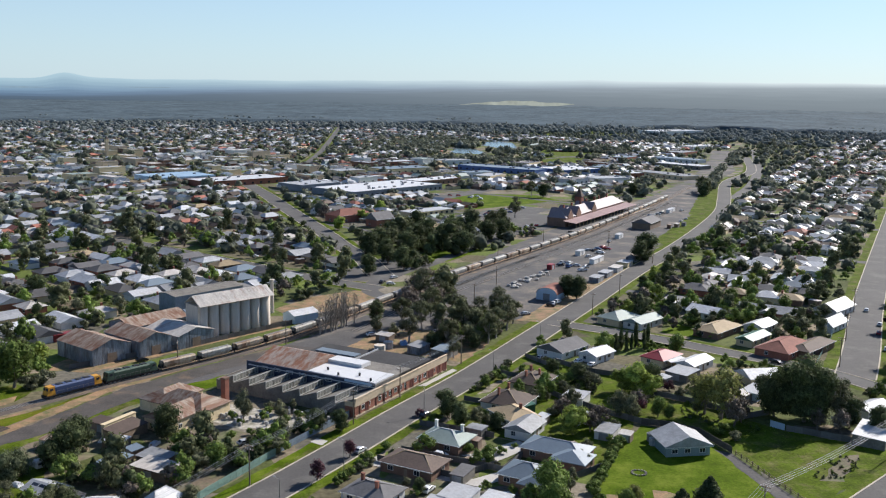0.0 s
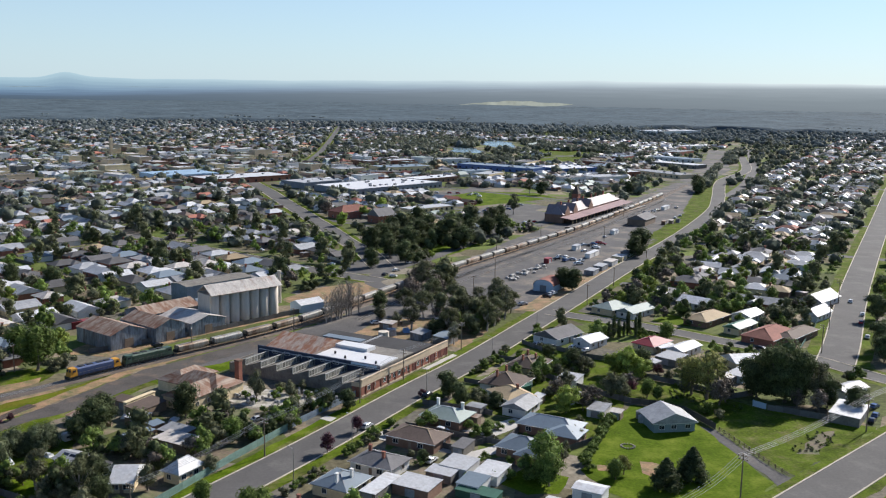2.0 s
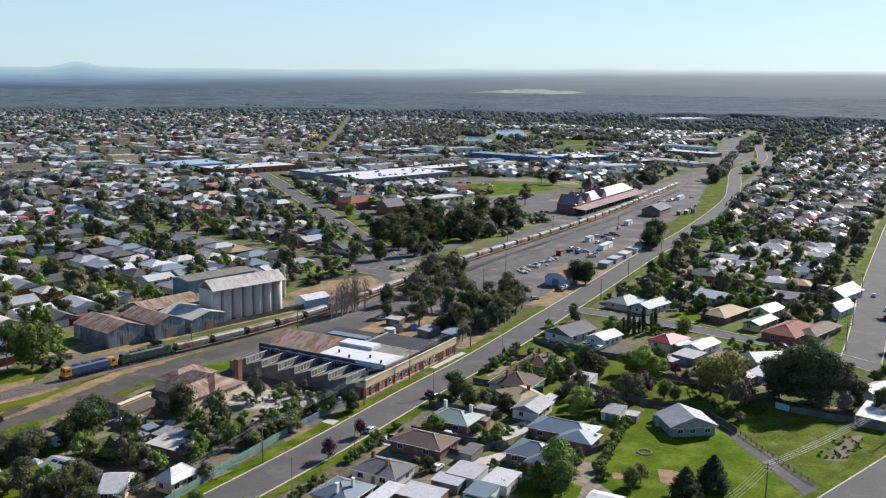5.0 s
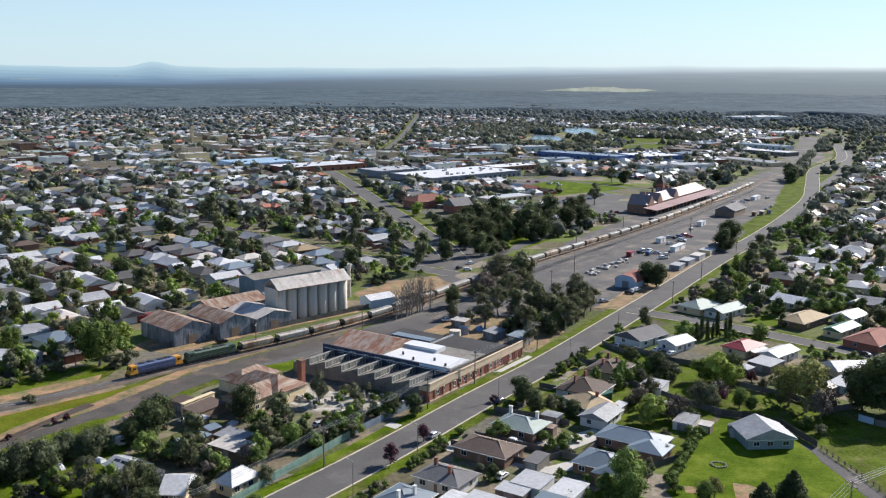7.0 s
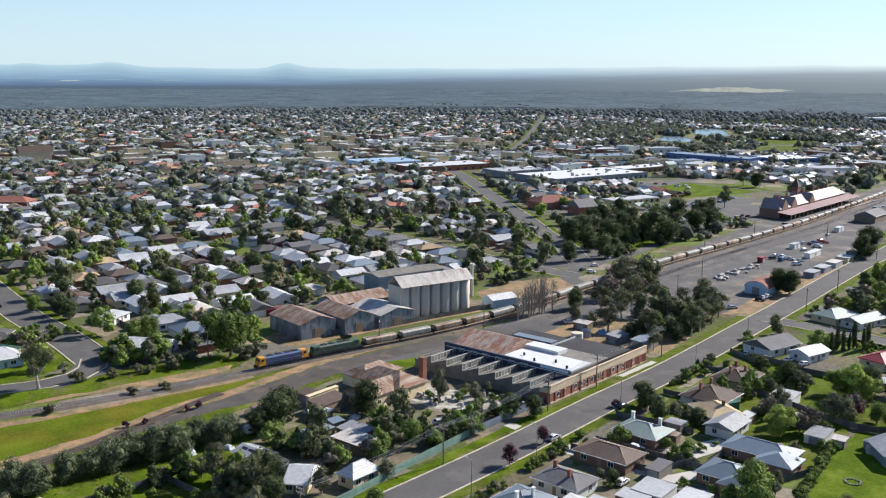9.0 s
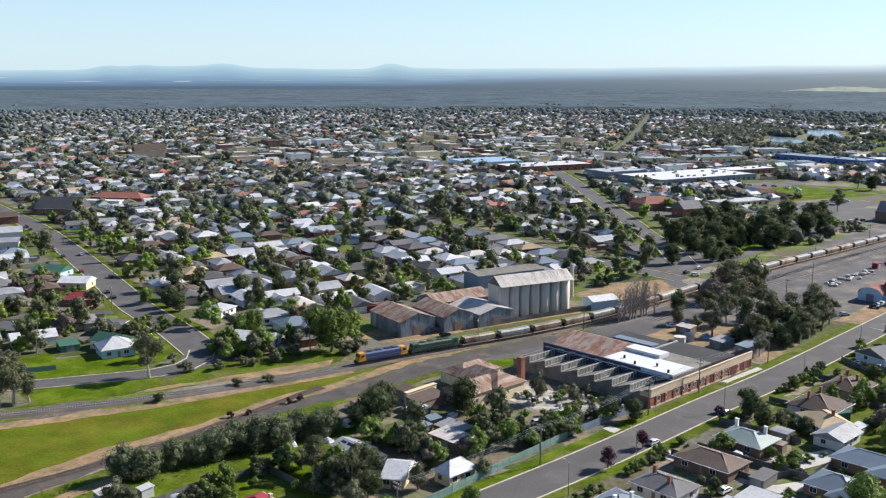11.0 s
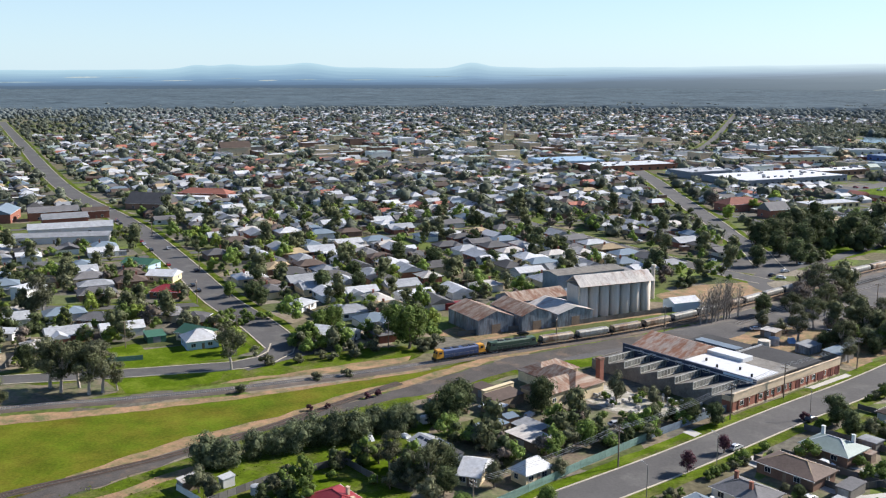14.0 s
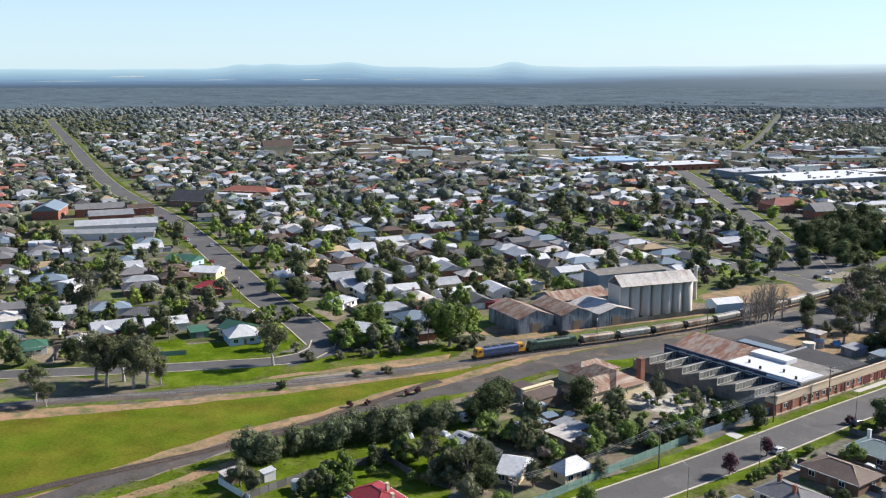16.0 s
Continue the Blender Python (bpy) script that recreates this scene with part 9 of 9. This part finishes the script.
def weeds(name, label, x, y, rx, ry, turn, count, mat, seed, size=0.45, ok=lambda p: True):
    """Low tufts of leaves strewn over an ellipse of ground."""
    r = random.Random(seed)
    vs, fs = [], []
    c, s = math.cos(radians(turn)), math.sin(radians(turn))
    for _ in range(count):
        a, k = r.uniform(0, 6.28), math.sqrt(r.random())
        u, v = rx * k * math.cos(a), ry * k * math.sin(a)
        p = Vector((x + u * c - v * s, y + u * s + v * c))
        if not ok(p) or not free(p, -3):
            continue
        h = size * r.uniform(0.5, 1.5)
        for _ in range(5):
            b = r.uniform(0, 6.28)
            q = Vector((p.x + r.uniform(-h, h), p.y + r.uniform(-h, h), 0.05))
            o = Vector((math.cos(b), math.sin(b), 0)) * h * r.uniform(0.5, 1.0)
            n = len(vs)
            vs += [tuple(q - o), tuple(q + o), tuple(q + o * r.uniform(-0.6, 0.6) + Vector((o.y * 0.5, -o.x * 0.5, h * r.uniform(0.5, 1.2))))]
            fs.append((n, n + 1, n + 2))
    me = bpy.data.meshes.new(name)
    me.from_pydata(vs, [], fs)
    me.materials.append(M[mat])
    return tagged(new(name, me), label, "weeds", "", "stuff")


M["weed"] = leaf("weed", (0.135, 0.175, 0.028), 0.5)
def off_roads(p):
    return near_line(p, MAIN) > 6.4 and near_line(p, DIAG) > 7 and near_line(p, RAIL) > 4 and near_line(p, CROSS) > 5


weeds("paddock_weeds", "rough green weeds of the paddock", 95, 268, 45, 16, -55, 500, "weed", 303, 0.14, off_roads)
weeds("track_weeds", "green weeds beside the side track", -118, 205, 60, 14, 56, 500, "weed", 306, 0.2, lambda p: near_line(p, BRANCH) > 6)


LAKES = [(150, 1480, 40), (155, 1420, 32), (142, 1375, 40), (225, 1600, 42), (232, 1680, 42), (222, 1540, 40), (218, 1480, 40)]
KEEP_OUT[:] = [k for k in KEEP_OUT if k[:2] not in ((190, 1490), (160, 1340), (150, 1260), (215, 1650))] + LAKES


def grove(x, y, rx, ry, turn, count, seed):
    """Places for trees inside an ellipse of ground, off roads, roofs and water."""
    r, out = random.Random(seed), []
    c, s = math.cos(radians(turn)), math.sin(radians(turn))
    for _ in range(count):
        a, k = r.uniform(0, 6.28), math.sqrt(r.random())
        u, v = rx * k * math.cos(a), ry * k * math.sin(a)
        p = Vector((x + u * c - v * s, y + u * s + v * c))
        if near_line(p, MAIN) > 10 and near_line(p, BYPASS) > 9 and abs(near_line(p, RAIL)) > 12 and free(p, 3):
            out.append(p)
    return out


GROVES = [(190, 1560, 130, 190, -12, 240), (60, 1560, 110, 260, -8, 240), (362, 985, 7, 70, -22, 40), (432, 1160, 8, 110, -22, 50), (396, 930, 10, 50, -25, 24), (520, 1330, 16, 130, -24, 60), (120, 1250, 130, 34, 0, 60), (330, 1420, 60, 150, -20, 120)]


def far_trees(name, label, spots, mat, seed, r0=2.2, r1=4.6, quads=16):
    """Many small distant crowns, each a lumpy core with a ruffle of leaf clumps."""
    r = random.Random(seed)
    vs, fs = [], []
    unit = [Vector(v.co) for v in ICO]
    for p in spots:
        k = r.uniform(r0, r1)
        h = k * r.uniform(0.6, 1.0)
        z = h * 0.85
        base = len(vs)
        for u in unit:
            q = r.uniform(0.7, 1.2)
            vs.append((p.x + u.x * k * q, p.y + u.y * k * q, z + u.z * h * q))
        fs += [tuple(base + i for i in f) for f in ICO_FACES]
        for _ in range(quads):
            d = Vector((r.gauss(0, 1), r.gauss(0, 1), r.gauss(0.35, 1))).normalized()
            c = Vector((p.x, p.y, z)) + Vector((d.x * k, d.y * k, d.z * h)) * r.uniform(0.85, 1.15)
            a = d.orthogonal().normalized() * k * r.uniform(0.22, 0.42)
            b = d.cross(a)
            a = a + d * r.uniform(-0.3, 0.3) * k
            base = len(vs)
            vs += [tuple(c - a), tuple(c + a * 0.6 - b * 0.8), tuple(c + a * 0.7 + b * 0.8)]
            fs.append((base, base + 1, base + 2))
    me = bpy.data.meshes.new(name)
    me.from_pydata(vs, [], fs)
    me.materials.append(M[mat])
    me.polygons.foreach_set("use_smooth", [i % (20 + quads) < 20 for i in range(len(me.polygons))])
    return tagged(new(name, me), label, "trees", "", "stuff")


ib = bmesh.new()
bmesh.ops.create_icosphere(ib, subdivisions=1, radius=1)
ib.verts.ensure_lookup_table()
ICO = list(ib.verts)
ICO_FACES = [tuple(v.index for v in f.verts) for f in ib.faces]


def scatter(count, d0, d1, seed, ok, bias=0.5):
    r = random.Random(seed)
    out = []
    tries = 0
    while len(out) < count and tries < count * 8:
        tries += 1
        d = d0 + (d1 - d0) * r.random() ** bias
        a = radians(r.uniform(-34, 51))
        p = Vector((-math.sin(a) * d, math.cos(a) * d))
        if ok(p):
            out.append(p)
    return out


def town_ok(p):
    return abs(side_of(p, RAIL)) > 22 and not (side_of(p, RAIL) < 0 and side_of(p, MAIN) > -8) and free(p, 4) and (p.length > 1300 or road_gap(p) > 7) and off_broad(p, 0.62)


far_trees("park_trees", "tall trees round the lake and along the line", [p for i, g in enumerate(GROVES) for p in grove(*g, 140 + i)], "hazed_leaf", 21, 3.0, 6.0, 34)
far_trees("town_trees", "trees among the houses of the town", scatter(7200, 560, 2250, 5, town_ok, 0.85), "hazed_leaf", 6, 1.4, 4.4, 16)
far_trees("green_town_trees", "pale green trees among the houses of the town", scatter(2400, 560, 1800, 8, town_ok, 0.9), "hazed_bright_leaf", 9, 1.4, 4.0, 16)
far_trees("town_edge_trees", "dense trees along the edge of the town", scatter(2000, 1750, 2430, 10, lambda p: off_broad(p, 0.8), 0.7), "hazed_wood_leaf", 11, 3, 6, 8)
far_trees("tall_town_trees", "tall dark gum trees above the roofs of the town", scatter(1300, 560, 2000, 18, town_ok, 0.8), "hazed_leaf", 19, 4.0, 6.4, 26)
far_trees("wood_edge", "rough outer trees of the eucalypt woodland", scatter(3400, 2080, 2700, 12, lambda p: off_broad(p, 0.8) and (p.length < 2440 or noise.noise((p.x / 180, p.y / 180, 4)) > 0.12), 0.9), "hazed_wood_leaf", 13, 4.0, 7.5, 4)
far_trees("town_groves", "dark groves of trees at the edge of the town", scatter(2000, 1500, 2400, 31, lambda p: off_broad(p, 0.8) and free(p, 4) and noise.noise((p.x / 210, p.y / 160, 2)) > 0.16, 0.7), "hazed_wood_leaf", 32, 3.5, 6.5, 8)
bm = bmesh.new()
rows = []
for i in range(120):
    r = 2380 * (4690 / 2380) ** (i / 119)
    row = []
    for k in range(420):
        a = radians(-36 + 90 * k / 419)
        x, y = -math.sin(a) * r, math.cos(a) * r
        z = 10 + 3.0 * noise.noise((x / 34, y / 34, 0)) + 4.0 * noise.noise((x / 90, y / 90, 3)) + 4.5 * noise.noise((x / 400, y / 400, 5))
        row.append(bm.verts.new((x, y, z if i else 0)))
    rows.append(row)
for u, w in zip(rows, rows[1:]):
    for k in range(419):
        bm.faces.new((u[k + 1], u[k], w[k], w[k + 1])).smooth = True
me = mesh_of(bm, "woodland")
me.materials.append(M["hazed_canopy"])
tagged(new("woodland", me), "dense grey-green eucalypt woodland, blued by painted haze, reaching the horizon", "woodland", "", "stuff")

# ---- far hills ----
def between(az, table):
    """A value from rows of (bearing, value), the bearing in degrees to the left of +y."""
    return float(np.interp(az, [a for a, _ in table], [b for _, b in table]))


SKYLINE = [(-70, 0.5), (-36, 0.5), (-21, 0.46), (-13, 0.44), (-4, 0.33), (4, 0.2), (13, 0.15), (18, 0.1), (22, 0.12), (30, 0.07), (36, 0.0), (90, 0.0)]
WOOD_TOP = [(-70, 0.3), (-36, 0.28), (-27, 0.22), (-16, 0.05), (-3, -0.26), (7, -0.49), (16, -0.80), (90, -0.84)]


def sky_line(az):
    """Elevation of the hills in degrees, by bearing."""
    h = between(az, SKYLINE) + 0.012 * math.sin(az * 0.9) + 0.008 * math.sin(az * 2.3 + 1)
    for c, w, t in ((28.5, 4.0, 0.17), (32.2, 0.8, 0.17), (30.5, 0.8, 0.10), (26.0, 1.1, 0.22), (16.5, 0.9, 0.24), (16.0, 2.2, 0.07), (-13.5, 1.5, 0.03)):
        h += t * math.exp(-((az - c) / w) ** 2)
    return h


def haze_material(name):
    """Glowing distance layers, haze and sunward paling painted in: woods below, blue plain above."""
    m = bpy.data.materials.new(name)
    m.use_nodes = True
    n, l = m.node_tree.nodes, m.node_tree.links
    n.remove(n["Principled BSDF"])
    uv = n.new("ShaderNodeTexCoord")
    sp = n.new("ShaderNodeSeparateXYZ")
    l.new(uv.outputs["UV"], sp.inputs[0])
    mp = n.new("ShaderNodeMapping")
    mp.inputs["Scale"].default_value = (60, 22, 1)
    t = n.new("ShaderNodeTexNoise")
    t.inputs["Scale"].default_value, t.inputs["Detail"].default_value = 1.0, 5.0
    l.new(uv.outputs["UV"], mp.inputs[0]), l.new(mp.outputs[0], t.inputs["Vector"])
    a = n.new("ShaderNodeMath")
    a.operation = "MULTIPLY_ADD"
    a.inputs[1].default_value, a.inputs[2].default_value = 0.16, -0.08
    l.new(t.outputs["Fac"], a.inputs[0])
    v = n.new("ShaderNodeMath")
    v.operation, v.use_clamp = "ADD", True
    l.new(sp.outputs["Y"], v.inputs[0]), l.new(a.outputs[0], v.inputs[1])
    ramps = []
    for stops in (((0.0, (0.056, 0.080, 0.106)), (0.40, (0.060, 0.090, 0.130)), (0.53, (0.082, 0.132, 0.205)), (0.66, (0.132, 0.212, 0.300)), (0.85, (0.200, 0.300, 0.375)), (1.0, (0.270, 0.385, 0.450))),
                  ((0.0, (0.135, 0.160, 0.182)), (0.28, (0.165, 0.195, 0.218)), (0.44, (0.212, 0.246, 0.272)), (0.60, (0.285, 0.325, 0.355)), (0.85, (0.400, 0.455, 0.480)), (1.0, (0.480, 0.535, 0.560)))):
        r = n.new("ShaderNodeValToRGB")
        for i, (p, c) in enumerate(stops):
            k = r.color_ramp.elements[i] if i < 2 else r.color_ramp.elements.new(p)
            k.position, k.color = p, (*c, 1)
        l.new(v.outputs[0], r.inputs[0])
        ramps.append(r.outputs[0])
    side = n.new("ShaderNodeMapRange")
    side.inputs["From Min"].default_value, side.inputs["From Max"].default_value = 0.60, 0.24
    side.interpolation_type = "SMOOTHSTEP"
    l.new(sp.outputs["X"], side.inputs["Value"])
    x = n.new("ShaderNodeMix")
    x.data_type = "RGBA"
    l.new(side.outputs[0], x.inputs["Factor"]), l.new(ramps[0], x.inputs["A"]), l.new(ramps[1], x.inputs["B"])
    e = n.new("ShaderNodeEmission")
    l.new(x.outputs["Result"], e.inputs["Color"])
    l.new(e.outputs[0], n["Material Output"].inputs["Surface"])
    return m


M["painted_haze_plain"] = haze_material("painted_haze_plain")
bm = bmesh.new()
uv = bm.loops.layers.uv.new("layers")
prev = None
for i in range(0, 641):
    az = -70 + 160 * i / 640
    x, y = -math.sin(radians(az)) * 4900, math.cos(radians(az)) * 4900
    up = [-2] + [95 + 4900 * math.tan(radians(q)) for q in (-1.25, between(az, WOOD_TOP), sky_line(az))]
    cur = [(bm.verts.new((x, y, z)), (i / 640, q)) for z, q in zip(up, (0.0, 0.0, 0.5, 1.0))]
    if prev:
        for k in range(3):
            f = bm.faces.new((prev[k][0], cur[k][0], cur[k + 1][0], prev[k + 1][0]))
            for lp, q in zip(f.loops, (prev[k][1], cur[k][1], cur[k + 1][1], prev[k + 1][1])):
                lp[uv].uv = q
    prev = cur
structure("backdrop", bm, "painted_haze_plain", "distant plain and low hills on the horizon, blued by painted haze", "backdrop")


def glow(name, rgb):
    """Far fields as a self-lit colour, with their hazy daylight painted in."""
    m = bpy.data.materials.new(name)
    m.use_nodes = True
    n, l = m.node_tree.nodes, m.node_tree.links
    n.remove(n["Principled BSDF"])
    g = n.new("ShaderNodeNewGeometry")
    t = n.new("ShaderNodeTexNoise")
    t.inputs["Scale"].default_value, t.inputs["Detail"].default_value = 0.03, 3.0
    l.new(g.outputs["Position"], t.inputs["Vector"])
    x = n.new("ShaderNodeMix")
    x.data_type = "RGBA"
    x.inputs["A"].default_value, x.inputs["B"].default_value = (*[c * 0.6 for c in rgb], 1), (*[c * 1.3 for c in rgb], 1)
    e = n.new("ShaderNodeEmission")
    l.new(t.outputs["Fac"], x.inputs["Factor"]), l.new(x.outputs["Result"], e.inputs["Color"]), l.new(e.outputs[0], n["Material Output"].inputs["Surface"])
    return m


def far_field(az0, az1, low, high, mat, seed):
    """A pale glowing strip for open land on the distant plain, thin at its ends."""
    r = random.Random(seed)
    bm = bmesh.new()
    n = 14
    rows = []
    for k in range(n + 1):
        az = radians(az0 + (az1 - az0) * k / n)
        q = max(0.05, math.sin(math.pi * k / n)) * r.uniform(0.5, 1.0)
        mid = low + (high - low) * (0.35 + 0.3 * k / n)
        rows.append([bm.verts.new((-math.sin(az) * 4880, math.cos(az) * 4880, 95 + 4880 * math.tan(radians(mid + s * (high - low) * 0.5 * q)))) for s in (-1, 1)])
    for (a, b), (c, d) in zip(rows, rows[1:]):
        bm.faces.new((a, b, d, c))
    structure("far_paddock", bm, mat, "pale open paddock painted as a glowing strip on the distant plain", "backdrop")


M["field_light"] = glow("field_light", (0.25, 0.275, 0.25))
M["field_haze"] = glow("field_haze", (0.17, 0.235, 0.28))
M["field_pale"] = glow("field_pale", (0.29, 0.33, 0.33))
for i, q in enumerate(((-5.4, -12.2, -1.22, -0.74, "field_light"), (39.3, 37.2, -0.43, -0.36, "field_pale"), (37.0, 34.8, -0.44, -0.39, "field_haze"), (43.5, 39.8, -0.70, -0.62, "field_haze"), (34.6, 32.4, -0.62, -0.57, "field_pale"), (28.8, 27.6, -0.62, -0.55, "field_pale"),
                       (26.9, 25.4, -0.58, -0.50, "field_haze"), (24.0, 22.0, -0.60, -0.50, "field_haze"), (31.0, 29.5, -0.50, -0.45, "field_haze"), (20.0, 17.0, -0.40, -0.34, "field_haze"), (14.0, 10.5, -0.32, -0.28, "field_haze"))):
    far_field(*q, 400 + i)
